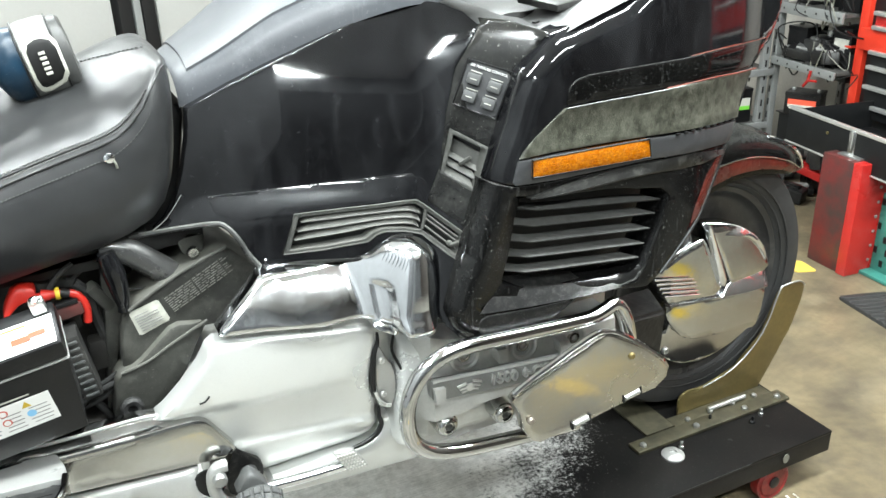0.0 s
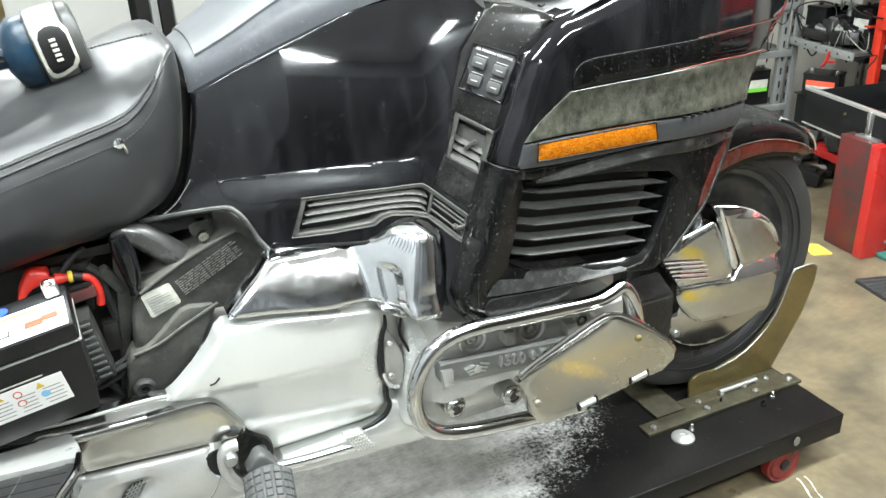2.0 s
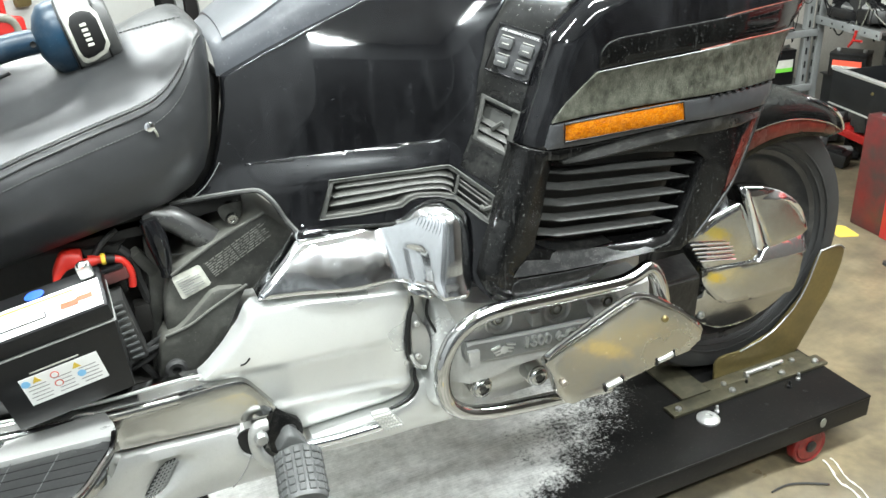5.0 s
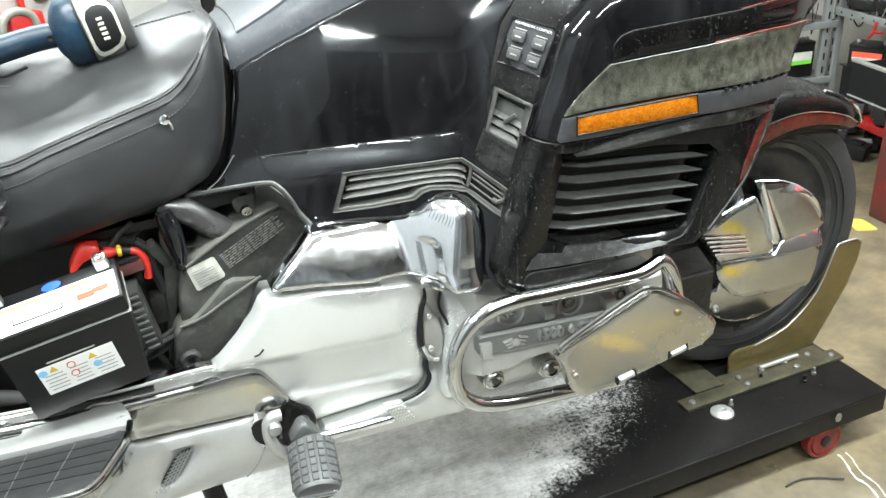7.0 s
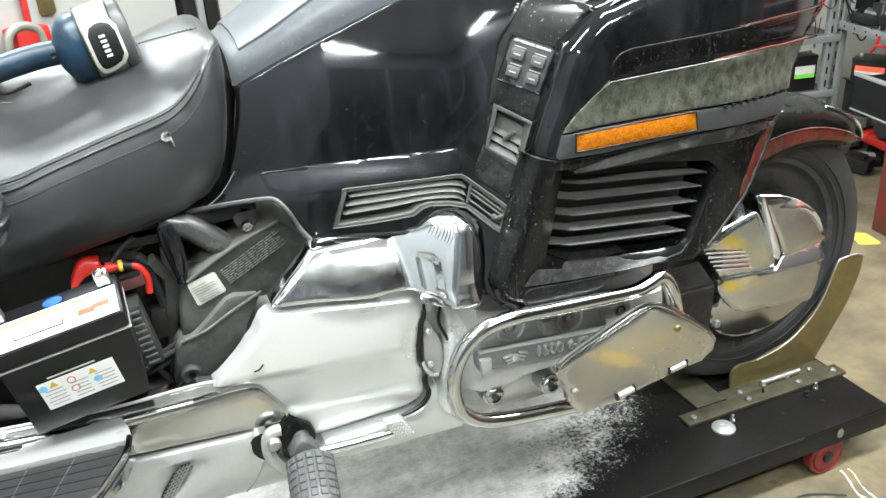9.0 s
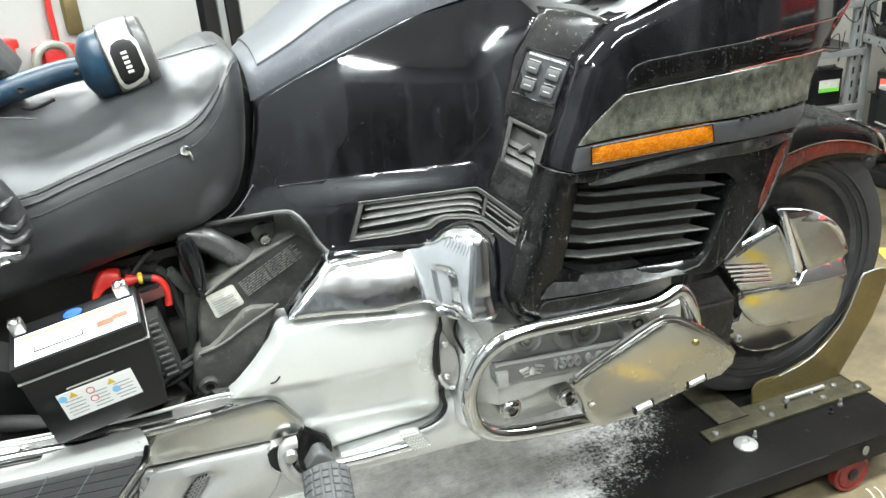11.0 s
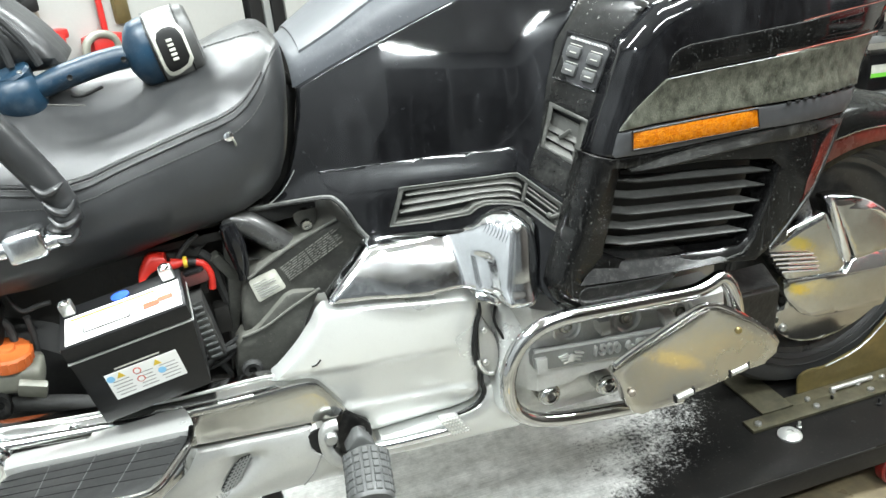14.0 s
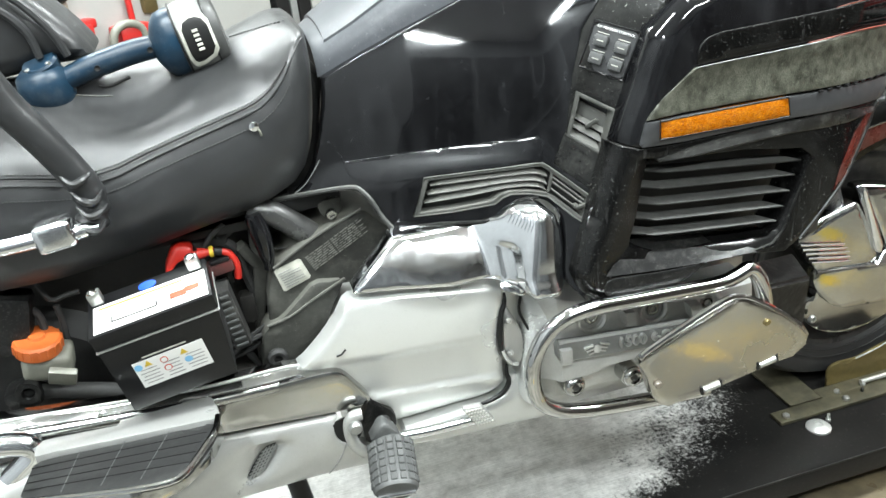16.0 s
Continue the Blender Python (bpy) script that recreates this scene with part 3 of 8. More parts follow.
def sheet(outline, depth, thick=0.02, bev=0.006, holes=(), step=0.015, rounds=1, dome=0.0, cut=0.008):
    """A panel in the x-z plane with its outline, lying at depth(x, z), with rounded rims, holes and thickness (towards +y).
    dome swells it by that much away from its rim."""
    from mathutils.geometry import delaunay_2d_cdt
    put = depth if callable(depth) else (lambda x, z: depth)
    loops = [resample(rounded(list(outline), rounds, cut) if rounds else list(outline), step)]
    loops += [resample(rounded(list(h), rounds, cut) if rounds else list(h), step) for h in holes]
    pts, edges = [], []
    for loop in loops:
        o = len(pts)
        pts += loop
        edges += [(o + i, o + (i + 1) % len(loop)) for i in range(len(loop))]
        for d in (bev * 0.3, bev):
            for i, p in enumerate(loop):
                a, b = loop[i - 1], loop[(i + 1) % len(loop)]
                nx, ny = b[1] - a[1], a[0] - b[0]
                k = math.hypot(nx, ny) or 1
                for s in (1, -1):
                    q = (p[0] + s * nx / k * d, p[1] + s * ny / k * d)
                    if inside(q, loops[0]) and not any(inside(q, h) for h in loops[1:]) and edge_gap(q, loops) > d * 0.9:
                        pts.append(q)
    xs, zs = [p[0] for p in loops[0]], [p[1] for p in loops[0]]
    x = min(xs) + step * 0.5
    while x < max(xs):
        z = min(zs) + step * 0.5
        while z < max(zs):
            if inside((x, z), loops[0]) and not any(inside((x, z), h) for h in loops[1:]) and edge_gap((x, z), loops) > bev + step * 0.35:
                pts.append((x, z))
            z += step
        x += step
    out = delaunay_2d_cdt([Vector(p) for p in pts], edges, [], 0, 1e-6)
    bm = bmesh.new()
    verts = []
    for p in out[0]:
        g = edge_gap(p, loops)
        k = min(1.0, g / bev) if bev else 1.0
        y = put(p[0], p[1]) + bev * (1 - math.sqrt(max(0.0, 1 - (1 - k) ** 2)))
        if dome:
            y -= dome * min(1.0, g / 0.05) ** 0.7
        verts.append(bm.verts.new((p[0], y, p[1])))
    for f in out[2]:
        c = (sum(out[0][i][0] for i in f) / 3, sum(out[0][i][1] for i in f) / 3)
        if inside(c, loops[0]) and not any(inside(c, h) for h in loops[1:]):
            bm.faces.new([verts[i] for i in f])
    for v in [v for v in bm.verts if not v.link_faces]:
        bm.verts.remove(v)
    if thick:
        rim = [e for e in bm.edges if e.is_boundary]
        made = bmesh.ops.extrude_edge_only(bm, edges=rim)["geom"]
        bmesh.ops.translate(bm, verts=[v for v in made if isinstance(v, bmesh.types.BMVert)], vec=(0, thick, 0))
    return bm


def tube(points, radius, sides=12, steps=6, closed=False, bm=None, taper=None):
    """A round bar along a smooth line."""
    line = spline(points, steps, closed) if steps > 1 else [Vector(p) for p in points]
    bm = bm or bmesh.new()
    rings, up = [], None
    n = len(line)
    for i, p in enumerate(line):
        a, b = (line[i - 1], line[(i + 1) % n]) if closed else (line[max(i - 1, 0)], line[min(i + 1, n - 1)])
        way = (b - a).normalized()
        if up is None:
            up = way.orthogonal().normalized()
        up = (up - way * up.dot(way)).normalized()
        side = way.cross(up)
        r = radius * (taper(i / (n - 1)) if taper else 1)
        rings.append([bm.verts.new(p + r * (up * math.cos(2 * math.pi * k / sides) + side * math.sin(2 * math.pi * k / sides))) for k in range(sides)])
    for i in range(n if closed else n - 1):
        a, b = rings[i], rings[(i + 1) % n]
        for k in range(sides):
            bm.faces.new((a[k], a[(k + 1) % sides], b[(k + 1) % sides], b[k]))
    if not closed:
        bm.faces.new(rings[0]), bm.faces.new(rings[-1])
    return bm


def loft(rings, closed=True, caps=True, bm=None):
    """A skin over rows of points."""
    bm = bm or bmesh.new()
    rows = [[bm.verts.new(p) for p in r] for r in rings]
    for a, b in zip(rows, rows[1:]):
        n = len(a)
        for k in range(n if closed else n - 1):
            bm.faces.new((a[k], a[(k + 1) % n], b[(k + 1) % n], b[k]))
    if caps and closed:
        bm.faces.new(rows[0]), bm.faces.new(rows[-1])
    return bm


def block(size, m=None, bev=0.004, bm=None, segments=2):
    """A box of that size, centred, with rounded edges, laid by the matrix m."""
    own = bmesh.new()
    bmesh.ops.create_cube(own, size=1)
    bmesh.ops.scale(own, vec=size, verts=own.verts)
    if bev:
        bmesh.ops.bevel(own, geom=own.edges[:], offset=min(bev, min(size) * 0.45), segments=segments, profile=0.6, affect="EDGES")
    if m is not None:
        bmesh.ops.transform(own, matrix=m if isinstance(m, Matrix) else Matrix.Translation(m), verts=own.verts)
    return merge(bm, own)


def merge(bm, own):
    if bm is None:
        return own
    me = bpy.data.meshes.new("temp")
    own.to_mesh(me)
    own.free()
    bm.from_mesh(me)
    bpy.data.meshes.remove(me)
    return bm


def turned(profile, m=None, sides=32, bm=None):
    """A turned solid about the local z axis from (radius, height) pairs."""
    own = bmesh.new()
    rows = [[own.verts.new((r * math.cos(2 * math.pi * k / sides), r * math.sin(2 * math.pi * k / sides), h)) for k in range(sides)] for r, h in profile]
    for a, b in zip(rows, rows[1:]):
        for k in range(sides):
            own.faces.new((a[k], a[(k + 1) % sides], b[(k + 1) % sides], b[k]))
    own.faces.new(rows[0]), own.faces.new(rows[-1])
    if m is not None:
        bmesh.ops.transform(own, matrix=m if isinstance(m, Matrix) else Matrix.Translation(m), verts=own.verts)
    return merge(bm, own)


def axis_y(x, y, z):
    """Turns local z towards the viewer's side (-y) at a place."""
    return pose(x, y, z, 90, 0, 0)


def bolt(name, place, parent, radius=0.009, mat=None, m=None, socket=True):
    m = m or axis_y(*place)
    ob = part(name, turned([(radius, 0), (radius, radius * 0.6), (radius * 0.8, radius * 0.9), (radius * 0.45, radius * 0.9), (radius * 0.4, radius * 0.4)] if socket else
                           [(radius, 0), (radius, radius * 0.7), (radius * 0.7, radius)], m, 14), mat or STEEL, parent)
    return ob


def lettering(body, size, m, mat, parent, name="lettering", depth=0.0008):
    curve = bpy.data.curves.new("text", "FONT")
    curve.body, curve.size, curve.extrude = body, size, depth
    curve.align_x, curve.align_y = "CENTER", "CENTER"
    ob = bpy.data.objects.new("text", curve)
    scene.collection.objects.link(ob)
    me = bpy.data.meshes.new_from_object(ob.evaluated_get(bpy.context.evaluated_depsgraph_get()))
    bpy.data.objects.remove(ob)
    me.transform(m)
    me.name = name
    me.materials.append(mat)
    return attach(new(name, me), parent)


# ---- motorcycle ----
DECK_Z = 0.14
bike = thing("motorcycle", (-0.85, 0, DECK_Z), "black touring motorcycle with silver lower covers, opened battery bay", "motorcycle")


# side cover with its recessed louvre
VALLEY = [(-0.692, 1.149), (-0.713, 1.118), (-0.731, 1.093), (-0.752, 1.032), (-0.769, 0.955), (-0.785, 0.920), (-0.790, 0.907), (-0.744, 0.866)]
COVER = [(-1.090, 1.051), (-1.027, 1.083), (-0.972, 1.108), (-0.916, 1.131), (-0.868, 1.150), (-0.820, 1.167), (-0.780, 1.178), (-0.754, 1.182), (-0.729, 1.178), (-0.706, 1.166)] + VALLEY + [(-0.757, 0.837), (-0.776, 0.791), (-0.790, 0.748), (-0.777, 0.706), (-0.800, 0.735), (-0.791, 0.794), (-0.789, 0.826), (-0.795, 0.840), (-0.807, 0.853), (-0.820, 0.859), (-0.843, 0.857), (-0.856, 0.851), (-0.869, 0.840), (-0.880, 0.830), (-0.902, 0.827), (-0.972, 0.827), (-1.028, 0.821), (-1.044, 0.846), (-1.055, 0.871), (-1.068, 0.889), (-1.082, 0.893), (-1.124, 0.888), (-1.161, 0.882), (-1.144, 0.896), (-1.128, 0.920), (-1.110, 0.967), (-1.097, 1.013)]
LOUVRE = [(-0.974, 0.900), (-0.901, 0.905), (-0.854, 0.908), (-0.819, 0.911), (-0.806, 0.910), (-0.797, 0.903), (-0.751, 0.861), (-0.765, 0.822), (-0.776, 0.831), (-0.794, 0.849), (-0.805, 0.860), (-0.828, 0.866), (-0.855, 0.867), (-0.867, 0.863), (-0.880, 0.853), (-0.939, 0.845), (-0.996, 0.841)]
MOUTH = [(-0.969, 0.895), (-0.902, 0.900), (-0.855, 0.903), (-0.820, 0.906), (-0.808, 0.905), (-0.800, 0.898), (-0.756, 0.858), (-0.766, 0.831), (-0.776, 0.840), (-0.790, 0.854), (-0.805, 0.866), (-0.828, 0.871), (-0.857, 0.872), (-0.870, 0.868), (-0.882, 0.858), (-0.938, 0.850), (-0.987, 0.846)]
side_cover = part("side_cover", sheet(COVER, cover_y, 0.02, 0.0012, [LOUVRE], 0.0042, 0), GLOSS, bike, "gloss black side cover")
part("louvre_recess", sheet(LOUVRE, lambda x, z: cover_y(x, z) + 0.020, 0.004, 0.001, (), 0.02, 0), VENT_SHADED, side_cover)
louvre = part("louvre_frame", sheet(LOUVRE, lambda x, z: cover_y(x, z) + 0.0005, 0.018, 0.0012, [MOUTH], 0.007, 0), VENT, side_cover, "grey plastic louvre frame")
part("louvre_rim", tube([(x, cover_y(x, z) - 0.0004, z) for x, z in LOUVRE], 0.0014, 6, 1, True), VENT, louvre)
for row in ([(-0.966, 0.887), (-0.91, 0.891), (-0.856, 0.895), (-0.82, 0.896), (-0.801, 0.888)], [(-0.972, 0.873), (-0.91, 0.879), (-0.857, 0.885), (-0.82, 0.885), (-0.803, 0.877)], [(-0.978, 0.860), (-0.91, 0.868), (-0.860, 0.876), (-0.82, 0.876), (-0.806, 0.868)]):
    line = spline([Vector((x, 0, z)) for x, z in row], 6)
    rows = []
    for n, p in enumerate(line):
        f = n / (len(line) - 1)
        point = min(1.0, f / 0.14)
        y = cover_y(p.x, p.z)
        rows.append([Vector((p.x, y + 0.0030, p.z)), Vector((p.x, y + 0.0030 + 0.006 * point, p.z + 0.0052 * point)), Vector((p.x, y + 0.018, p.z + 0.0085 * point)), Vector((p.x, y + 0.018, p.z + 0.004 * point)), Vector((p.x, y + 0.005, p.z - 0.0020))])
    part("slat", loft(rows), VENT, louvre)
part("divider", tube([(x, cover_y(x, z) + 0.001, z) for x, z in [(-0.794, 0.894), (-0.803, 0.867)]], 0.0028, 8, 1), VENT, louvre)
for a, b in (((-0.795, 0.888), (-0.759, 0.854)), ((-0.797, 0.882), (-0.761, 0.848)), ((-0.801, 0.873), (-0.764, 0.837))):
    part("slat", tube([(x, cover_y(x, z) + 0.004, z) for x, z in (a, b)], 0.0019, 6, 1), VENT, louvre)
PIT = [(-0.792, 0.891), (-0.759, 0.858), (-0.766, 0.836), (-0.800, 0.868)]
# black patch put in for the shade inside the holes
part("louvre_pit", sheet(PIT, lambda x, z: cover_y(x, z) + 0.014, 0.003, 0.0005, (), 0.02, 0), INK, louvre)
part("louvre_lever", block((0.014, 0.008, 0.005), pose(-0.766, cover_y(-0.766, 0.847) - 0.003, 0.847, 0, -18, -30), 0.002), VENT, louvre)
part("lever_pin", turned([(0.0045, 0), (0.0045, 0.008), (0.002, 0.010)], axis_y(-0.771, cover_y(-0.771, 0.846) + 0.004, 0.846), 10), VENT, louvre)
edge = [(-1.197, 0.876), (-1.161, 0.881), (-1.124, 0.888), (-1.082, 0.893), (-1.068, 0.888), (-1.055, 0.870), (-1.044, 0.845), (-1.029, 0.822)]
part("edge_trim", tube([(x, tank_y(x, z) - 0.002, z) for x, z in edge], 0.0042, 8, 5), RIM_DUST, side_cover, "dusty rolled rim")
part("edge_trim", tube([(x, tank_y(x, z) - 0.001, z) for x, z in [(-1.028, 0.821), (-0.972, 0.827), (-0.902, 0.827), (-0.878, 0.832), (-0.866, 0.843), (-0.852, 0.854), (-0.835, 0.860), (-0.818, 0.860)]], 0.0030, 8, 4), PLASTIC_DUSTY, side_cover)
FLANK = [(-1.084, 0.9285), (-0.98, 0.936), (-0.88, 0.943), (-0.806, 0.948), (-0.800, 0.940), (-0.806, 0.915), (-0.88, 0.906), (-0.98, 0.898), (-1.05, 0.894), (-1.078, 0.906)]
part("flank_band", sheet(FLANK, lambda x, z: cover_y(x, z) - 0.0012, 0.004, 0.0004, (), 0.005, 0), GLOSS, side_cover, "gloss flank under the crease")
# thin chrome tube drawn in for the diagonal highlight at this corner
part("flank_edge", tube([(x, tank_y(x, z) - 0.0015, z) for x, z in [(-1.163, 0.884), (-1.145, 0.897), (-1.130, 0.915), (-1.117, 0.934)]], 0.0016, 8, 4), CHROME_BAR, side_cover, "chrome line drawn as a highlight beside the seat")

# shelter over the tank: crown between its two side lines
side_line = [(-1.094, -0.122, 1.049), (-1.085, -0.126, 1.053), (-1.028, -0.150, 1.078), (-0.964, -0.171, 1.110), (-0.900, -0.189, 1.137), (-0.837, -0.209, 1.159), (-0.774, -0.229, 1.175), (-0.732, -0.244, 1.179)]
side_line = spline(side_line + [(-0.70, -0.31, 1.2), (-0.6, -0.33, 1.22)], 4)


def shelter_ring(p, lift=0.0):
    half, crown = -p.y, p.z + ramp(p.x, (-1.12, 0.05), (-0.95, 0.075), (-0.7, 0.07))
    ring = []
    for k in range(25):
        a = math.pi * k / 24
        c, s = math.cos(a), math.sin(a)
        ring.append(Vector((p.x, -half * math.copysign(abs(c) ** 0.8, c), p.z + (crown - p.z) * abs(s) ** 0.75 + lift)))
    return ring


shelter = part("tank_shelter", loft([shelter_ring(p) for p in side_line], False), SHELTER, bike, "black top shelter greyed for the reflected ceiling, with a film of dust")
lid_rows = [shelter_ring(p, 0.004)[5:20] for p in side_line[5:24]]
bm = loft(lid_rows, False)
rim_edges = [e for e in bm.edges if e.is_boundary]
made = bmesh.ops.extrude_edge_only(bm, edges=rim_edges)["geom"]
bmesh.ops.translate(bm, verts=[v for v in made if isinstance(v, bmesh.types.BMVert)], vec=(0, 0, -0.008))
lid = part("pocket_lid", bm, SHELTER, shelter, "raised pocket lid")
mid = side_line[16]
crown_point = shelter_ring(mid, 0.004)[8]
part("lid_lock", turned([(0.016, 0), (0.016, 0.003), (0.012, 0.005), (0.004, 0.004)], Matrix.Translation(crown_point) @ pose(0, 0, 0, 18, -25, 0), 20), CHROME_WORN, shelter)

# switch column beside the fairing
COLUMN = [(-0.692, 1.149), (-0.681, 1.156), (-0.650, 1.153), (-0.615, 1.140), (-0.640, 1.113), (-0.659, 1.087), (-0.673, 1.053), (-0.686, 1.018), (-0.700, 0.983), (-0.713, 0.950), (-0.724, 0.931), (-0.744, 0.866)] + VALLEY[::-1][1:-1]
VENT_HOLE = [(-0.750, 1.011), (-0.706, 0.984), (-0.728, 0.917), (-0.769, 0.947)]
column = part("switch_column", sheet(COLUMN, cover_y, 0.03, 0.0012, [VENT_HOLE], 0.008, 0), COLUMN_PAINT, bike, "dusty black column with switches and vent")
PANEL = [(-0.713, 1.105), (-0.665, 1.087), (-0.693, 1.023), (-0.740, 1.044)]
panel = part("control_panel", sheet(PANEL, lambda x, z: column_y(x, z) - 0.004, 0.008, 0.002, (), 0.03, 1), TRIM_DARK, column, "black air pressure control panel")
PANEL_3D = [Vector(v) for v in [(-0.713, -0.300, 1.105), (-0.665, -0.343, 1.087), (-0.693, -0.342, 1.023), (-0.740, -0.300, 1.044)]]
p_x = (PANEL_3D[1] - PANEL_3D[0] + PANEL_3D[2] - PANEL_3D[3]).normalized()
p_y = (PANEL_3D[0] - PANEL_3D[3] + PANEL_3D[1] - PANEL_3D[2])
p_y = (p_y - p_x * p_y.dot(p_x)).normalized()
tilt = Matrix((p_x, p_y, p_x.cross(p_y))).transposed().to_4x4()
centre = sum(PANEL_3D, Vector()) / 4 + p_x.cross(p_y) * 0.004
span, rise = (PANEL_3D[1] - PANEL_3D[0]).length, (PANEL_3D[0] - PANEL_3D[3]).length
for bx, by in ((-0.22, 0.14), (0.25, 0.11), (-0.20, -0.24), (0.24, -0.26)):
    face = Matrix.Translation(centre) @ tilt @ Matrix.Translation((bx * span, by * rise, 0.003))
    button = part("button", block((span * 0.30, rise * 0.24, 0.011), face, 0.003), TRIM, panel)
    part("button_mark", block((span * 0.15, 0.0014, 0.001), face @ Matrix.Translation((0, -rise * 0.01, 0.0056)), 0.0003), GREY_LABEL, button)
    part("button_mark", block((span * 0.26, 0.0012, 0.001), Matrix.Translation(centre) @ tilt @ Matrix.Translation((bx * span, (by + 0.155) * rise, 0.0006)), 0), GREY_LABEL, panel)
lettering("AIR PRESSURE CONTROL", 0.0050, Matrix.Translation(centre) @ tilt @ Matrix.Translation((0.02 * span, 0.41 * rise, 0.0005)), WHITE, panel, "panel_lettering")
part("panel_rim", tube([p + p_x.cross(p_y) * 0.003 for p in PANEL_3D], 0.002, 6, 1, True), BLACK, panel)
# black sheet stands for the shaded depth behind the vent
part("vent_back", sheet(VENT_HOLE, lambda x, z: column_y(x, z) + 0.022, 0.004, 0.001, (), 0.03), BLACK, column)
VENT_MOUTH = [(-0.747, 1.002), (-0.711, 0.981), (-0.730, 0.926), (-0.764, 0.949)]
part("vent_frame", sheet(VENT_HOLE, lambda x, z: cover_y(x, z) - 0.002, 0.014, 0.0014, [VENT_MOUTH], 0.008, 0), VENT, column)
va, vb = [(-0.746, 1.005), (-0.767, 0.946)], [(-0.710, 0.981), (-0.734, 0.923)]
for k, f in enumerate((0.14, 0.42, 0.62, 0.82)):
    a = Vector((va[0][0] + (va[1][0] - va[0][0]) * f, 0, va[0][1] + (va[1][1] - va[0][1]) * f))
    b = Vector((vb[0][0] + (vb[1][0] - vb[0][0]) * f, 0, vb[0][1] + (vb[1][1] - vb[0][1]) * f))
    h = 0.026 if k == 0 else 0.011
    rows = []
    for p in (a, b):
        y = column_y(p.x, p.z)
        rows.append([(p.x, y + 0.013, p.z), (p.x + 0.002, y + 0.003, p.z - h), (p.x + 0.002, y + 0.006, p.z - h - 0.001), (p.x, y + 0.016, p.z + 0.002)])
    part("slat", loft(rows), VENT, column)
spot = (-0.737, -0.328, 0.963)
part("vent_lever", block((0.022, 0.006, 0.006), Matrix.Translation(Vector(spot) + Vector((0.002, 0.004, 0))) @ pose(0, 0, 0, 0, -35, -37), 0.002), VENT, column)

# fairing: upper side, lens strip, marker, ledge and lower louvre
UPPER = UPPER_EDGE + [(-0.12, 1.25), (0.02, 1.150), (-0.030, 1.113), (-0.126, 1.079), (-0.208, 1.040), (-0.242, 0.966), (-0.266, 0.929), (-0.439, 0.936), (-0.623, 0.934), (-0.689, 0.936)]
fairing = part("fairing", sheet(UPPER, fairing_y, 0.03, 0.002, (), 0.011, 0), GLOSS, bike, "gloss black front fairing with dusty lower half")
INSET = [(-0.606, 1.041), (-0.603, 1.064), (-0.592, 1.076), (-0.570, 1.081), (-0.431, 1.084), (-0.313, 1.087), (-0.140, 1.083), (-0.211, 1.042), (-0.322, 1.048), (-0.428, 1.045), (-0.529, 1.042)]
part("fairing_inset", sheet(INSET, lambda x, z: fairing_y(x, z) - 0.0025, 0.005, 0.0015, (), 0.013, 1, 0, 0.004), GLOSS_DUSTY, fairing, "dark dusty inset panel")
STRIP = [(-0.608, 1.038), (-0.529, 1.040), (-0.428, 1.042), (-0.321, 1.045), (-0.208, 1.040), (-0.225, 1.018), (-0.240, 0.994), (-0.246, 0.967), (-0.350, 0.971), (-0.442, 0.974), (-0.525, 0.976), (-0.624, 0.977), (-0.682, 0.975), (-0.675, 0.985), (-0.657, 1.003)]
part("lens_strip", sheet(STRIP, lambda x, z: fairing_y(x, z) - 0.005 + 0.004 * math.cos(math.pi * (z - 1.005) / 0.07), 0.012, 0.0018, (), 0.011, 0), LENS, fairing, "dirty grey cornering lens")
part("lens_rim", tube([(x, fairing_y(x, z) - 0.0045, z) for x, z in STRIP[:5]], 0.0012, 6, 2), TRIM, fairing)
BAND = [(-0.684, 0.972), (-0.624, 0.973), (-0.452, 0.970), (-0.250, 0.962), (-0.258, 0.941), (-0.269, 0.929), (-0.439, 0.936), (-0.623, 0.934), (-0.689, 0.937), (-0.693, 0.942)]
part("marker_band", sheet(BAND, lambda x, z: fairing_y(x, z) - 0.004, 0.012, 0.0015, (), 0.013, 0), TRIM_DARK, fairing, "dark grey trim band")
for k in range(9):
    x = -0.40 + 0.0165 * k
    part("band_tab", block((0.008, 0.004, 0.003), pose(x, fairing_y(x, 0.9695) - 0.0045, 0.9690, 0, 2, 12), 0.0005), INK, fairing, smooth=False)
MARKER = [(-0.664, 0.972), (-0.560, 0.972), (-0.457, 0.971), (-0.452, 0.941), (-0.556, 0.943), (-0.664, 0.945)]
marker = part("side_marker", sheet(MARKER, lambda x, z: fairing_y(x, z) - 0.008, 0.010, 0.002, (), 0.016, 1, 0, 0.002), AMBER, fairing, "amber side marker reflector")
part("marker_rim", tube([(x, fairing_y(x, z) - 0.0065, z) for x, z in MARKER], 0.0019, 6, 1, True), INK, fairing)
top_line = spline([(x, lower_y(x, z), z) for x, z in [(-0.665, 0.914), (-0.613, 0.923), (-0.523, 0.930), (-0.438, 0.931), (-0.358, 0.930), (-0.280, 0.919)]], 4)
low_line = spline([(x, lower_y(x, z), z) for x, z in [(-0.662, 0.910), (-0.614, 0.908), (-0.528, 0.911), (-0.447, 0.912), (-0.360, 0.906), (-0.286, 0.912)]], 4)
rows = []
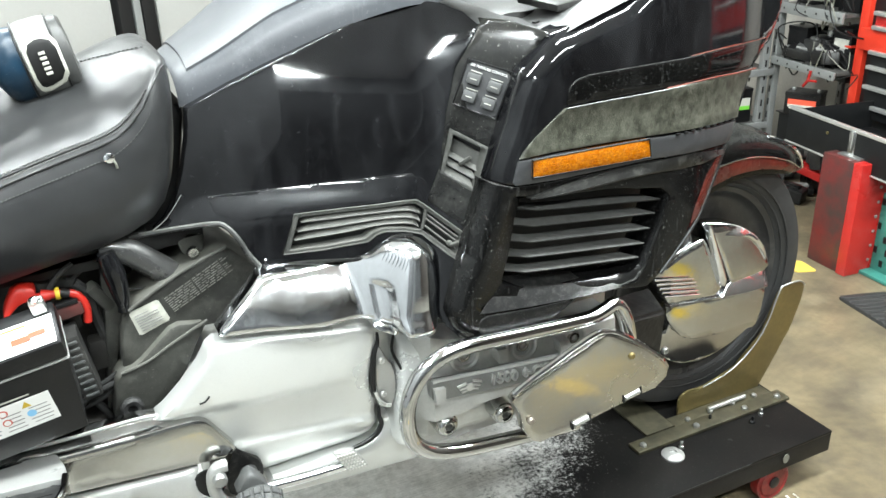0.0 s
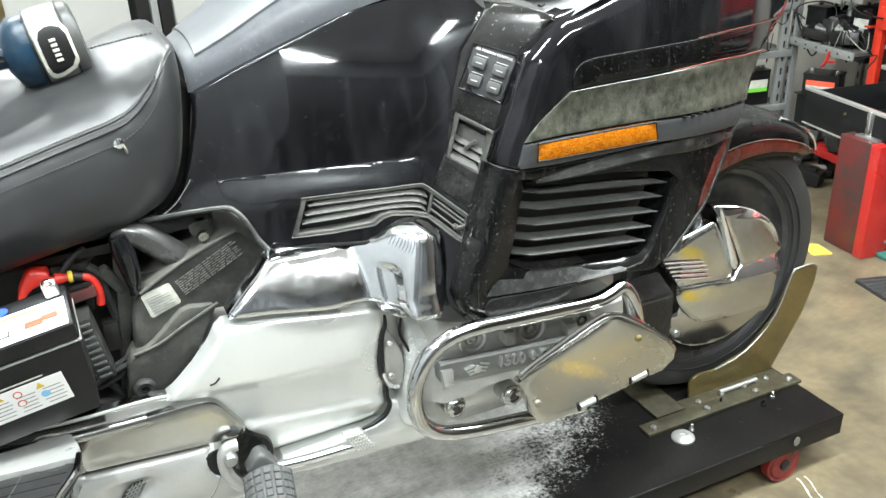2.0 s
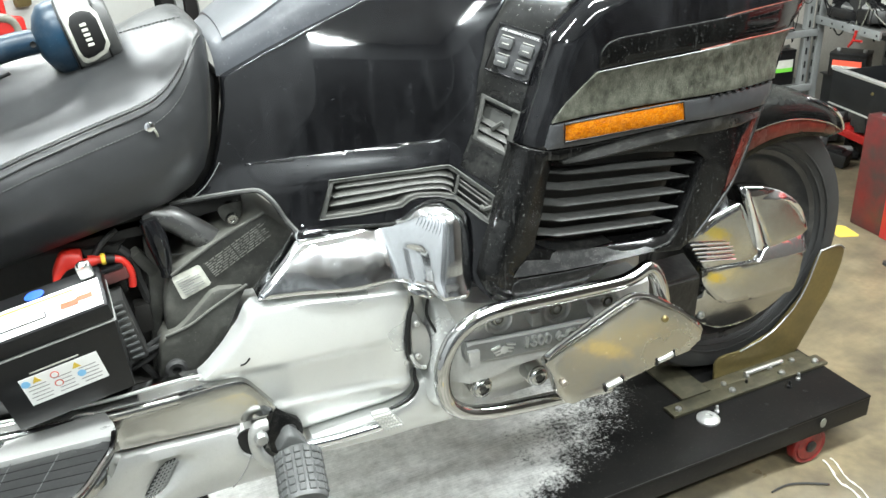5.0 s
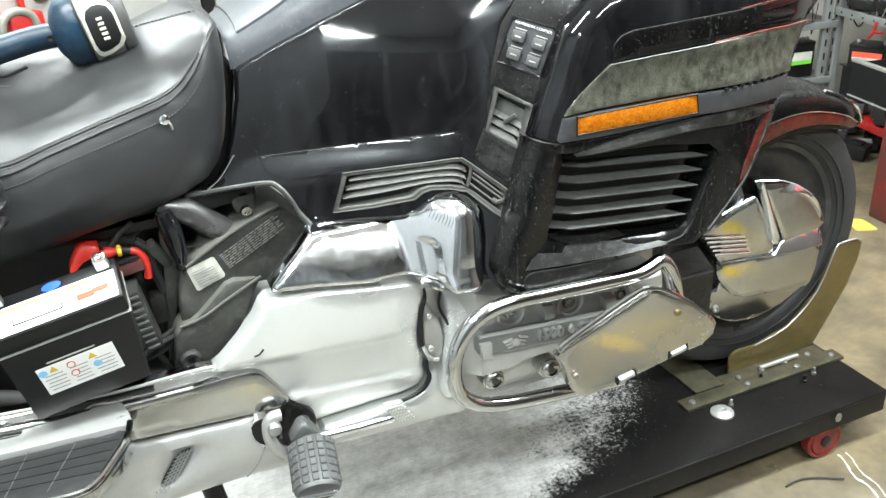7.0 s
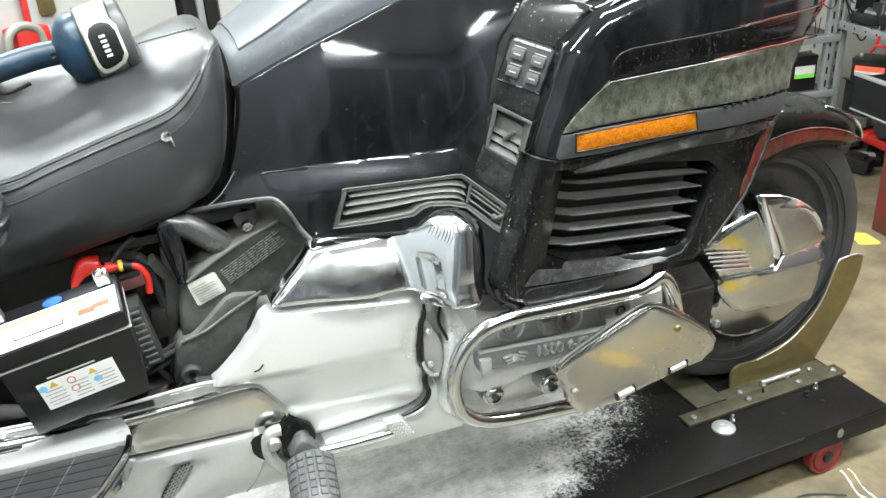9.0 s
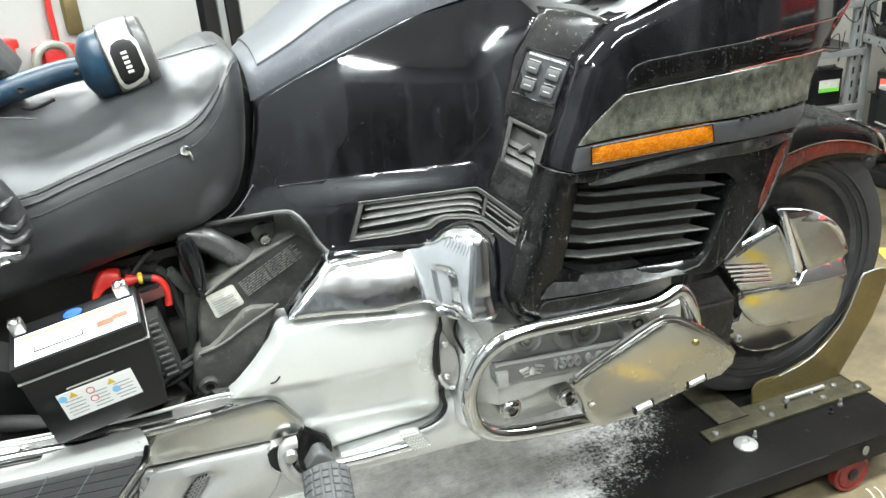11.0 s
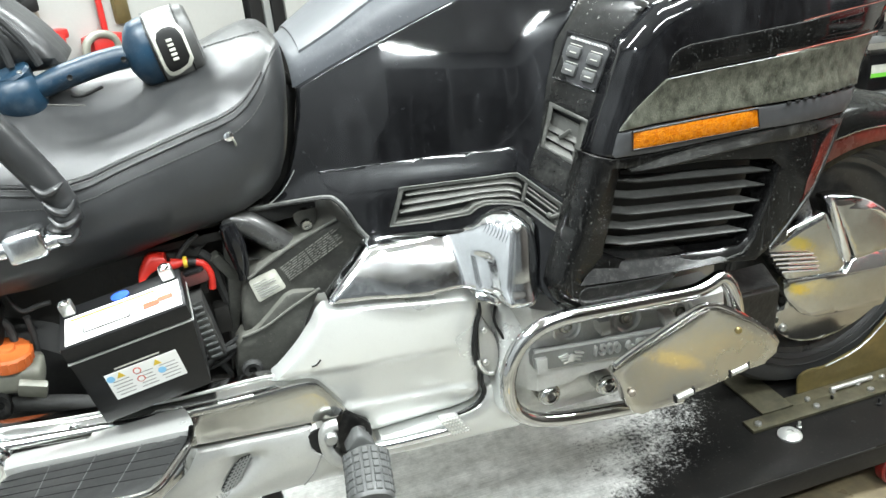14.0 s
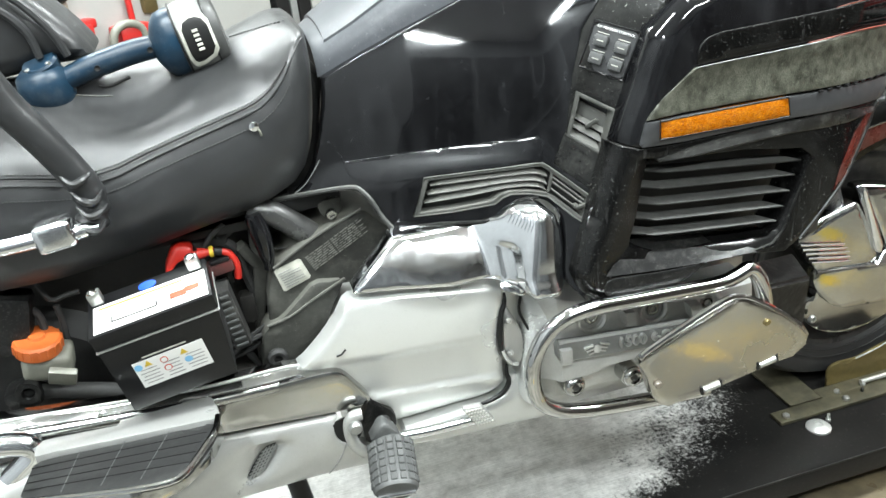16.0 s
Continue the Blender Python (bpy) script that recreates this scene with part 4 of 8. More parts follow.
for k, (p, q) in enumerate(zip(top_line, low_line)):
    f = k / (len(top_line) - 1)
    out = Vector((0, -0.009, 0)) * math.sin(math.pi * min(1, f * 1.15 + 0.05)) ** 0.7 if f < 0.82 else Vector((0, -0.006, 0))
    rows.append([p + Vector((0, 0.02, 0)), p + Vector((0, -0.003, 0)), p.lerp(q, 0.75) + out, p.lerp(q, 0.92) + out + Vector((0, 0.002, 0)), q + Vector((0, 0.004, 0)), q + Vector((0, 0.03, 0))])
part("ledge", loft(rows), LEDGE_DUST, fairing, "ledge under a coat of grey dust")
LOWER = LOWER_EDGE + [(-0.719, 0.698), (-0.633, 0.699), (-0.576, 0.727), (-0.499, 0.723), (-0.436, 0.714), (-0.409, 0.732), (-0.352, 0.789), (-0.326, 0.822), (-0.293, 0.881), (-0.279, 0.916), (-0.268, 0.926), (-0.439, 0.932), (-0.623, 0.931), (-0.689, 0.934)]
GRILLE = [(-0.690, 0.920), (-0.622, 0.908), (-0.521, 0.901), (-0.421, 0.884), (-0.404, 0.870), (-0.415, 0.824), (-0.442, 0.752), (-0.460, 0.733), (-0.500, 0.727), (-0.576, 0.730), (-0.659, 0.735), (-0.744, 0.744), (-0.748, 0.762), (-0.727, 0.817), (-0.706, 0.885)]
lower = part("lower_fairing", sheet(LOWER, lower_y, 0.012, 0.0018, [GRILLE], 0.010, 0), GLOSS_DUSTY, bike, "dusty black lower fairing with radiator louvre")
# black sheet closes the grille in place of its shaded depth
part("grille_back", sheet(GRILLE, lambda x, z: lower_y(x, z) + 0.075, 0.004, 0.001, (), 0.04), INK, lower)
# walls of the opening, drawn in towards the slats
INNER = [(-0.668, 0.905), (-0.612, 0.897), (-0.518, 0.890), (-0.428, 0.872), (-0.417, 0.862), (-0.428, 0.820), (-0.452, 0.765), (-0.462, 0.752), (-0.498, 0.757), (-0.570, 0.765), (-0.640, 0.774), (-0.694, 0.782), (-0.694, 0.790), (-0.684, 0.825), (-0.675, 0.880)]
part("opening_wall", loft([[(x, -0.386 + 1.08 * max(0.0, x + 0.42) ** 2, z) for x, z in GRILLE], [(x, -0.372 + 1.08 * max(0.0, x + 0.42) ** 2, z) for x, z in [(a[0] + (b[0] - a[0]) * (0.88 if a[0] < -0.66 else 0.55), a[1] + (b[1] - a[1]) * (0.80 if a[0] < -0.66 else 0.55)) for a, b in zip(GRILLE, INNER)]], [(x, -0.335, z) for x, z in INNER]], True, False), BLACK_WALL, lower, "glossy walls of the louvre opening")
SLATS = [(-0.662, 0.890), (-0.414, 0.861), (-0.666, 0.865), (-0.422, 0.839), (-0.670, 0.840), (-0.430, 0.814), (-0.673, 0.816), (-0.440, 0.790), (-0.678, 0.792), (-0.450, 0.767)]
for k in range(5):
    (xa, za), (xb, zb) = SLATS[2 * k], SLATS[2 * k + 1]
    rows = []
    for f, back in ((-0.06, 1), (0.0, 1), (0.06, 1), (0.25, 1), (0.5, 1), (0.75, 1), (0.89, 1), (1, 0.1)):
        x, z = xa + (xb - xa) * f, za + (zb - za) * f
        y = -0.382 + 1.08 * max(0.0, x + 0.42) ** 2 + 0.016 * (1 - ease(f, -0.06, 0.08))
        rows.append([(x, y, z), (x, y + 0.012 * back, z + 0.0040 * back), (x, y + 0.023 * back, z + 0.0045 * back), (x, y + 0.023 * back + 0.001, z + 0.0025 * back), (x, y + 0.003, z - 0.0028)])
    part("slat", loft(rows), SLAT, lower)
lip_in = spline([Vector(v) for v in [(-0.700, -0.352, 0.780), (-0.593, -0.352, 0.762), (-0.494, -0.352, 0.746), (-0.452, -0.352, 0.740)]], 4)
lip_out = spline([Vector(v) for v in [(-0.748, -0.391, 0.745), (-0.659, -0.391, 0.735), (-0.576, -0.391, 0.729), (-0.490, -0.391, 0.726)]], 4)
part("lower_lip", loft([[a, a.lerp(b, 0.3) + Vector((0, -0.004, 0.004)), a.lerp(b, 0.42) + Vector((0, -0.006, 0.002)), a.lerp(b, 0.75) + Vector((0, -0.003, 0)), b, b + Vector((0, 0.02, -0.004)), a + Vector((0, 0.01, -0.02))] for a, b in zip(lip_in, lip_out)]), PLASTIC_DUSTY, lower, "dusty black lip")
CHIN = [(-0.744, 0.740), (-0.659, 0.732), (-0.576, 0.728), (-0.602, 0.712), (-0.628, 0.702), (-0.669, 0.700), (-0.719, 0.703), (-0.746, 0.708), (-0.754, 0.724)]
part("chin", sheet(CHIN, lambda x, z: lower_y(x, z) - 0.003, 0.01, 0.004, (), 0.012), PLASTIC_DUSTY, lower)
front_edge = [(x, lower_y(x, z), z) for x, z in [(-0.270, 0.924), (-0.279, 0.914), (-0.293, 0.881), (-0.326, 0.822), (-0.352, 0.789), (-0.409, 0.732)]]
part("fairing_rim", tube(front_edge, 0.0032, 8, 5), LEDGE_DUST, lower, "dusty rim of the fairing")
# red strip drawn in for a reflection along the rim
STRIPE = [(-0.292, 0.914), (-0.283, 0.910), (-0.300, 0.880), (-0.329, 0.823), (-0.350, 0.800), (-0.343, 0.831), (-0.319, 0.885)]
part("fairing_stripe", sheet(STRIPE, lambda x, z: lower_y(x, z) - 0.002, 0.004, 0.0005, (), 0.012, 0), RED_REFLECTION, lower, "dark red reflection painted by the fairing rim")
# thin red lines stand in for reflections on the panel edges
part("pinstripe", tube([Vector(v) + Vector((0, -0.009, 0.0)) for v in [(-0.428, -0.384, 1.044), (-0.380, -0.383, 1.046), (-0.321, -0.376, 1.047), (-0.265, -0.362, 1.044), (-0.209, -0.342, 1.041)]], 0.0012, 6, 4), ORANGE_REFLECTION, fairing, "orange red line painted as a reflection")

part("pinstripe", tube([Vector(v) + Vector((0, -0.004, 0.0)) for v in [(-0.385, -0.388, 1.087), (-0.321, -0.378, 1.089), (-0.223, -0.347, 1.086), (-0.164, -0.319, 1.082)]], 0.0007, 6, 4), ORANGE_REFLECTION, fairing, "orange red line painted as a reflection")

# dash top behind the windscreen
DASH_EDGE = spline([(-0.699, -0.289, 1.148), (-0.684, -0.299, 1.150), (-0.624, -0.353, 1.136), (-0.608, -0.366, 1.133)] + [(-0.564, -0.375, 1.152), (-0.495, -0.375, 1.175), (-0.429, -0.375, 1.201)], 4)
dash_rows = [[p + Vector((0, 0.002, 0.0)), p + Vector((0.004, 0.03, 0.006)), p + Vector((0.02, 0.12, 0.012)), p + Vector((0.04, 0.30, 0.016))] for p in DASH_EDGE]
dash = part("dash_top", loft(dash_rows, False), DASH, bike, "dusty dash top, paled for the reflected ceiling")
pocket = [Vector(v) for v in [(-0.613, -0.290, 1.170), (-0.544, -0.290, 1.154), (-0.496, -0.290, 1.173), (-0.560, -0.290, 1.190)]]
mid_p = sum(pocket, Vector()) / 4
part("dash_pocket", block((0.13, 0.085, 0.012), pose(*(mid_p + Vector((0.03, 0.03, 0))), 5, -4, 14), 0.005), PLASTIC, dash, "black dash pocket")
spot = (-0.602, -0.300, 1.146)
part("dash_slot", block((0.012, 0.006, 0.003), pose(*spot, 8, -5, 25), 0.001), INK, dash)

# seat
BOTTOM = [(-1.72, 0.845), (-1.60, 0.834), (-1.52, 0.834), (-1.44, 0.844), (-1.336, 0.863), (-1.243, 0.880), (-1.195, 0.893), (-1.161, 0.908), (-1.137, 0.931), (-1.117, 0.979), (-1.105, 1.026), (-1.100, 1.055)]
SEAM = [(-1.72, 1.0), (-1.551, 0.991), (-1.481, 0.976), (-1.444, 0.971), (-1.405, 0.976), (-1.362, 0.990), (-1.289, 1.010), (-1.213, 1.029), (-1.190, 1.037), (-1.172, 1.048), (-1.149, 1.071), (-1.126, 1.104), (-1.115, 1.120), (-1.100, 1.124)]
CROWN = [(-1.72, 1.10), (-1.6, 1.095), (-1.45, 1.092), (-1.3, 1.096), (-1.223, 1.110), (-1.181, 1.126), (-1.155, 1.134), (-1.135, 1.137), (-1.116, 1.134), (-1.100, 1.126)]


def seat_ring(x, squeeze=1.0, grow=0.0):
    b, s, c = ramp(x, *BOTTOM), ramp(x, *SEAM), ramp(x, *CROWN)
    w = ramp(x, (-1.7, 0.19), (-1.3, 0.187), (-1.2, 0.184), (-1.16, 0.177), (-1.13, 0.166), (-1.10, 0.142))
    c = max(c, s + 0.004)
    half = [(-w * 0.90 + 0.02, b - 0.012), (-w * 0.96, b), (-w - 0.008, b + 0.2 * (s - b)), (-w - 0.017, b + 0.5 * (s - b)), (-w - 0.009, b + 0.8 * (s - b)), (-w - 0.001, s - 0.004), (-w + 0.003, s + 0.003)]
    for k in range(1, 9):
        f = k / 8
        dip = 0.026 * math.exp(-((x + 1.37) / 0.075) ** 2) * math.sin(math.pi * f) ** 2
        half.append((-w * (1 - f) + 0.003 * (1 - f), s + 0.003 + (c - s) * math.sin(f * math.pi / 2) ** 0.85 - dip))
    ring = half + [(-y, z) for y, z in reversed(half[:-1])]
    mid = (b + c) / 2
    return [Vector((x, y * squeeze, mid + (z - mid) * squeeze)) for y, z in ring]


xs = [-1.72 + 0.01 * k for k in range(59)] + [-1.127]
nose = ((-1.121, 0.985), (-1.113, 0.95), (-1.107, 0.89), (-1.102, 0.78), (-1.099, 0.5))
rows = [seat_ring(x) for x in xs] + [seat_ring(x, q) for x, q in nose]
seat = part("seat", loft(rows), LEATHER, bike, "black leather rider seat with double stitching", angle=60)
seam = [seat_ring(x)[5] + Vector((0, -0.002, 0.002)) for x in xs] + [seat_ring(x, q)[5] for x, q in nose[:3]]
part("piping", tube(seam, 0.0014, 8, 2), LEATHER, seat)


def stitches(line, gap=0.0048, radius=0.0009):
    bm = bmesh.new()
    for a, b in zip(line, line[1:]):
        n = max(1, int((b - a).length / gap))
        for k in range(n):
            p, q = a.lerp(b, (k + 0.1) / n), a.lerp(b, (k + 0.7) / n)
            tube([p, q], radius, 5, 1, bm=bm)
    return bm


# black line laid on for the shade in the seam's crease
part("seam_groove", tube([seat_ring(x)[7].lerp(seat_ring(x)[6], 0.86) + Vector((0, -0.0003, 0.0003)) for x in xs[::2]], 0.0020, 6, 2), INK, seat)
part("stitching", stitches([seat_ring(x)[7].lerp(seat_ring(x)[6], 0.72) + Vector((0, -0.0015, 0.001)) for x in xs[:-1]]), THREAD, seat)
part("stitching", stitches([seat_ring(x)[7].lerp(seat_ring(x)[6], 0.98) + Vector((0, -0.0015, 0.001)) for x in xs[:-1]]), THREAD, seat)
part("stitching", stitches([seat_ring(x)[4].lerp(seat_ring(x)[5], 0.3) + Vector((0, -0.0015, 0)) for x in xs[:-1]]), THREAD, seat)
cross = []
for k in range(11):
    at = 13.2 - 0.28 * k
    ring = seat_ring(-1.245 + 0.0115 * k)
    cross.append(ring[int(at)].lerp(ring[int(at) + 1], at % 1) + Vector((0, 0, 0.0012)))
for shift in (0.0, 0.007):
    part("stitching", stitches([v + Vector((shift, 0, 0)) for v in cross], 0.0055, 0.0011), THREAD, seat)
tear = []
for v in [(-1.465, -0.070, 1.050), (-1.453, -0.070, 1.053), (-1.439, -0.070, 1.052), (-1.425, -0.070, 1.057), (-1.412, -0.070, 1.056), (-1.396, -0.070, 1.060)]:
    ring = seat_ring(v[0])
    tear.append(min(ring[6:15], key=lambda q: abs(q.y + 0.07)) + Vector((0, 0, 0.001)))
part("torn_seam", tube(tear, 0.0011, 6, 3, taper=lambda f: 0.2 + abs(math.sin(23 * f))), AIRBOX, seat, "frayed torn seam")
pin = (-1.205, -0.186, 1.011)
stud = part("seat_stud", turned([(0.005, 0), (0.005, 0.006), (0.0075, 0.007), (0.007, 0.010), (0.003, 0.012)], axis_y(*pin), 16), CHROME, seat, "small chrome stud")
part("torn_thread", tube([Vector(pin) + Vector((0.004, -0.008, -0.002)), Vector(pin) + Vector((0.007, -0.012, -0.008)), Vector(pin) + Vector((0.008, -0.010, -0.015))], 0.0016, 6, 3), CLEAR_GREY, seat)

# black filler blocks added to keep the gaps round the seat dark
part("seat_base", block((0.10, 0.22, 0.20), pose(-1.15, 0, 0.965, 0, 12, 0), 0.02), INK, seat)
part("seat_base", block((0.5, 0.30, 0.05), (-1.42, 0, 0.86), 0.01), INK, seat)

# rider backrest with strap and its bracket
BACKREST = [(-1.479, 1.216), (-1.451, 1.187), (-1.429, 1.158), (-1.411, 1.128), (-1.41, 1.118), (-1.429, 1.113), (-1.475, 1.113), (-1.522, 1.105), (-1.574, 1.102), (-1.571, 1.18), (-1.544, 1.264), (-1.506, 1.252)]
backrest = part("backrest", sheet(BACKREST, -0.05, 0.10, 0.026, (), 0.010, 1, 0.010, 0.02), LEATHER, bike, "padded black backrest with pleats")
for pleat in ([(-1.523, -0.068, 1.211), (-1.501, -0.068, 1.191), (-1.485, -0.068, 1.165), (-1.479, -0.068, 1.131)], [(-1.501, -0.066, 1.226), (-1.476, -0.066, 1.198), (-1.454, -0.066, 1.163), (-1.442, -0.066, 1.128)]):
    part("pleat", tube(pleat, 0.0060, 8, 5), LEATHER, backrest)
strap = [(-1.530, -0.235, 1.160), (-1.507, -0.235, 1.106), (-1.484, -0.235, 1.066), (-1.461, -0.235, 1.022), (-1.444, -0.235, 0.985), (-1.440, -0.235, 0.952), (-1.450, -0.235, 0.924)]
arm = part("strap_sleeve", tube(strap, 0.024, 16, 10, taper=lambda f: 1 - 0.16 * f + 0.13 * max(0.0, f - 0.62) / 0.38 * math.sin(62 * f)), LEATHER, bike, "wrinkled black leather sleeve")
for n, (z, lean) in enumerate(((0.998, 14), (0.972, -10), (0.950, 12), (0.930, -6))):
    x = ramp(z, (0.924, -1.450), (0.952, -1.440), (0.985, -1.444), (1.022, -1.461))
    part("sleeve_fold", tube([(x - 0.018, -0.250, z + 0.010), (x - 0.004, -0.262, z - 0.002), (x + 0.010, -0.258, z - 0.004 + 0.0003 * lean), (x + 0.020, -0.244, z + 0.004)], 0.0055, 8, 4, taper=lambda f: 0.25 + 0.75 * math.sin(math.pi * f)), LEATHER, arm)
foot = [(-1.608, -0.250, 0.924), (-1.567, -0.250, 0.923), (-1.523, -0.250, 0.925), (-1.478, -0.250, 0.930)]
bracket = part("backrest_bracket", tube(foot, 0.012, 12, 4), CHROME, bike, "chrome backrest bracket")
spot = Vector((-1.493, -0.255, 0.930))
part("bracket_clamp", block((0.052, 0.04, 0.040), Matrix.Translation(spot) @ pose(0, 0, 0, 0, -6, 0), 0.009, segments=3), CHROME, bracket)
spot = Vector((-1.467, -0.255, 0.926))
part("bracket_tip", turned([(0.012, 0), (0.012, 0.012), (0.005, 0.03)], Matrix.Translation(spot) @ pose(0, 0, 0, 0, 84, 0), 14), CHROME, bracket)


# chrome cover over the silver frame cover
CHROME_A = [(-1.114, 0.765), (-1.089, 0.787), (-1.060, 0.810), (-1.040, 0.826), (-1.025, 0.828), (-0.948, 0.826), (-0.903, 0.829), (-0.881, 0.836), (-0.866, 0.849), (-0.851, 0.857), (-0.831, 0.858), (-0.815, 0.850), (-0.802, 0.836), (-0.796, 0.816), (-0.796, 0.780), (-0.801, 0.738), (-0.809, 0.717), (-0.857, 0.724), (-0.864, 0.730), (-0.870, 0.738), (-0.894, 0.743), (-0.917, 0.745), (-0.965, 0.746), (-1.048, 0.757), (-1.105, 0.760)]
chrome = part("chrome_cover", sheet(CHROME_A, chrome_y, 0.03, 0.007, (), 0.0055, 0), CHROME, bike, "polished chrome side cover with a sculpted elbow")
for k in range(8):
    f = k / 7
    low, top = (-0.870 + 0.023 * f, 0.831 - 0.011 * f), (-0.859 + 0.022 * f, 0.852 - 0.006 * f)
    mid = ((low[0] + top[0]) / 2 + 0.001, (low[1] + top[1]) / 2)
    part("rib", tube([(x, chrome_y(x, z) - 0.0002, z) for x, z in (low, mid, top)], 0.0007, 6, 4, taper=lambda f: 0.3 + 0.7 * math.sin(math.pi * f)), CHROME, chrome)
part("chrome_rim", tube([(x, chrome_y(x, z) + 0.005, z) for x, z in [(-0.870, 0.739), (-0.894, 0.744), (-0.917, 0.746), (-0.965, 0.747), (-1.048, 0.758), (-1.103, 0.761), (-1.112, 0.766), (-1.089, 0.787), (-1.060, 0.810), (-1.041, 0.826)]], 0.0020, 8, 3), CHROME, chrome)
TAB = [(-0.893, 0.742), (-0.872, 0.736), (-0.858, 0.722), (-0.862, 0.714), (-0.880, 0.724), (-0.896, 0.732)]
part("cover_tab", sheet(TAB, lambda x, z: -0.342 + 0.5 * max(0.0, z - 0.72), 0.010, 0.003, (), 0.008), CHROME, chrome, "flat tab under the inset")
part("cover_back", sheet([(-0.898, 0.731), (-0.840, 0.717), (-0.833, 0.673), (-0.847, 0.549), (-0.864, 0.527), (-0.886, 0.583), (-0.884, 0.676)], -0.262, 0.02, 0.004, (), 0.02), SILVER, bike)
GAP_PLATE = [(-0.881, 0.690), (-0.868, 0.659), (-0.856, 0.634), (-0.853, 0.599), (-0.859, 0.571), (-0.872, 0.563), (-0.884, 0.577), (-0.889, 0.604), (-0.888, 0.651)]
gap = part("side_plate", sheet(GAP_PLATE, lambda x, z: -0.302 + 0.25 * max(0.0, z - 0.65), 0.03, 0.006, (), 0.007), SILVER_DARKER, bike, "silver side plate with two screws")
for spot in [(-0.878, -0.303, 0.657), (-0.880, -0.305, 0.597)]:
    bolt("screw", spot, gap, 0.0055, BRIGHT_ALLOY)
part("plate_gap", tube([(-0.852, -0.296, 0.692), (-0.857, -0.298, 0.664), (-0.842, -0.300, 0.622), (-0.840, -0.300, 0.582), (-0.843, -0.300, 0.541)], 0.0024, 6, 4), INK, bike, "dark joint beside the plate")

# silver frame cover
SILVER_A = [(-1.120, 0.750), (-1.042, 0.743), (-0.956, 0.730), (-0.901, 0.722), (-0.884, 0.714), (-0.884, 0.688), (-0.891, 0.672), (-0.898, 0.634), (-0.897, 0.604), (-0.890, 0.582), (-0.890, 0.540), (-0.898, 0.524), (-0.914, 0.514), (-0.939, 0.503), (-0.978, 0.502), (-1.073, 0.496), (-1.097, 0.520), (-1.110, 0.544), (-1.115, 0.567), (-1.154, 0.632), (-1.166, 0.638), (-1.218, 0.652), (-1.212, 0.660), (-1.198, 0.671), (-1.174, 0.692), (-1.145, 0.722), (-1.131, 0.743)]
part("frame_cover", sheet(SILVER_A, silver_y, 0.03, 0.008, (), 0.0065, 0), SILVER, bike, "silver painted frame cover with a scuff")
for row in ([(-0.881, -0.300, 0.706), (-0.882, -0.302, 0.689), (-0.889, -0.303, 0.673), (-0.895, -0.305, 0.634), (-0.894, -0.305, 0.604), (-0.887, -0.304, 0.584)], [(-0.886, -0.300, 0.573), (-0.887, -0.300, 0.554), (-0.884, -0.299, 0.538), (-0.894, -0.299, 0.521), (-0.915, -0.298, 0.510), (-0.943, -0.296, 0.504)]):
    part("rubber_seal", tube(row, 0.0046, 8, 5, taper=lambda f: 0.45 + 0.55 * math.sin(math.pi * f)), INK, bike, "black rubber seal")
part("seal_hook", tube([(-0.893, -0.307, 0.606), (-0.888, -0.308, 0.590), (-0.878, -0.308, 0.577), (-0.868, -0.306, 0.573)], 0.0032, 8, 4), SILVER, bike)
SCUFF = [(-1.157, -0.3060, 0.669), (-1.149, -0.3058, 0.670), (-1.142, -0.3058, 0.677)]
part("scuff", tube([Vector(p) + Vector((0, -0.0006, 0)) for p in SCUFF], 0.0015, 5, 2), INK, bike)
LIP_A = [(-1.073, 0.490), (-0.977, 0.496), (-0.938, 0.497), (-0.905, 0.500), (-0.886, 0.513), (-0.878, 0.540), (-0.836, 0.540), (-0.832, 0.500), (-0.828, 0.467), (-0.812, 0.438), (-0.881, 0.445), (-0.942, 0.447), (-1.020, 0.455), (-1.067, 0.459)]
under = part("lower_cover", sheet(LIP_A, lambda x, z: -0.262 - 0.036 * math.sqrt(max(0.0, 1 - ((z - 0.475) / 0.07) ** 2)), 0.06, 0.008, (), 0.010), SILVER, bike, "silver lower engine cover")
part("brake_arm", tube([(-1.090, -0.314, 0.499), (-1.026, -0.314, 0.494), (-0.955, -0.316, 0.494)], 0.0085, 12, 4), CHROME, under, "chrome brake pedal arm")
PEDAL = [(-0.975, 0.525), (-0.942, 0.524), (-0.919, 0.484), (-0.953, 0.484)]
pedal = part("brake_pedal", sheet(PEDAL, -0.325, 0.010, 0.002, (), 0.01, 1, 0, 0.003), HEAD_CAST, bike, "ribbed steel brake pedal")
(ax, az), (bx, bz), (cx, cz), (dx, dz) = PEDAL
for k in range(6):
    for j in range(6):
        u, v = 0.12 + 0.152 * k, 0.12 + 0.152 * j
        x = (ax * (1 - u) + bx * u) * (1 - v) + (dx * (1 - u) + cx * u) * v
        z = (az * (1 - u) + bz * u) * (1 - v) + (dz * (1 - u) + cz * u) * v
        part("nub", block((0.0034, 0.004, 0.0030), pose(x, -0.3255, z, 0, -20, 0), 0), BRIGHT_ALLOY, pedal, smooth=False)

# engine block behind, cylinder head cover with its raised band
engine = part("engine_block", block((0.75, 0.5, 0.24), (-0.78, 0, 0.55), 0.02), CAST, bike, "cast aluminium engine block")
part("oil_pan", block((0.5, 0.3, 0.14), (-0.78, 0, 0.40), 0.03), CAST, engine)
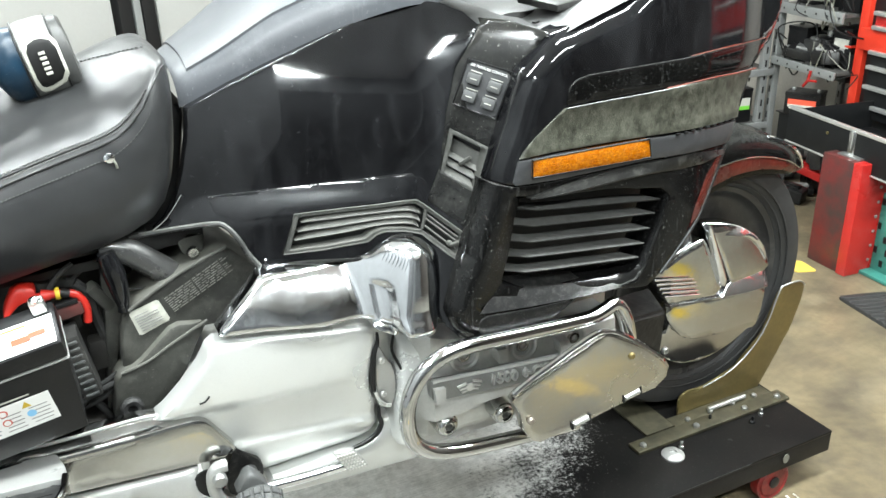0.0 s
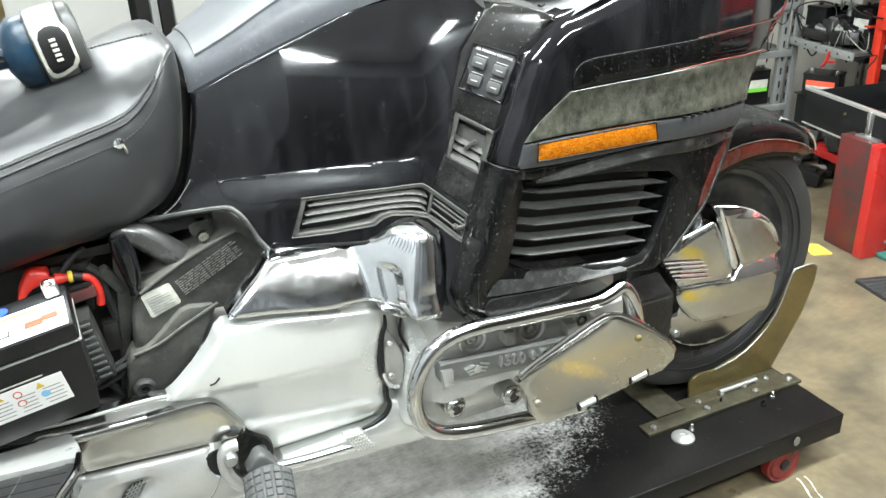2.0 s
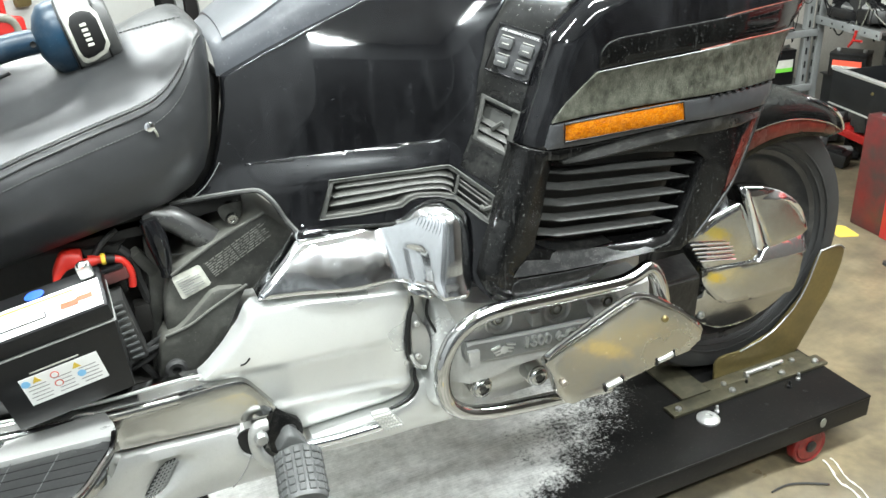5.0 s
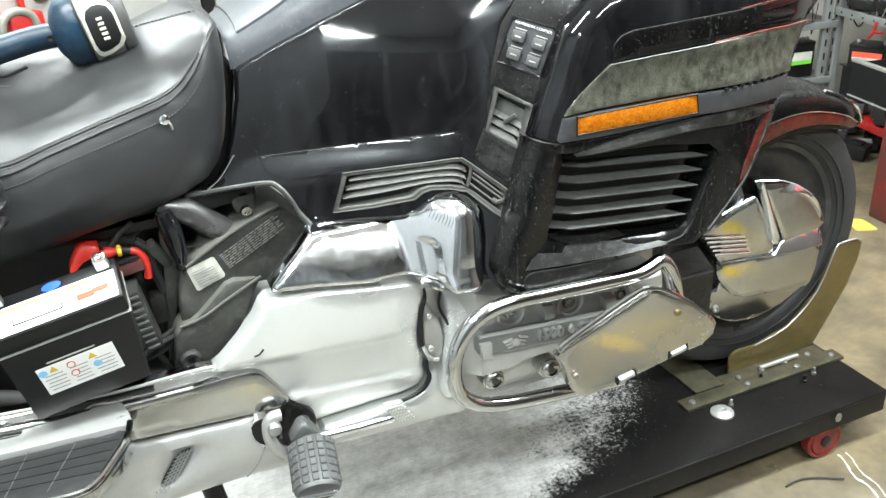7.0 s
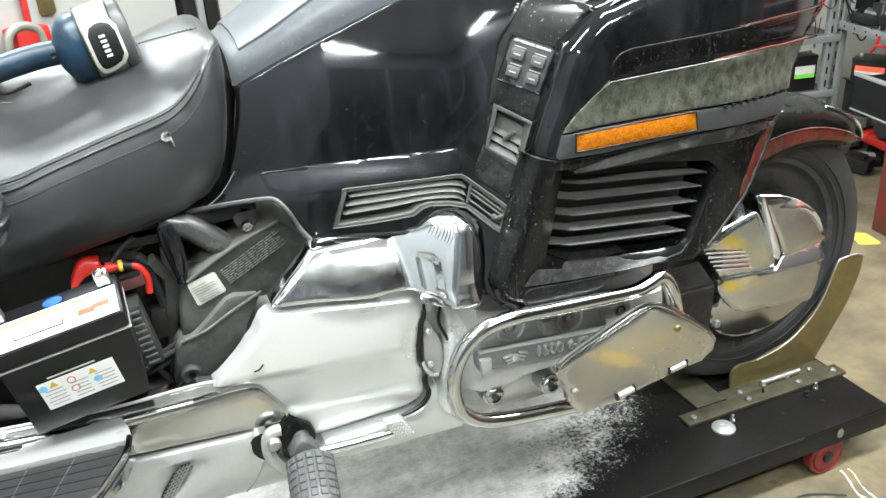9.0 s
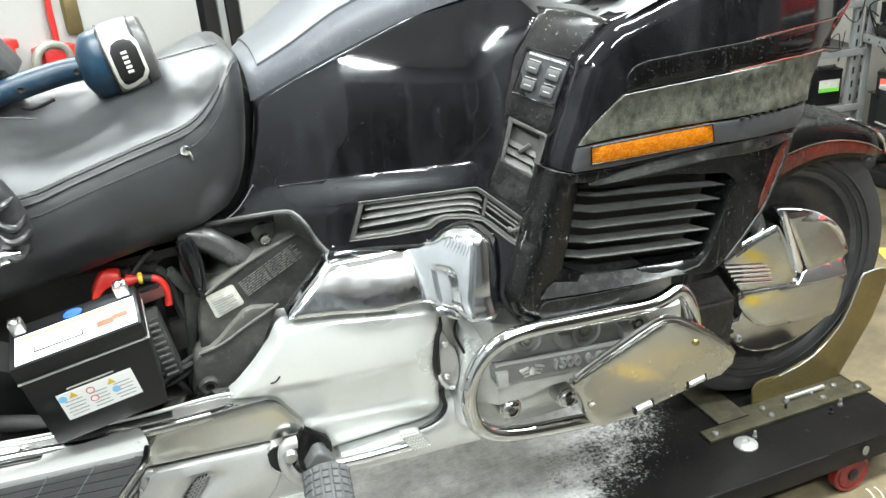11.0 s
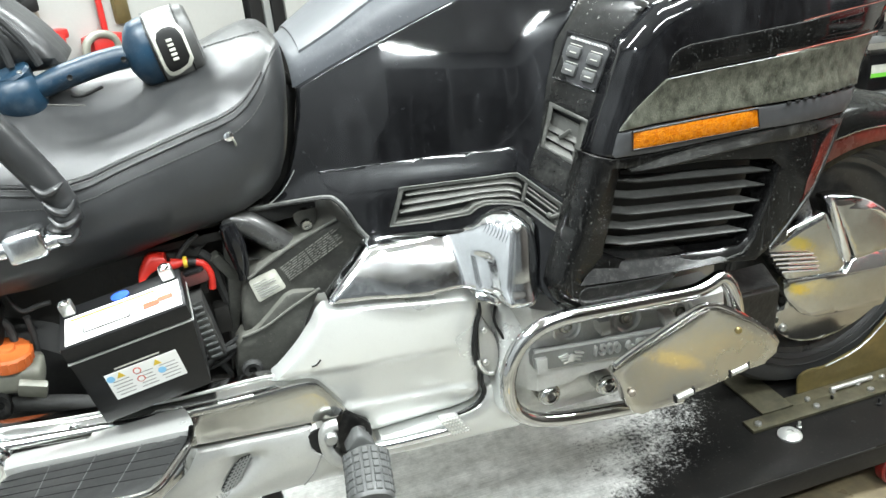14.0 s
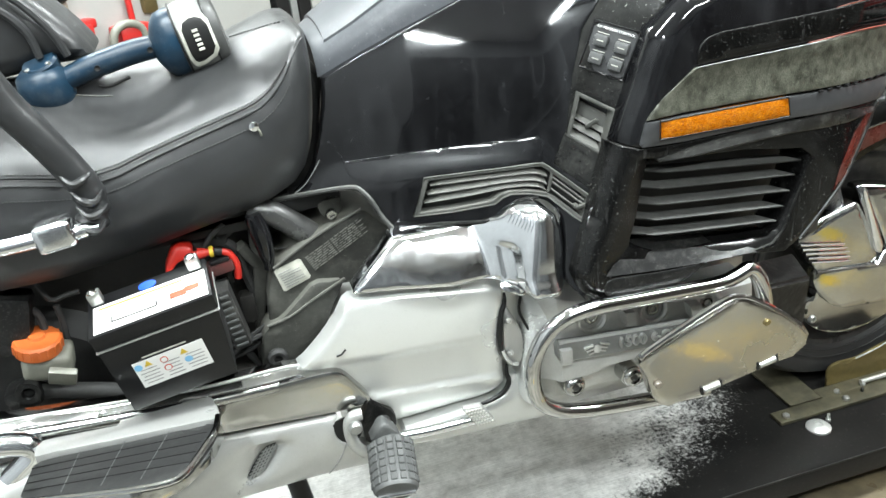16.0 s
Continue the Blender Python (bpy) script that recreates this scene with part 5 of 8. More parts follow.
HEAD = [(-0.849, 0.689), (-0.806, 0.686), (-0.767, 0.671), (-0.664, 0.657), (-0.554, 0.639), (-0.442, 0.640), (-0.437, 0.561), (-0.478, 0.526), (-0.549, 0.495), (-0.642, 0.471), (-0.720, 0.475), (-0.795, 0.469), (-0.830, 0.482), (-0.844, 0.521), (-0.848, 0.598)]
WELLS = [(-0.740, 0.632), (-0.630, 0.621), (-0.530, 0.610)]


def disc(x, z, r, n=16):
    return [(x + r * math.cos(2 * math.pi * k / n), z + r * math.sin(2 * math.pi * k / n)) for k in range(n)]


def head_y(x, z):
    y = -0.325 + 0.034 * ramp(z - (0.535 + 0.06 * (x + 0.7)), (-0.014, 1), (-0.004, 0)) + 0.05 * ramp(x, (-0.85, 1), (-0.80, 0))
    return y + 0.006 * ramp(z - (0.595 + 0.06 * (x + 0.7)), (0.018, 0), (0.024, 1))


head = part("head_cover", sheet(HEAD, head_y, 0.05, 0.008, [disc(x, z, 0.021) for x, z in WELLS], 0.009), HEAD_CAST, bike, "cast aluminium cylinder head cover with raised lettering")
for x, z in WELLS:
    y = head_y(x, z)
    part("bolt_well", turned([(0.0275, -0.004), (0.0265, 0.004), (0.0235, 0.005), (0.020, 0.002), (0.019, -0.016), (0.004, -0.016)], axis_y(x, y, z), 28), HEAD_CAST, head)
    # black disc painted in for the shade around the bolt
    part("well_floor", turned([(0.0205, -0.013), (0.0205, -0.011), (0.004, -0.011)], axis_y(x, y, z), 20), INK, head)
    part("flange_bolt", turned([(0.013, -0.014), (0.013, -0.004), (0.010, 0.0), (0.006, 0.0), (0.005, -0.006)], axis_y(x, y, z), 18), CHROME_WORN, head)
BANDS = [(-0.811, 0.612), (-0.793, 0.611), (-0.549, 0.586), (-0.545, 0.551), (-0.787, 0.574), (-0.809, 0.575)]
part("band", sheet(BANDS, -0.338, 0.014, 0.003, (), 0.02), HEAD_BAND, head, "raised band of the head cover")
for box, h in (([(-0.693, 0.642), (-0.675, 0.640), (-0.673, 0.615), (-0.690, 0.617)], 0.346), ([(-0.575, 0.625), (-0.554, 0.623), (-0.552, 0.599), (-0.571, 0.601)], 0.346), ([(-0.808, 0.603), (-0.788, 0.601), (-0.788, 0.573), (-0.805, 0.574)], 0.347)):
    part("boss", sheet(box, -h, 0.03, 0.0015, (), 0.01, 0), HEAD_CAST, head)
for row in ([(-0.806, -0.334, 0.612), (-0.688, -0.334, 0.601), (-0.543, -0.334, 0.589)], [(-0.776, -0.326, 0.655), (-0.662, -0.326, 0.643), (-0.539, -0.326, 0.626)]):
    part("rib", tube(row, 0.004, 8, 3), HEAD_CAST, head)
for x, z in [(-0.777, 0.512), (-0.669, 0.500)]:
    part("nut_centre", turned([(0.007, 0.006), (0.007, 0.0085), (0.004, 0.0085), (0.003, 0.007)], axis_y(x, -0.322, z), 6), RIM, head)
    part("dome_nut", turned([(0.020, -0.03), (0.020, 0), (0.018, 0.001), (0.018, 0.004), (0.014, 0.009), (0.010, 0.010), (0.009, 0.006), (0.004, 0.006)], axis_y(x, -0.322, z), 24), CHROME_WORN, head)
text_a, text_b = Vector((-0.705, -0.341, 0.588)), Vector((-0.655, -0.341, 0.583))
slope = -math.degrees(math.atan2(text_b.z - text_a.z, text_b.x - text_a.x))
lettering("1500", 0.0265, Matrix.Translation((text_a + text_b) / 2) @ pose(0, 0, 0, 90, slope, 0), BRIGHT_ALLOY, head, "head_lettering", 0.0045)
lettering("6-CYL", 0.023, Matrix.Translation(Vector((-0.614, -0.341, 0.580))) @ pose(0, 0, 0, 90, slope, 0), BRIGHT_ALLOY, head, "head_lettering", 0.0045)
emblem = Vector((-0.743, -0.341, 0.588))
for k in range(3):
    for side in (-1, 1):
        part("emblem_bar", block((0.017 - 0.003 * k, 0.005, 0.0032), Matrix.Translation(emblem + Vector((side * (0.014 - 0.002 * k), 0, 0.006 - 0.006 * k))) @ pose(0, 0, 0, 0, slope + side * 14, 0), 0.001), BRIGHT_ALLOY, head)
part("emblem_disc", turned([(0.007, 0), (0.007, 0.003), (0.003, 0.004)], axis_y(*emblem), 16), BRIGHT_ALLOY, head)

SADDLE = [(-0.850, 0.696), (-0.836, 0.690), (-0.774, 0.676), (-0.734, 0.650), (-0.775, 0.634), (-0.812, 0.604), (-0.835, 0.567), (-0.842, 0.530), (-0.836, 0.490), (-0.866, 0.495), (-0.864, 0.548), (-0.852, 0.600), (-0.848, 0.650)]
part("cover_saddle", sheet(SADDLE, lambda x, z: -0.330 + 0.30 * max(0.0, z - 0.56) + 0.10 * max(0, -0.80 - x), 0.05, 0.014, (), 0.007, 2, 0.003), SILVER, bike, "silver saddle between frame cover and head")
# crash bar and the folded foot plate
BAR = [(x, -0.400, z) for x, z in [(-0.470, 0.590), (-0.473, 0.630), (-0.481, 0.665), (-0.494, 0.693), (-0.509, 0.705), (-0.528, 0.698), (-0.559, 0.691), (-0.623, 0.694), (-0.705, 0.699), (-0.773, 0.703), (-0.816, 0.698), (-0.849, 0.680), (-0.871, 0.647), (-0.879, 0.604), (-0.871, 0.564), (-0.842, 0.536), (-0.798, 0.521), (-0.727, 0.511), (-0.641, 0.502), (-0.574, 0.496)]]
part("crash_bar", tube(BAR, 0.0125, 24, 8), CHROME_BAR, bike, "chrome tubular crash bar")
PLATE = [(-0.562, 0.669), (-0.542, 0.672), (-0.522, 0.664), (-0.466, 0.628), (-0.429, 0.595), (-0.412, 0.574), (-0.413, 0.555), (-0.435, 0.539), (-0.470, 0.536), (-0.572, 0.518), (-0.638, 0.509), (-0.662, 0.506), (-0.679, 0.515), (-0.692, 0.537), (-0.702, 0.573), (-0.714, 0.600), (-0.708, 0.607), (-0.697, 0.613), (-0.634, 0.640)]
plate = part("foot_plate", sheet(PLATE, lambda x, z: -0.430 - 0.006 * math.sin(3.0 * (x + 0.7)) * math.sin(14 * (z - 0.5)), 0.016, 0.003, (), 0.014, 0), POLISHED, bike, "polished steel fold-up foot plate")
bolt("plate_bolt", (-0.493, -0.431, 0.621), plate, 0.0062, BRASS, None, False)
bolt("plate_bolt", (-0.684, -0.431, 0.558), plate, 0.0062, RUST, None, False)
part("plate_rim", tube([(-0.711, -0.426, 0.609), (-0.701, -0.426, 0.619), (-0.640, -0.426, 0.647), (-0.567, -0.426, 0.676), (-0.540, -0.426, 0.675), (-0.518, -0.426, 0.666), (-0.465, -0.426, 0.628), (-0.427, -0.426, 0.595), (-0.411, -0.426, 0.572)], 0.0050, 8, 4), CHROME_BAR, plate, "bright rolled rim")
for pair in ([(-0.601, -0.4315, 0.521), (-0.573, -0.4315, 0.526)], [(-0.500, -0.4315, 0.540), (-0.471, -0.4315, 0.546)]):
    hinge = part("hinge", tube(pair, 0.0050, 12, 1), CAST, plate, "steel hinge barrel")
    for end, way in ((pair[0], -1), (pair[1], 1)):
        part("hinge_gap", block((0.004, 0.010, 0.016), pose(end[0] + way * 0.003, end[1] + 0.003, end[2], 0, -10, 0), 0.001), INK, hinge, smooth=False)

# plastic duct in front of the crash bar
duct = loft([[(-0.376, -0.27, 0.573), (-0.261, -0.25, 0.557), (-0.242, -0.17, 0.572), (-0.341, -0.19, 0.584)],
             [(-0.346, -0.262, 0.456), (-0.26, -0.242, 0.443), (-0.231, -0.150, 0.443), (-0.346, -0.160, 0.456)]])
bmesh.ops.recalc_face_normals(duct, faces=duct.faces)
bmesh.ops.bevel(duct, geom=[e for e in duct.edges if len(e.link_faces) == 2 and e.calc_face_angle(0) > 0.5], offset=0.006, segments=3, affect="EDGES")
part("lower_duct", duct, PLASTIC_DUSTY, bike, "dusty black plastic duct")
part("under_panel", block((0.3, 0.3, 0.03), pose(-0.42, -0.12, 0.70, 0, 10, 0), 0.01), PLASTIC, bike)
part("radiator_shroud", block((0.36, 0.5, 0.26), (-0.5, 0, 0.84), 0.02), INK, bike)
part("inner_fairing", block((0.40, 0.5, 0.24), (-0.44, 0, 1.04), 0.03), PLASTIC, bike)

# front wheel, fender, chrome rotor covers
AXLE = Vector((0, 0, DECK_Z + 0.315))
HUB = Vector((0.008, 0, DECK_Z + 0.325))
wheel = part("front_wheel", turned([(0.01, -0.02), (0.20, -0.02), (0.216, -0.032), (0.224, -0.046), (0.236, -0.050), (0.243, -0.044), (0.243, 0.044), (0.236, 0.050), (0.224, 0.046), (0.216, 0.032), (0.20, 0.02), (0.01, 0.02)], axis_y(*HUB), 64), RIM, bike, "dark grey front wheel")
part("tyre", turned([(0.225, -0.012), (0.238, -0.05), (0.250, -0.058), (0.275, -0.065), (0.304, -0.058), (0.319, -0.036), (0.325, 0), (0.319, 0.036), (0.304, 0.058), (0.275, 0.065), (0.250, 0.058), (0.238, 0.05), (0.225, 0.012)], axis_y(*HUB), 72), RUBBER, wheel, "black road tyre")
for r in (0.247, 0.262):
    ring = [(HUB.x + r * math.cos(a), -0.0585 if r < 0.255 else -0.064, HUB.z + r * math.sin(a)) for a in (2 * math.pi * k / 48 for k in range(48))]
    part("tyre_bead", tube(ring, 0.0022, 6, 1, True), RUBBER, wheel)
DISH = [(-0.120, 0.427), (-0.104, 0.403), (-0.134, 0.384), (-0.140, 0.361), (-0.128, 0.337), (-0.097, 0.309), (-0.055, 0.288), (-0.002, 0.281), (0.043, 0.287), (0.089, 0.302), (0.133, 0.325), (0.152, 0.340), (0.170, 0.391), (0.172, 0.432), (0.021, 0.450), (-0.119, 0.466)]
part("rotor_cover", sheet(DISH, lambda x, z: -0.098 + 0.25 * ((x - 0.03) ** 2 + (z - 0.47) ** 2), 0.02, 0.003, (), 0.010), ROTOR, wheel, "polished lower rotor cover")
SHIELD = [(-0.131, 0.471), (0.007, 0.456), (0.100, 0.449), (0.159, 0.449), (0.159, 0.429), (0.151, 0.392), (0.133, 0.350), (0.021, 0.360), (-0.054, 0.367), (-0.086, 0.380), (-0.117, 0.416), (-0.133, 0.440)]
shield = part("rotor_shield", sheet(SHIELD, lambda x, z: -0.113 + 0.10 * (z - 0.40), 0.012, 0.002, (), 0.012), ROTOR, wheel, "polished plate over the rotor")
part("shield_edge", tube([(-0.134, -0.116, 0.473), (-0.069, -0.116, 0.466), (0.003, -0.116, 0.459), (0.095, -0.116, 0.452), (0.155, -0.116, 0.453)], 0.0034, 8, 4), CHROME, shield, "bright upper edge")
COVER_A = [(-0.184, 0.549), (-0.161, 0.566), (-0.115, 0.591), (-0.044, 0.613), (-0.025, 0.581), (-0.003, 0.529), (0.020, 0.476), (0.007, 0.460), (-0.066, 0.466), (-0.131, 0.472), (-0.145, 0.498)]
caliper = part("caliper_cover", sheet(COVER_A, lambda x, z: -0.112 + 0.05 * (z - 0.5), 0.05, 0.003, (), 0.012), ROTOR, wheel, "chrome caliper cover with cooling slots")
CHAMFER = [(-0.171, 0.566), (-0.115, 0.594), (-0.050, 0.616), (-0.052, 0.602), (-0.103, 0.582), (-0.152, 0.557)]
part("cover_edge", sheet(CHAMFER, lambda x, z: -0.122 + 0.55 * max(0.0, z - 0.515 - 0.60 * (x + 0.19)), 0.008, 0.002, (), 0.006), CHROME, caliper, "bright chamfer")
for a, b in [((-0.182, -0.117, 0.547), (-0.074, -0.117, 0.526)), ((-0.175, -0.117, 0.535), (-0.065, -0.117, 0.515)), ((-0.167, -0.117, 0.523), (-0.060, -0.117, 0.505)), ((-0.159, -0.117, 0.512), (-0.057, -0.117, 0.493)), ((-0.151, -0.117, 0.500), (-0.052, -0.117, 0.482))]:
    part("slot_lip", tube([a, b], 0.0026, 6, 1, taper=lambda f: 1 - 0.35 * f), CHROME, caliper)
for a, b in [((-0.184, -0.114, 0.543), (-0.136, -0.114, 0.534)), ((-0.172, -0.114, 0.529), (-0.134, -0.114, 0.522)), ((-0.165, -0.114, 0.517), (-0.133, -0.114, 0.511)), ((-0.157, -0.114, 0.505), (-0.135, -0.114, 0.501))]:
    part("slot", tube([a, b], 0.0038, 6, 1, taper=lambda f: 1 - 0.4 * f), INK, caliper)
COVER_B = [(-0.028, 0.630), (0.001, 0.630), (0.040, 0.624), (0.075, 0.612), (0.108, 0.590), (0.134, 0.561), (0.152, 0.529), (0.162, 0.494), (0.118, 0.488), (0.044, 0.481), (0.012, 0.553)]
lobe = part("hub_cover", sheet(COVER_B, lambda x, z: -0.110 + 0.06 * (z - 0.55), 0.05, 0.006, (), 0.008), ROTOR, wheel, "rounded chrome hub cover")
LOBE_RIM = [(-0.029, 0.633), (-0.005, 0.633), (0.034, 0.628), (0.069, 0.615), (0.101, 0.593), (0.128, 0.565), (0.147, 0.530), (0.148, 0.510), (0.125, 0.549), (0.100, 0.576), (0.072, 0.594), (0.037, 0.602), (0.010, 0.605), (-0.013, 0.603)]
part("lobe_rim", sheet(LOBE_RIM, lambda x, z: -0.117 + 0.70 * max(0.0, math.hypot(x - 0.055, z - 0.515) - 0.085), 0.010, 0.003, (), 0.006), CHROME, lobe, "bright rolled rim")
RIDGE = [(-0.046, 0.648), (-0.037, 0.644), (-0.004, 0.574), (0.028, 0.493), (0.020, 0.483), (0.008, 0.488), (-0.020, 0.569), (-0.043, 0.630)]
part("ridge", sheet(RIDGE, lambda x, z: -0.122 + 0.25 * abs(x + 0.006 + 0.42 * (z - 0.56)), 0.014, 0.003, (), 0.005), CHROME, lobe, "upright ridge")
SWEEP = [(0.022, 0.469), (0.037, 0.485), (0.110, 0.490), (0.151, 0.499), (0.152, 0.455), (0.093, 0.454), (0.004, 0.459)]
part("sweep_band", sheet(SWEEP, lambda x, z: -0.119 + 0.50 * (z - 0.47), 0.03, 0.003, (), 0.008), CHROME, wheel, "swept chrome band")
spot = (-0.125, -0.102, 0.353)
bolt("cover_bolt", spot, wheel, 0.009)

rows, bands = [], []
for k in range(31):
    deg = 37 + 115 * k / 30
    a = radians(deg)
    tip = max(0.0, 1 - k / 6)
    w = 0.086 * (1 - 0.6 * tip ** 2)
    r = ramp(deg, (37, 0.388), (60, 0.374), (90, 0.360), (152, 0.352))
    deep = ramp(deg, (37, 0.006), (46, 0.050), (70, 0.085), (100, 0.120), (152, 0.14))

    def at(u, dr):
        return Vector((AXLE.x + (r + dr) * math.cos(a), u * w, AXLE.z + (r + dr) * math.sin(a)))

    half = [(-0.97, -deep), (-1.05, -deep * 0.75), (-1.06, -deep * 0.42), (-1.02, -deep * 0.14), (-0.85, 0.004), (-0.45, 0.012)]
    rows.append([at(u, dr) for u, dr in half + [(0, 0.016)] + [(-u, dr) for u, dr in reversed(half)]])
    bands.append([at(-1.075, -deep * 0.46) + Vector((0, -0.0015, 0)), at(-1.075, -deep * 0.82) + Vector((0, 0.001, 0))])
bm = loft(rows, False)
bmesh.ops.solidify(bm, geom=bm.faces[:], thickness=0.004)
fender = part("front_fender", bm, FENDER_PAINT, bike, "gloss black front fender")
# red strip painted along the side in place of a red reflection
bm = loft([[p, p.lerp(q, 0.5) + Vector((0, -0.002, 0)), q, q + Vector((0, 0.004, 0)), p + Vector((0, 0.004, 0))] for p, q in bands[1:]])
part("fender_stripe", bm, RED_REFLECTION, fender, "dull red band painted as a reflection along the fender side")
part("fender_crease", tube([p + Vector((0, -0.001, 0.001)) for p, q in bands[2:]], 0.0016, 8, 2), CHROME_WORN, fender, "pale line above the red band")
part("fender_trim", tube([Vector(rows[k][4]) + Vector((0, -0.002, 0.001)) for k in range(0, 9)], 0.004, 8, 3), CHROME, fender, "small chrome trim")
for side in (-1, 1):
    part("fork_leg", tube([(AXLE.x - 0.02, side * 0.072, AXLE.z), (AXLE.x - 0.24, side * 0.085, AXLE.z + 0.55)], 0.022, 14, 1), FRAME, bike)

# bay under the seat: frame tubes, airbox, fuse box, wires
# dark filler blocks close the bay, their colour standing for its shade
bay = part("inner_bay", block((0.62, 0.10, 0.34), (-1.42, 0.0, 0.72), 0.01), ENGINE_DARK, bike, "dark filler block for the shaded bay under the seat")
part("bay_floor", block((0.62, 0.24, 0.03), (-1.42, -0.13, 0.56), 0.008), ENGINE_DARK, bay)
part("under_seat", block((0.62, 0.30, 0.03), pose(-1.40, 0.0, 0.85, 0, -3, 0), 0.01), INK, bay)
part("frame_tube", tube([(-1.241, -0.15, 0.871), (-1.221, -0.15, 0.864), (-1.201, -0.15, 0.855), (-1.178, -0.15, 0.835), (-1.149, -0.15, 0.807), (-1.123, -0.15, 0.777)], 0.0205, 16, 5), FRAME, bike, "black frame tube")
part("frame_tube", tube([(-1.234, -0.172, 0.87), (-1.23, -0.172, 0.847), (-1.226, -0.172, 0.821), (-1.224, -0.172, 0.791), (-1.225, -0.172, 0.774)], 0.0150, 16, 5, taper=lambda f: 0.55 + 0.5 * math.sin(math.pi * min(1.0, 0.15 + f))), GLOSS, bike, "black hook of the seat frame")
part("frame_plate", sheet([(-1.245, 0.830), (-1.218, 0.829), (-1.223, 0.764), (-1.247, 0.675), (-1.262, 0.578), (-1.276, 0.576), (-1.263, 0.679), (-1.251, 0.761)], -0.14, 0.02, 0.004, (), 0.02), AIRBOX, bike, "dusty grey frame plate")
BOX_A = [(-1.220, 0.779), (-1.143, 0.819), (-1.064, 0.845), (-1.043, 0.821), (-1.012, 0.787), (-1.029, 0.773), (-1.084, 0.717), (-1.122, 0.719), (-1.160, 0.713), (-1.222, 0.681), (-1.243, 0.676), (-1.236, 0.732)]
airbox = part("airbox", sheet(BOX_A, lambda x, z: -0.175 + 0.08 * max(0, z - 0.80), 0.10, 0.007, (), 0.015), AIRBOX, bike, "dusty dark plastic airbox with labels")
BOX_B = [(-1.256, 0.673), (-1.221, 0.690), (-1.162, 0.741), (-1.112, 0.732), (-1.137, 0.691), (-1.155, 0.655), (-1.209, 0.601), (-1.241, 0.594), (-1.270, 0.601)]
part("airbox_foot", sheet(BOX_B, -0.188, 0.08, 0.006, (), 0.015), AIRBOX, airbox)
part("airbox_ridge", tube([(-1.219, -0.178, 0.775), (-1.144, -0.178, 0.815), (-1.066, -0.178, 0.845)], 0.003, 8, 3), AIRBOX, airbox)
STICK = [(-1.220, 0.771), (-1.176, 0.783), (-1.163, 0.746), (-1.210, 0.730)]
part("sticker", sheet(STICK, -0.1775, 0.001, 0.0004, (), 0.02, 1, 0, 0.003), PAPER, airbox, "yellowed paper sticker")
s_a, s_b, s_c = (Vector(v) for v in [(-1.216, -0.179, 0.765), (-1.178, -0.179, 0.775), (-1.206, -0.179, 0.736)])
for k in range(7):
    p = s_a.lerp(s_c, (k + 0.5) / 7)
    part("print_line", tube([p + (s_b - s_a) * 0.04, p + (s_b - s_a) * (0.92 if k % 3 else 0.6)], 0.0008, 4, 1), GREY_INK, airbox, smooth=False)
l_a, l_b, l_c = (Vector(v) for v in [(-1.167, -0.179, 0.782), (-1.068, -0.179, 0.832), (-1.156, -0.179, 0.758)])
for k in range(8):
    p, q = l_a.lerp(l_c, k / 7), 0.0
    for j in range(9):
        run = (0.05, 0.09, 0.13, 0.07)[(3 * j + 5 * k) % 4]
        if q + run < 1:
            part("print_line", tube([p + (l_b - l_a) * q, p + (l_b - l_a) * (q + run)], 0.0008, 4, 1), FAINT_INK, airbox, smooth=False)
        q += run + 0.025
bush = Vector((-1.242, -0.195, 0.626))
part("rubber_bush", turned([(0.017, 0), (0.017, 0.006), (0.013, 0.010), (0.007, 0.009), (0.006, -0.004)], axis_y(*bush), 24), RUBBER, airbox, "black rubber bush")
TAB_B = [(-1.131, 0.873), (-1.09, 0.864), (-1.095, 0.838), (-1.101, 0.829), (-1.112, 0.826), (-1.124, 0.832), (-1.131, 0.846)]
tab = part("frame_tab", sheet(TAB_B, -0.150, 0.012, 0.003, (), 0.008, 1), AIRBOX, bike, "dusty grey frame tab")
bolt("tab_bolt", (-1.113, -0.16, 0.84), tab, 0.0095, CHROME_WORN)
fuse_c = Vector((-1.297, -0.185, 0.717))
fuse = part("fuse_box", block((0.026, 0.05, 0.105), Matrix.Translation(fuse_c) @ pose(0, 0, 0, 0, -9, 0), 0.003), PLASTIC, bike, "black fuse box with moulded ribs")
for k in range(9):
    part("fuse_rib", block((0.018, 0.006, 0.004), Matrix.Translation(fuse_c) @ pose(0, 0, 0, 0, -9, 0) @ Matrix.Translation((0, -0.026, -0.044 + 0.011 * k)), 0.001), TRIM, fuse)
part("connector", block((0.03, 0.04, 0.03), (-1.297, -0.130, 0.767), 0.004), PLASTIC_DUSTY, bike)
part("connector", block((0.025, 0.03, 0.05), (-1.270, -0.130, 0.697), 0.006), ENGINE_DARK, bike)
part("relay", block((0.035, 0.03, 0.03), pose(*(-1.297, -0.120, 0.829), 0, 20, 10), 0.005), PLASTIC, bike)
part("relay", block((0.03, 0.03, 0.035), pose(*(-1.320, -0.120, 0.824), 0, -20, 10), 0.006), ENGINE_DARK, bike)
part("relay", block((0.05, 0.03, 0.02), pose(*(-1.252, -0.130, 0.787), 0, 60, 10), 0.008), AIRBOX, bike)
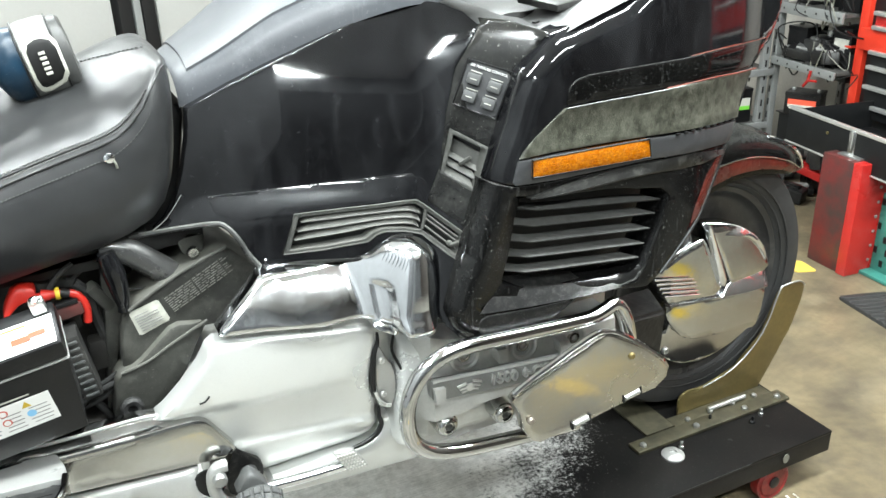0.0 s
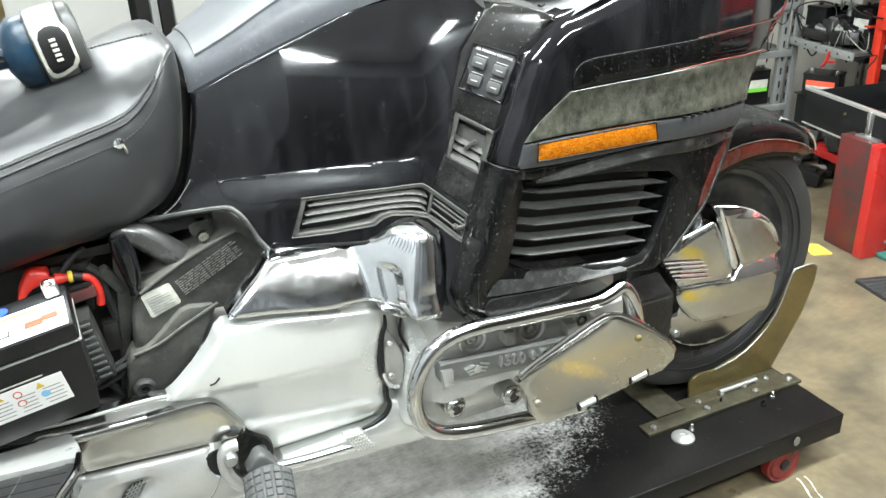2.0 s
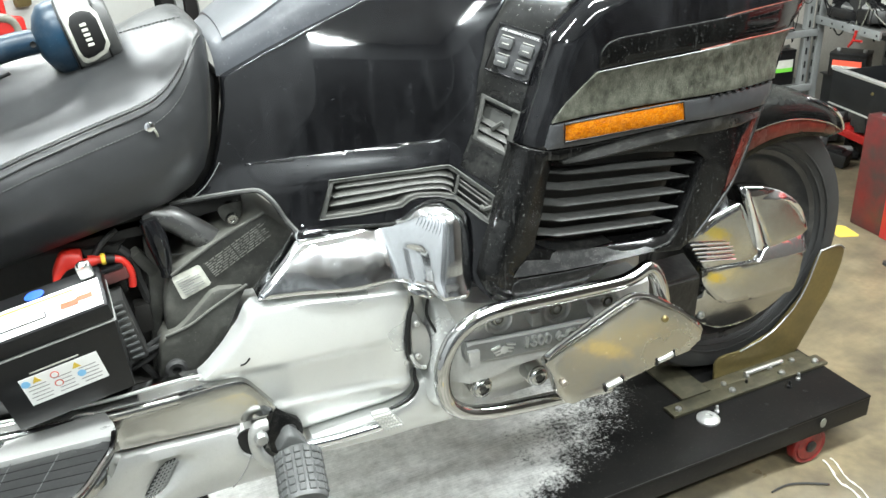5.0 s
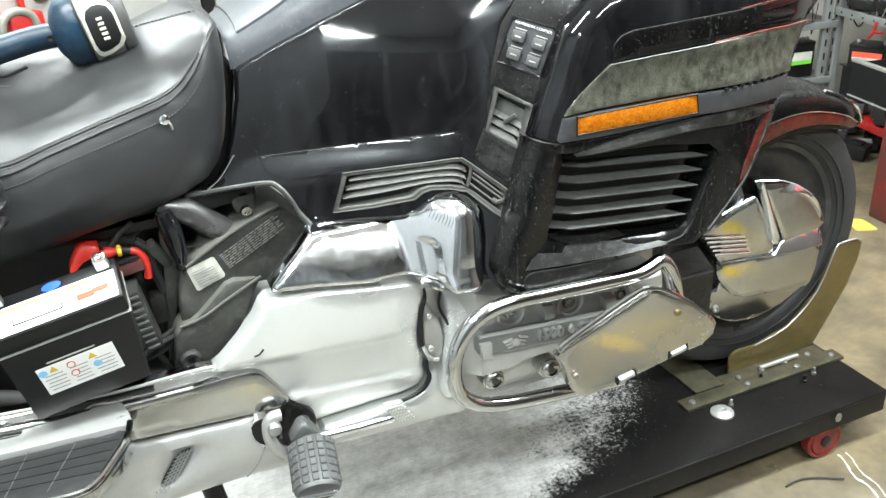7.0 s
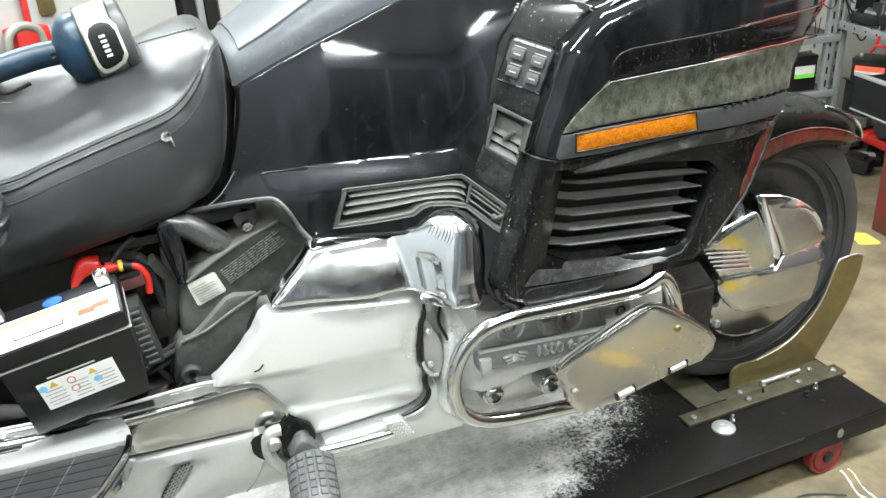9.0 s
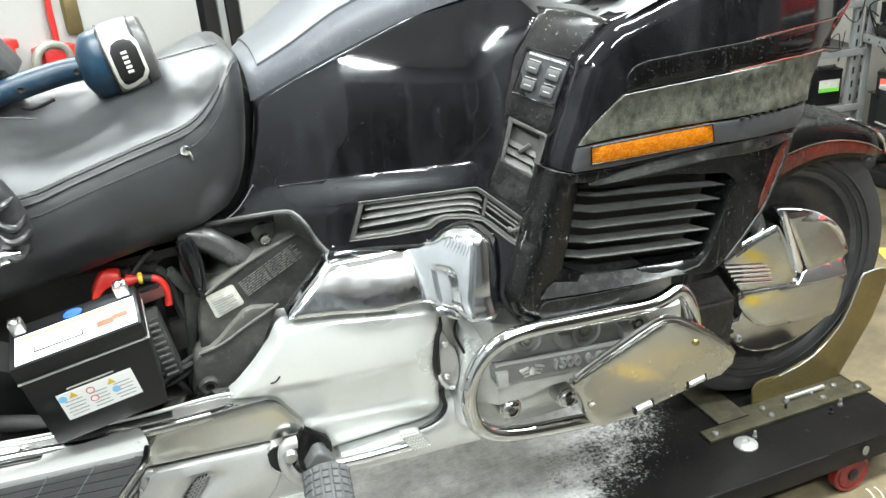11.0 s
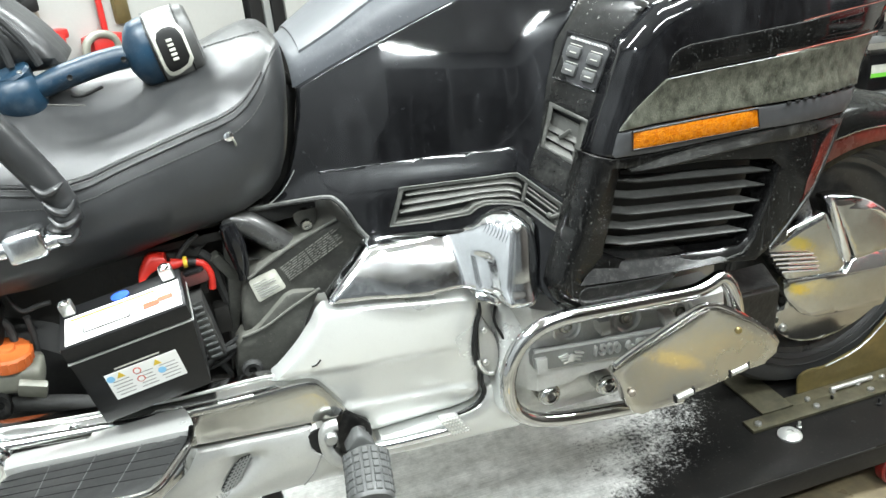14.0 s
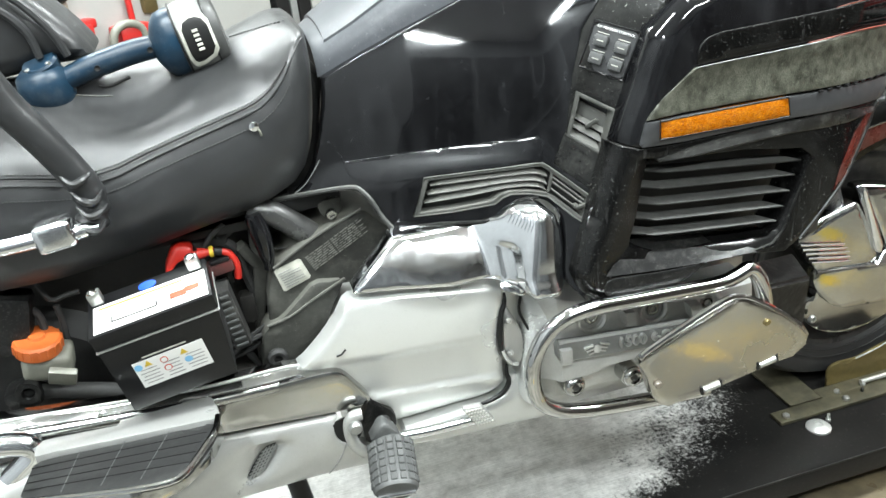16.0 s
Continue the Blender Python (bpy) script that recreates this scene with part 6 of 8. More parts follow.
for row, r in (([(-1.321, -0.160, 0.640), (-1.296, -0.160, 0.650), (-1.271, -0.160, 0.659), (-1.250, -0.160, 0.670)], 0.004), ([(-1.323, -0.165, 0.610), (-1.303, -0.165, 0.638), (-1.273, -0.165, 0.652), (-1.251, -0.165, 0.657)], 0.005), ([(-1.317, -0.150, 0.821), (-1.303, -0.150, 0.838), (-1.290, -0.150, 0.849), (-1.279, -0.150, 0.856)], 0.004), ([(-1.569, -0.140, 0.819), (-1.555, -0.140, 0.786), (-1.529, -0.140, 0.789), (-1.512, -0.140, 0.790)], 0.004), ([(-1.550, -0.140, 0.775), (-1.549, -0.140, 0.734), (-1.559, -0.140, 0.674), (-1.577, -0.140, 0.625)], 0.005), ([(-1.616, -0.150, 0.816), (-1.594, -0.150, 0.786), (-1.575, -0.150, 0.766), (-1.578, -0.150, 0.685)], 0.006), ([(-1.216, -0.150, 0.798), (-1.194, -0.150, 0.794), (-1.179, -0.150, 0.797)], 0.0015)):
    part("wire", tube(row, r, 8, 5), RUBBER, bike, "black wire")
part("junction_block", block((0.06, 0.05, 0.10), pose(*(-1.615, -0.150, 0.767), 0, 15, 0), 0.012), PLASTIC_DUSTY, bike)
part("junction_block", block((0.05, 0.05, 0.035), pose(*(-1.623, -0.180, 0.659), 0, -10, 0), 0.010), PLASTIC_DUSTY, bike)
part("hose", tube([(-1.606, -0.170, 0.653), (-1.559, -0.170, 0.639), (-1.504, -0.170, 0.622), (-1.449, -0.170, 0.595)], 0.013, 12, 4), RUBBER, bike, "black rubber hose")
part("hose_eye", turned([(0.022, 0), (0.022, 0.012), (0.012, 0.012), (0.011, 0)], axis_y(*(-1.611, -0.130, 0.765)), 20), PLASTIC_DUSTY, bike)
part("hose_eye", turned([(0.018, 0), (0.018, 0.012), (0.010, 0.012), (0.009, 0)], axis_y(*(-1.610, -0.200, 0.674)), 20), PLASTIC_DUSTY, bike)

plug = part("connector", block((0.040, 0.03, 0.020), Matrix.Translation((-1.297, -0.160, 0.792)) @ pose(0, 0, 0, 0, -8, 0), 0.004), RED_WORN, bike, "dull red fuse connector")
part("connector_top", block((0.030, 0.024, 0.006), Matrix.Translation(Vector((-1.297, -0.160, 0.792)) + Vector((0, -0.004, 0.013))) @ pose(0, 0, 0, 0, -8, 0), 0.002), BLACK, plug)
part("airbox_fold", tube([Vector(v) + Vector((0, -0.002, 0)) for v in [(-1.247, -0.186, 0.681), (-1.208, -0.186, 0.690), (-1.163, -0.186, 0.713), (-1.112, -0.186, 0.736)]], 0.0028, 8, 4), AIRBOX, airbox, "worn folded edge")
for row, r in (([(-1.301, -0.150, 0.649), (-1.286, -0.150, 0.619), (-1.271, -0.150, 0.588), (-1.272, -0.150, 0.561)], 0.006), ([(-1.315, -0.160, 0.624), (-1.290, -0.160, 0.629), (-1.263, -0.160, 0.643), (-1.250, -0.160, 0.669)], 0.004), ([(-1.303, -0.130, 0.849), (-1.288, -0.130, 0.828), (-1.271, -0.130, 0.837), (-1.261, -0.130, 0.849)], 0.007), ([(-1.283, -0.130, 0.817), (-1.268, -0.130, 0.795), (-1.263, -0.130, 0.756), (-1.255, -0.130, 0.714)], 0.008), ([(-1.310, -0.120, 0.829), (-1.292, -0.120, 0.843), (-1.269, -0.120, 0.845), (-1.252, -0.120, 0.833)], 0.005)):
    part("wire", tube(row, r, 8, 5), RUBBER, bike, "dusty black wire")

# reservoir with orange cap
cap_m = Matrix.Translation((-1.585, -0.170, 0.733)) @ pose(0, 0, 0, 8, 9, 0) @ Matrix.Scale(0.90, 4)
prof = [(0.037, -0.014), (0.0385, -0.010), (0.0385, 0.008), (0.035, 0.012), (0.014, 0.013), (0.012, 0.017), (0.004, 0.018)]
reservoir = part("reservoir", block((0.080, 0.06, 0.050), cap_m @ Matrix.Translation((0.012, 0, -0.038)), 0.014, segments=3), CLEAR_GREY, bike, "grey translucent fluid reservoir")
cap = part("cap", turned(prof, cap_m, 36), ORANGE, reservoir, "orange ribbed cap")
for k in range(18):
    part("cap_rib", block((0.004, 0.003, 0.018), cap_m @ pose(0, 0, 0, 0, 0, 20 * k) @ Matrix.Translation((0.0385, 0, -0.001)), 0.001), ORANGE, cap, smooth=False)
tab = Vector((-1.559, -0.200, 0.684))
part("reservoir_tab", block((0.04, 0.012, 0.035), Matrix.Translation(tab) @ pose(0, 0, 0, 30, 20, 0), 0.003), CLEAR_GREY, reservoir)

# passenger side: chrome strip, ledge, lower cover, foot board, peg
TOP_LEDGE = [(-1.690, 0.690), (-1.590, 0.679), (-1.478, 0.667), (-1.351, 0.659), (-1.233, 0.657), (-1.182, 0.651), (-1.160, 0.641), (-1.184, 0.640), (-1.361, 0.645), (-1.555, 0.660), (-1.690, 0.672)]
part("top_ledge", sheet(TOP_LEDGE, lambda x, z: -0.296 + 1.1 * max(0.0, z - ramp(x, (-1.69, 0.678), (-1.555, 0.665), (-1.361, 0.650), (-1.184, 0.645))), 0.02, 0.003, (), 0.009, 0), CHROME_WORN, bike, "bright metal ledge")
part("ledge_step", tube([(-1.690, -0.286, 0.688), (-1.590, -0.285, 0.678), (-1.478, -0.284, 0.667), (-1.351, -0.287, 0.659), (-1.233, -0.284, 0.658), (-1.182, -0.290, 0.651)], 0.0026, 8, 4), SILVER, bike, "raised rim of the ledge")
part("ledge_rail", tube([(-1.690, -0.300, 0.670), (-1.555, -0.302, 0.658), (-1.361, -0.305, 0.644), (-1.250, -0.306, 0.642)], 0.0085, 12, 4), CHROME_WORN, bike, "thin chrome rail")
STRIP_B = [(-1.352, 0.645), (-1.254, 0.646), (-1.185, 0.648), (-1.162, 0.646), (-1.149, 0.637), (-1.114, 0.579), (-1.126, 0.569), (-1.162, 0.569), (-1.267, 0.578), (-1.349, 0.584)]
part("chrome_strip", sheet(STRIP_B, -0.31, 0.03, 0.006, (), 0.015), CHROME_WORN, bike, "scuffed chrome side strip")
SKIRT = [(-1.356, 0.574), (-1.275, 0.570), (-1.170, 0.564), (-1.181, 0.543), (-1.178, 0.520), (-1.160, 0.505), (-1.128, 0.481), (-1.073, 0.433), (-1.149, 0.452), (-1.224, 0.455), (-1.342, 0.451), (-1.428, 0.460), (-1.497, 0.455), (-1.444, 0.501), (-1.400, 0.529)]
MESH = [(-1.332, 0.480), (-1.294, 0.529), (-1.267, 0.538), (-1.300, 0.490)]
skirt = part("lower_skirt", sheet(SKIRT, skirt_y, 0.03, 0.008, [MESH], 0.011), SILVER_DARKER, bike, "darker silver lower side cover with mesh vent")
part("mesh_back", sheet(MESH, lambda x, z: skirt_y(x, z) + 0.010, 0.003, 0.001, (), 0.03), TRIM, skirt)
m_a, m_b, m_c, m_d = (Vector((x, skirt_y(x, z) + 0.004, z)) for x, z in MESH)
for k in range(1, 9):
    part("mesh_wire", tube([m_a.lerp(m_b, k / 9), m_d.lerp(m_c, k / 9)], 0.0011, 5, 1), STEEL, skirt, smooth=False)
for k in range(1, 5):
    part("mesh_wire", tube([m_a.lerp(m_d, k / 5), m_b.lerp(m_c, k / 5)], 0.0011, 5, 1), STEEL, skirt, smooth=False)
part("skirt_crease", tube([Vector(p) + Vector((0, 0.0005, 0)) for p in [(-1.167, -0.315, 0.512), (-1.183, -0.313, 0.482), (-1.202, -0.306, 0.457)]], 0.0015, 6, 3), GREY_INK, skirt)
part("peg_socket", turned([(0.026, 0), (0.026, 0.004), (0.004, 0.004)], axis_y(*(-1.164, -0.305, 0.530)), 24), INK, skirt)

flat = Matrix(((1, 0, 0, 0), (0, 0, 1, 0), (0, -1, 0, 0), (0, 0, 0, 1)))


def flat_sheet(outline, height, thick, bev, step=0.02, cut=0.008):
    """A panel lying flat, its upper face at that height."""
    bm = sheet(outline, -height, thick, bev, (), step, 1, 0, cut)
    bmesh.ops.transform(bm, matrix=flat, verts=bm.verts)
    return bm


BOARD = [(-1.591, -0.313), (-1.483, -0.316), (-1.361, -0.312), (-1.342, -0.321), (-1.340, -0.355), (-1.356, -0.403), (-1.398, -0.451), (-1.446, -0.465), (-1.576, -0.438)]
board = part("foot_board", flat_sheet(BOARD, 0.64, 0.022, 0.006), CHROME_WORN, bike, "metal passenger foot board with rubber pad")
PAD = [(-1.590, -0.350), (-1.467, -0.360), (-1.402, -0.363), (-1.350, -0.364), (-1.345, -0.374), (-1.350, -0.395), (-1.368, -0.427), (-1.386, -0.456), (-1.404, -0.466), (-1.431, -0.467), (-1.508, -0.450), (-1.600, -0.425)]
pad = part("board_pad", flat_sheet(PAD, 0.648, 0.010, 0.003), RUBBER_PAD, board, "dark worn rubber pad with grooves")
p_a, p_b, p_c, p_d = (Vector(v) for v in [(-1.590, -0.352, 0.648), (-1.350, -0.366, 0.648), (-1.390, -0.462, 0.648), (-1.596, -0.428, 0.648)])
for k in range(1, 5):
    f = k / 5
    part("pad_rib", tube([p_a.lerp(p_d, f), p_b.lerp(p_c, f)], 0.0012, 5, 1), INK, pad, smooth=False)
for k in range(1, 4):
    f = k / 4
    part("pad_rib", tube([p_a.lerp(p_b, f), p_d.lerp(p_c, f * 0.97)], 0.0008, 5, 1), TRIM, pad, smooth=False)
BRACKET = [(-1.590, -0.312), (-1.479, -0.322), (-1.477, -0.296), (-1.349, -0.305), (-1.340, -0.340), (-1.338, -0.366), (-1.467, -0.357), (-1.590, -0.347)]
part("board_bracket", flat_sheet(BRACKET, 0.654, 0.012, 0.002, 0.02, 0.003), SILVER_DARKER, board, "brushed steel board bracket")
part("bracket_lip", tube([(-1.341, -0.362, 0.654), (-1.347, -0.394, 0.652), (-1.366, -0.428, 0.650), (-1.388, -0.462, 0.648), (-1.412, -0.473, 0.647), (-1.470, -0.465, 0.647), (-1.590, -0.436, 0.647)], 0.0045, 8, 4), CHROME_WORN, board, "bright rim round the pad")

peg_a, peg_b = Vector((-1.104, -0.354, 0.520)), Vector((-1.115, -0.427, 0.500))
way = (peg_b - peg_a).normalized()
across = way.cross(Vector((0, 0, 1))).normalized()
peg_m = Matrix((across, way, across.cross(way))).transposed().to_4x4()
peg_m.translation = (peg_a + peg_b) / 2
length = (peg_b - peg_a).length
rings = []
for v, grow in ((-0.62, 0.55), (-0.60, 0.86), (-0.54, 0.97), (0.0, 1.0), (0.54, 1.0), (0.60, 0.9), (0.62, 0.6)):
    rings.append([peg_m @ Vector((0.0345 * grow * math.cos(a), v * length, 0.0225 * grow * math.sin(a) - 0.004)) for a in (2 * math.pi * k / 28 for k in range(28))])
peg = part("foot_peg", loft(rings), PEG_RUBBER, bike, "grey rubber rider foot peg with square tread")
for i in range(7):
    turn = radians(-72 + 24 * i)
    for j in range(6):
        spot = peg_m @ Matrix.Translation((0.0345 * math.sin(turn), length * (-0.44 + 0.176 * j), 0.0225 * math.cos(turn) - 0.004)) @ pose(0, 0, 0, 0, math.degrees(math.atan2(math.sin(turn) * 0.0225, math.cos(turn) * 0.0345)), 0)
        part("tread_block", block((0.0105, length / 6.5, 0.0045), spot, 0.0012, segments=1), PEG_RUBBER, peg, smooth=False)
part("peg_end", tube([peg_m @ Vector((-0.028, length * 0.63, -0.008)), peg_m @ Vector((0.028, length * 0.63, -0.008))], 0.0035, 8, 1), CHROME, peg)
part("peg_arm", tube([peg_a + Vector((0, 0.05, 0.01)), peg_a + Vector((0, 0.0, 0.0))], 0.013, 14, 2), RIM, peg)
part("peg_neck", sheet([(-1.133, 0.529), (-1.126, 0.540), (-1.110, 0.561), (-1.097, 0.548), (-1.084, 0.528), (-1.084, 0.515)], -0.352, 0.02, 0.005, (), 0.01), PEG_RUBBER, peg)
knuckle = part("peg_bracket", tube([(-1.137, -0.33, 0.572), (-1.151, -0.33, 0.571), (-1.159, -0.33, 0.558), (-1.159, -0.33, 0.533), (-1.152, -0.33, 0.512), (-1.141, -0.33, 0.497)], 0.0095, 14, 5), CAST, bike, "cast aluminium peg bracket")
part("bracket_boss", turned([(0.0105, 0), (0.0105, 0.008), (0.008, 0.011), (0.004, 0.011)], axis_y(*(-1.151, -0.338, 0.558)), 20), STEEL, knuckle)
part("bracket_plate", sheet([(-1.117, 0.572), (-1.080, 0.536), (-1.079, 0.508), (-1.095, 0.490), (-1.134, 0.485), (-1.137, 0.531)], -0.30, 0.02, 0.004, (), 0.02), PLASTIC_DUSTY, bike)
bolt("bracket_bolt", (-1.094, -0.302, 0.517), bike, 0.008)
part("exhaust_pipe", tube([(-1.681, -0.310, 0.662), (-1.637, -0.310, 0.660), (-1.603, -0.310, 0.650), (-1.599, -0.310, 0.633), (-1.621, -0.310, 0.614), (-1.651, -0.310, 0.591), (-1.686, -0.310, 0.551)], 0.018, 16, 6), CHROME, bike, "chrome pipe by the foot board")
part("silencer", tube([(-1.722, -0.300, 0.587), (-1.663, -0.300, 0.582), (-1.617, -0.300, 0.582), (-1.611, -0.300, 0.548)], 0.035, 16, 4), SILVER, bike)
part("centre_stand", tube([(-1.27, -0.16, 0.47), (-1.25, -0.18, 0.30), (-1.23, -0.20, 0.15)], 0.018, 10, 3), BLACK, bike, "black centre stand leg")
part("rear_tail", block((0.5, 0.34, 0.3), (-1.98, 0, 0.72), 0.05), PLASTIC, bike)
part("rear_tyre", turned([(0.2, -0.07), (0.27, -0.08), (0.305, -0.05), (0.31, 0), (0.305, 0.05), (0.27, 0.08), (0.2, 0.07)], axis_y(-1.69, 0, DECK_Z + 0.31), 48), RUBBER, bike, "black rear tyre")

# ---- battery leaning in the bay ----
front = [Vector(v) for v in [(-1.468, -0.360, 0.791), (-1.304, -0.360, 0.817), (-1.311, -0.360, 0.710), (-1.472, -0.360, 0.686)]]
along = (front[1] - front[0]).normalized()
down = (front[3] - front[0])
down = (down - along * down.dot(along)).normalized()
inward = down.cross(along).normalized()
if inward.y < 0:
    inward = -inward
wide, tall, deep = (front[1] - front[0]).length, 0.5 * ((front[3] - front[0]).length + (front[2] - front[1]).length), 0.088
bm_ = Matrix((along, inward, along.cross(inward))).transposed().to_4x4()
if (bm_.to_3x3() @ Vector((0, 0, 1))).z < 0:
    bm_ = Matrix((along, inward, -along.cross(inward))).transposed().to_4x4()
bm_.translation = (front[0] + front[1]) / 2 + inward * deep / 2
bm_ = bm_ @ Matrix.Translation((0, -deep / 2, 0)) @ pose(0, 0, 0, 11, 0, 0) @ Matrix.Translation((0, deep / 2, 0))
battery = thing("battery", Matrix.Translation(bm_ @ Vector((0, 0, -tall))), "black motorcycle battery with white top label, leaning in its bay", "battery")
tall *= 1.10
body = block((wide, deep, tall), (0, 0, -tall / 2), 0.004)
for v in body.verts:
    draft = 1 - 0.09 * min(1.0, -v.co.z / tall)
    v.co.x = (v.co.x + wide / 2) * draft - wide / 2
bmesh.ops.transform(body, matrix=bm_, verts=body.verts)
part("case", body, CASE, battery)
part("lid", block((wide * 1.015, deep * 1.02, 0.026), bm_ @ Matrix.Translation((0, 0, 0.016)), 0.005), CASE, battery, "black lid")
part("lid_seam", block((wide * 1.018, deep * 1.025, 0.0018), bm_ @ Matrix.Translation((0, 0, 0.001)), 0.001), GREY_INK, battery)
for side in (-1, 1):
    post = part("terminal", block((0.018, 0.015, 0.020), bm_ @ Matrix.Translation((side * wide * 0.41, deep * 0.30, 0.040)), 0.003), STEEL, battery, "steel terminal")
    part("terminal_screw", turned([(0.007, 0), (0.007, 0.003), (0.004, 0.005)], bm_ @ Matrix.Translation((side * wide * 0.41, deep * 0.26, 0.051)), 12), CHROME_WORN, post)
top_label = part("top_label", block((wide * 0.93, deep * 0.66, 0.001), bm_ @ Matrix.Translation((0.002, -deep * 0.14, 0.0297)), 0.0003), WHITE, battery, "white top label with orange mark")
up_m = bm_ @ Matrix.Translation((0, 0, 0.0312))


def mark(parent, m, x, y, w, h, mat, name="print_mark", thick=0.0005):
    return part(name, block((w, h, thick), m @ Matrix.Translation((x, y, 0)), 0), mat, parent, smooth=False)


mark(top_label, up_m, -0.01, 0.008, wide * 0.7, 0.003, YELLOW_INK)
mark(top_label, up_m, 0.040, -0.019, 0.022, 0.012, ORANGE_INK)
mark(top_label, up_m, 0.059, -0.015, 0.020, 0.010, ORANGE_INK)
mark(top_label, up_m, -0.02, -0.022, 0.062, 0.012, INK)
mark(top_label, up_m @ Matrix.Translation((0, 0, 0.0004)), -0.02, -0.022, 0.058, 0.0085, WHITE)
mark(top_label, up_m @ Matrix.Translation((0, 0, 0.0008)), -0.02, -0.022, 0.048, 0.004, GREY_INK)
part("blue_badge", turned([(0.0125, 0), (0.0125, 0.0012), (0.008, 0.0014)], bm_ @ Matrix.Translation((0.0, deep * 0.30, 0.0297)) @ Matrix.Diagonal((1, 0.75, 1, 1)), 24), BLUE_INK, battery)
face_m = bm_ @ Matrix(((1, 0, 0, 0), (0, 0, -1, -deep / 2 - 0.0006), (0, 1, 0, -tall * 0.50), (0, 0, 0, 1)))
front_label = part("warning_label", block((wide * 0.59, tall * 0.40, 0.0008), face_m @ Matrix.Translation((-0.004, 0, 0)), 0), WHITE, battery, "white warning label with pictograms")
ink_m = face_m @ Matrix.Translation((-0.004, 0, 0.0007))
lw, lh = wide * 0.59, tall * 0.40
for k in range(5):
    for j, wv in enumerate((0.30, 0.26, 0.30)):
        mark(front_label, ink_m, (-0.32 + 0.32 * j) * lw, (0.16 - 0.13 * k) * lh, lw * wv * (0.9 if (k + j) % 2 else 0.75), 0.0011, GREY_INK)
for x, y, mat in ((-0.30, 0.33, YELLOW_INK), (0.20, 0.30, YELLOW_INK)):
    part("warning_triangle", turned([(0.0065, 0), (0.0065, 0.0004), (0.0005, 0.0004)], ink_m @ pose(x * lw, y * lh, 0, 0, 0, 90), 3), mat, front_label, smooth=False)
for x, y, mat in ((-0.44, 0.30, LIGHT_BLUE), (0.22, -0.02, LIGHT_BLUE), (-0.08, 0.28, ORANGE_INK), (-0.08, -0.05, ORANGE_INK)):
    part("pictogram", turned([(0.0055, 0), (0.0055, 0.0003), (0.0005, 0.0004)], ink_m @ Matrix.Translation((x * lw, y * lh, 0)), 18), mat, front_label)
for y in (0.28, -0.05):
    part("pictogram_field", turned([(0.0040, 0.0004), (0.0040, 0.0008), (0.0005, 0.0008)], ink_m @ Matrix.Translation((-0.08 * lw, y * lh, 0)), 16), WHITE, front_label)
mark(front_label, ink_m, -0.02 * lw, 0.62 * lh, lw * 0.62, 0.002, GREY_LABEL)
BOOT = [(-1.359, 0.841), (-1.345, 0.841), (-1.334, 0.836), (-1.332, 0.827), (-1.335, 0.819), (-1.355, 0.817), (-1.366, 0.808), (-1.374, 0.800), (-1.379, 0.802), (-1.378, 0.811), (-1.370, 0.825)]
boot = part("cable_boot", sheet(BOOT, lambda x, z: -0.178 + 0.25 * max(0.0, z - 0.80), 0.022, 0.005, (), 0.006, 1), RED, battery, "red rubber terminal boot, folded back")
part("boot_sleeve", tube([(-1.327, -0.165, 0.821), (-1.315, -0.165, 0.82)], 0.0085, 14, 3, taper=lambda f: 1.1 - 0.25 * f), RED, boot)
cable = [(-1.337, -0.165, 0.821), (-1.324, -0.165, 0.82), (-1.307, -0.165, 0.82), (-1.289, -0.165, 0.816), (-1.279, -0.165, 0.808), (-1.273, -0.165, 0.79), (-1.275, -0.165, 0.767)]
part("red_cable", tube(cable, 0.0060, 12, 6), RED, battery, "red battery cable")
part("cable_tie", turned([(0.0085, -0.003), (0.0092, 0), (0.0085, 0.003)], Matrix.Translation((-1.306, -0.165, 0.82)) @ pose(0, 0, 0, 0, 90, 0), 14), YELLOW_INK, battery)
part("cable_tape", tube([(-1.303, -0.165, 0.82), (-1.291, -0.165, 0.816)], 0.0068, 12, 2), INK, battery, "black tape on the cable")

# ---- cordless tool on the seat ----
head_c = Vector((-1.484, -0.060, 1.087))
tip_c = Vector((-1.272, -0.060, 1.126))
axis = (tip_c - head_c).normalized()
tool = thing("cordless_drill", head_c - Vector((0, 0, 0.04)), "dark blue cordless drill with grey end, lying on the seat", "power tool")
part("handle", tube([head_c + axis * 0.02, head_c + axis * 0.07 + Vector((0, 0, 0.006)), head_c + axis * 0.14 + Vector((0, 0, 0.007)), tip_c - axis * 0.02], 0.0190, 18, 5, taper=lambda f: 0.82 + 0.15 * math.sin(math.pi * f) + 0.35 * max(0, f - 0.75)), BLUE_TOOL, tool, "dark blue grip")
gear = part("gear_head", turned([(0.004, -0.037), (0.026, -0.036), (0.036, -0.026), (0.038, -0.004), (0.037, 0.014), (0.032, 0.026), (0.02, 0.034), (0.004, 0.036)], Matrix.Translation(head_c) @ pose(0, 0, 0, 18, -14, 0), 30), BLUE_TOOL, tool, "rounded dark blue gear head")
collar = head_c + Vector((0.002, 0.0, 0.030))
part("head_ring", turned([(0.026, -0.008), (0.027, 0.006), (0.024, 0.010), (0.01, 0.011)], Matrix.Translation(collar) @ pose(0, 0, 0, 18, -14, 0), 26), BLUE_TOOL, tool, "grimy dark head cover")
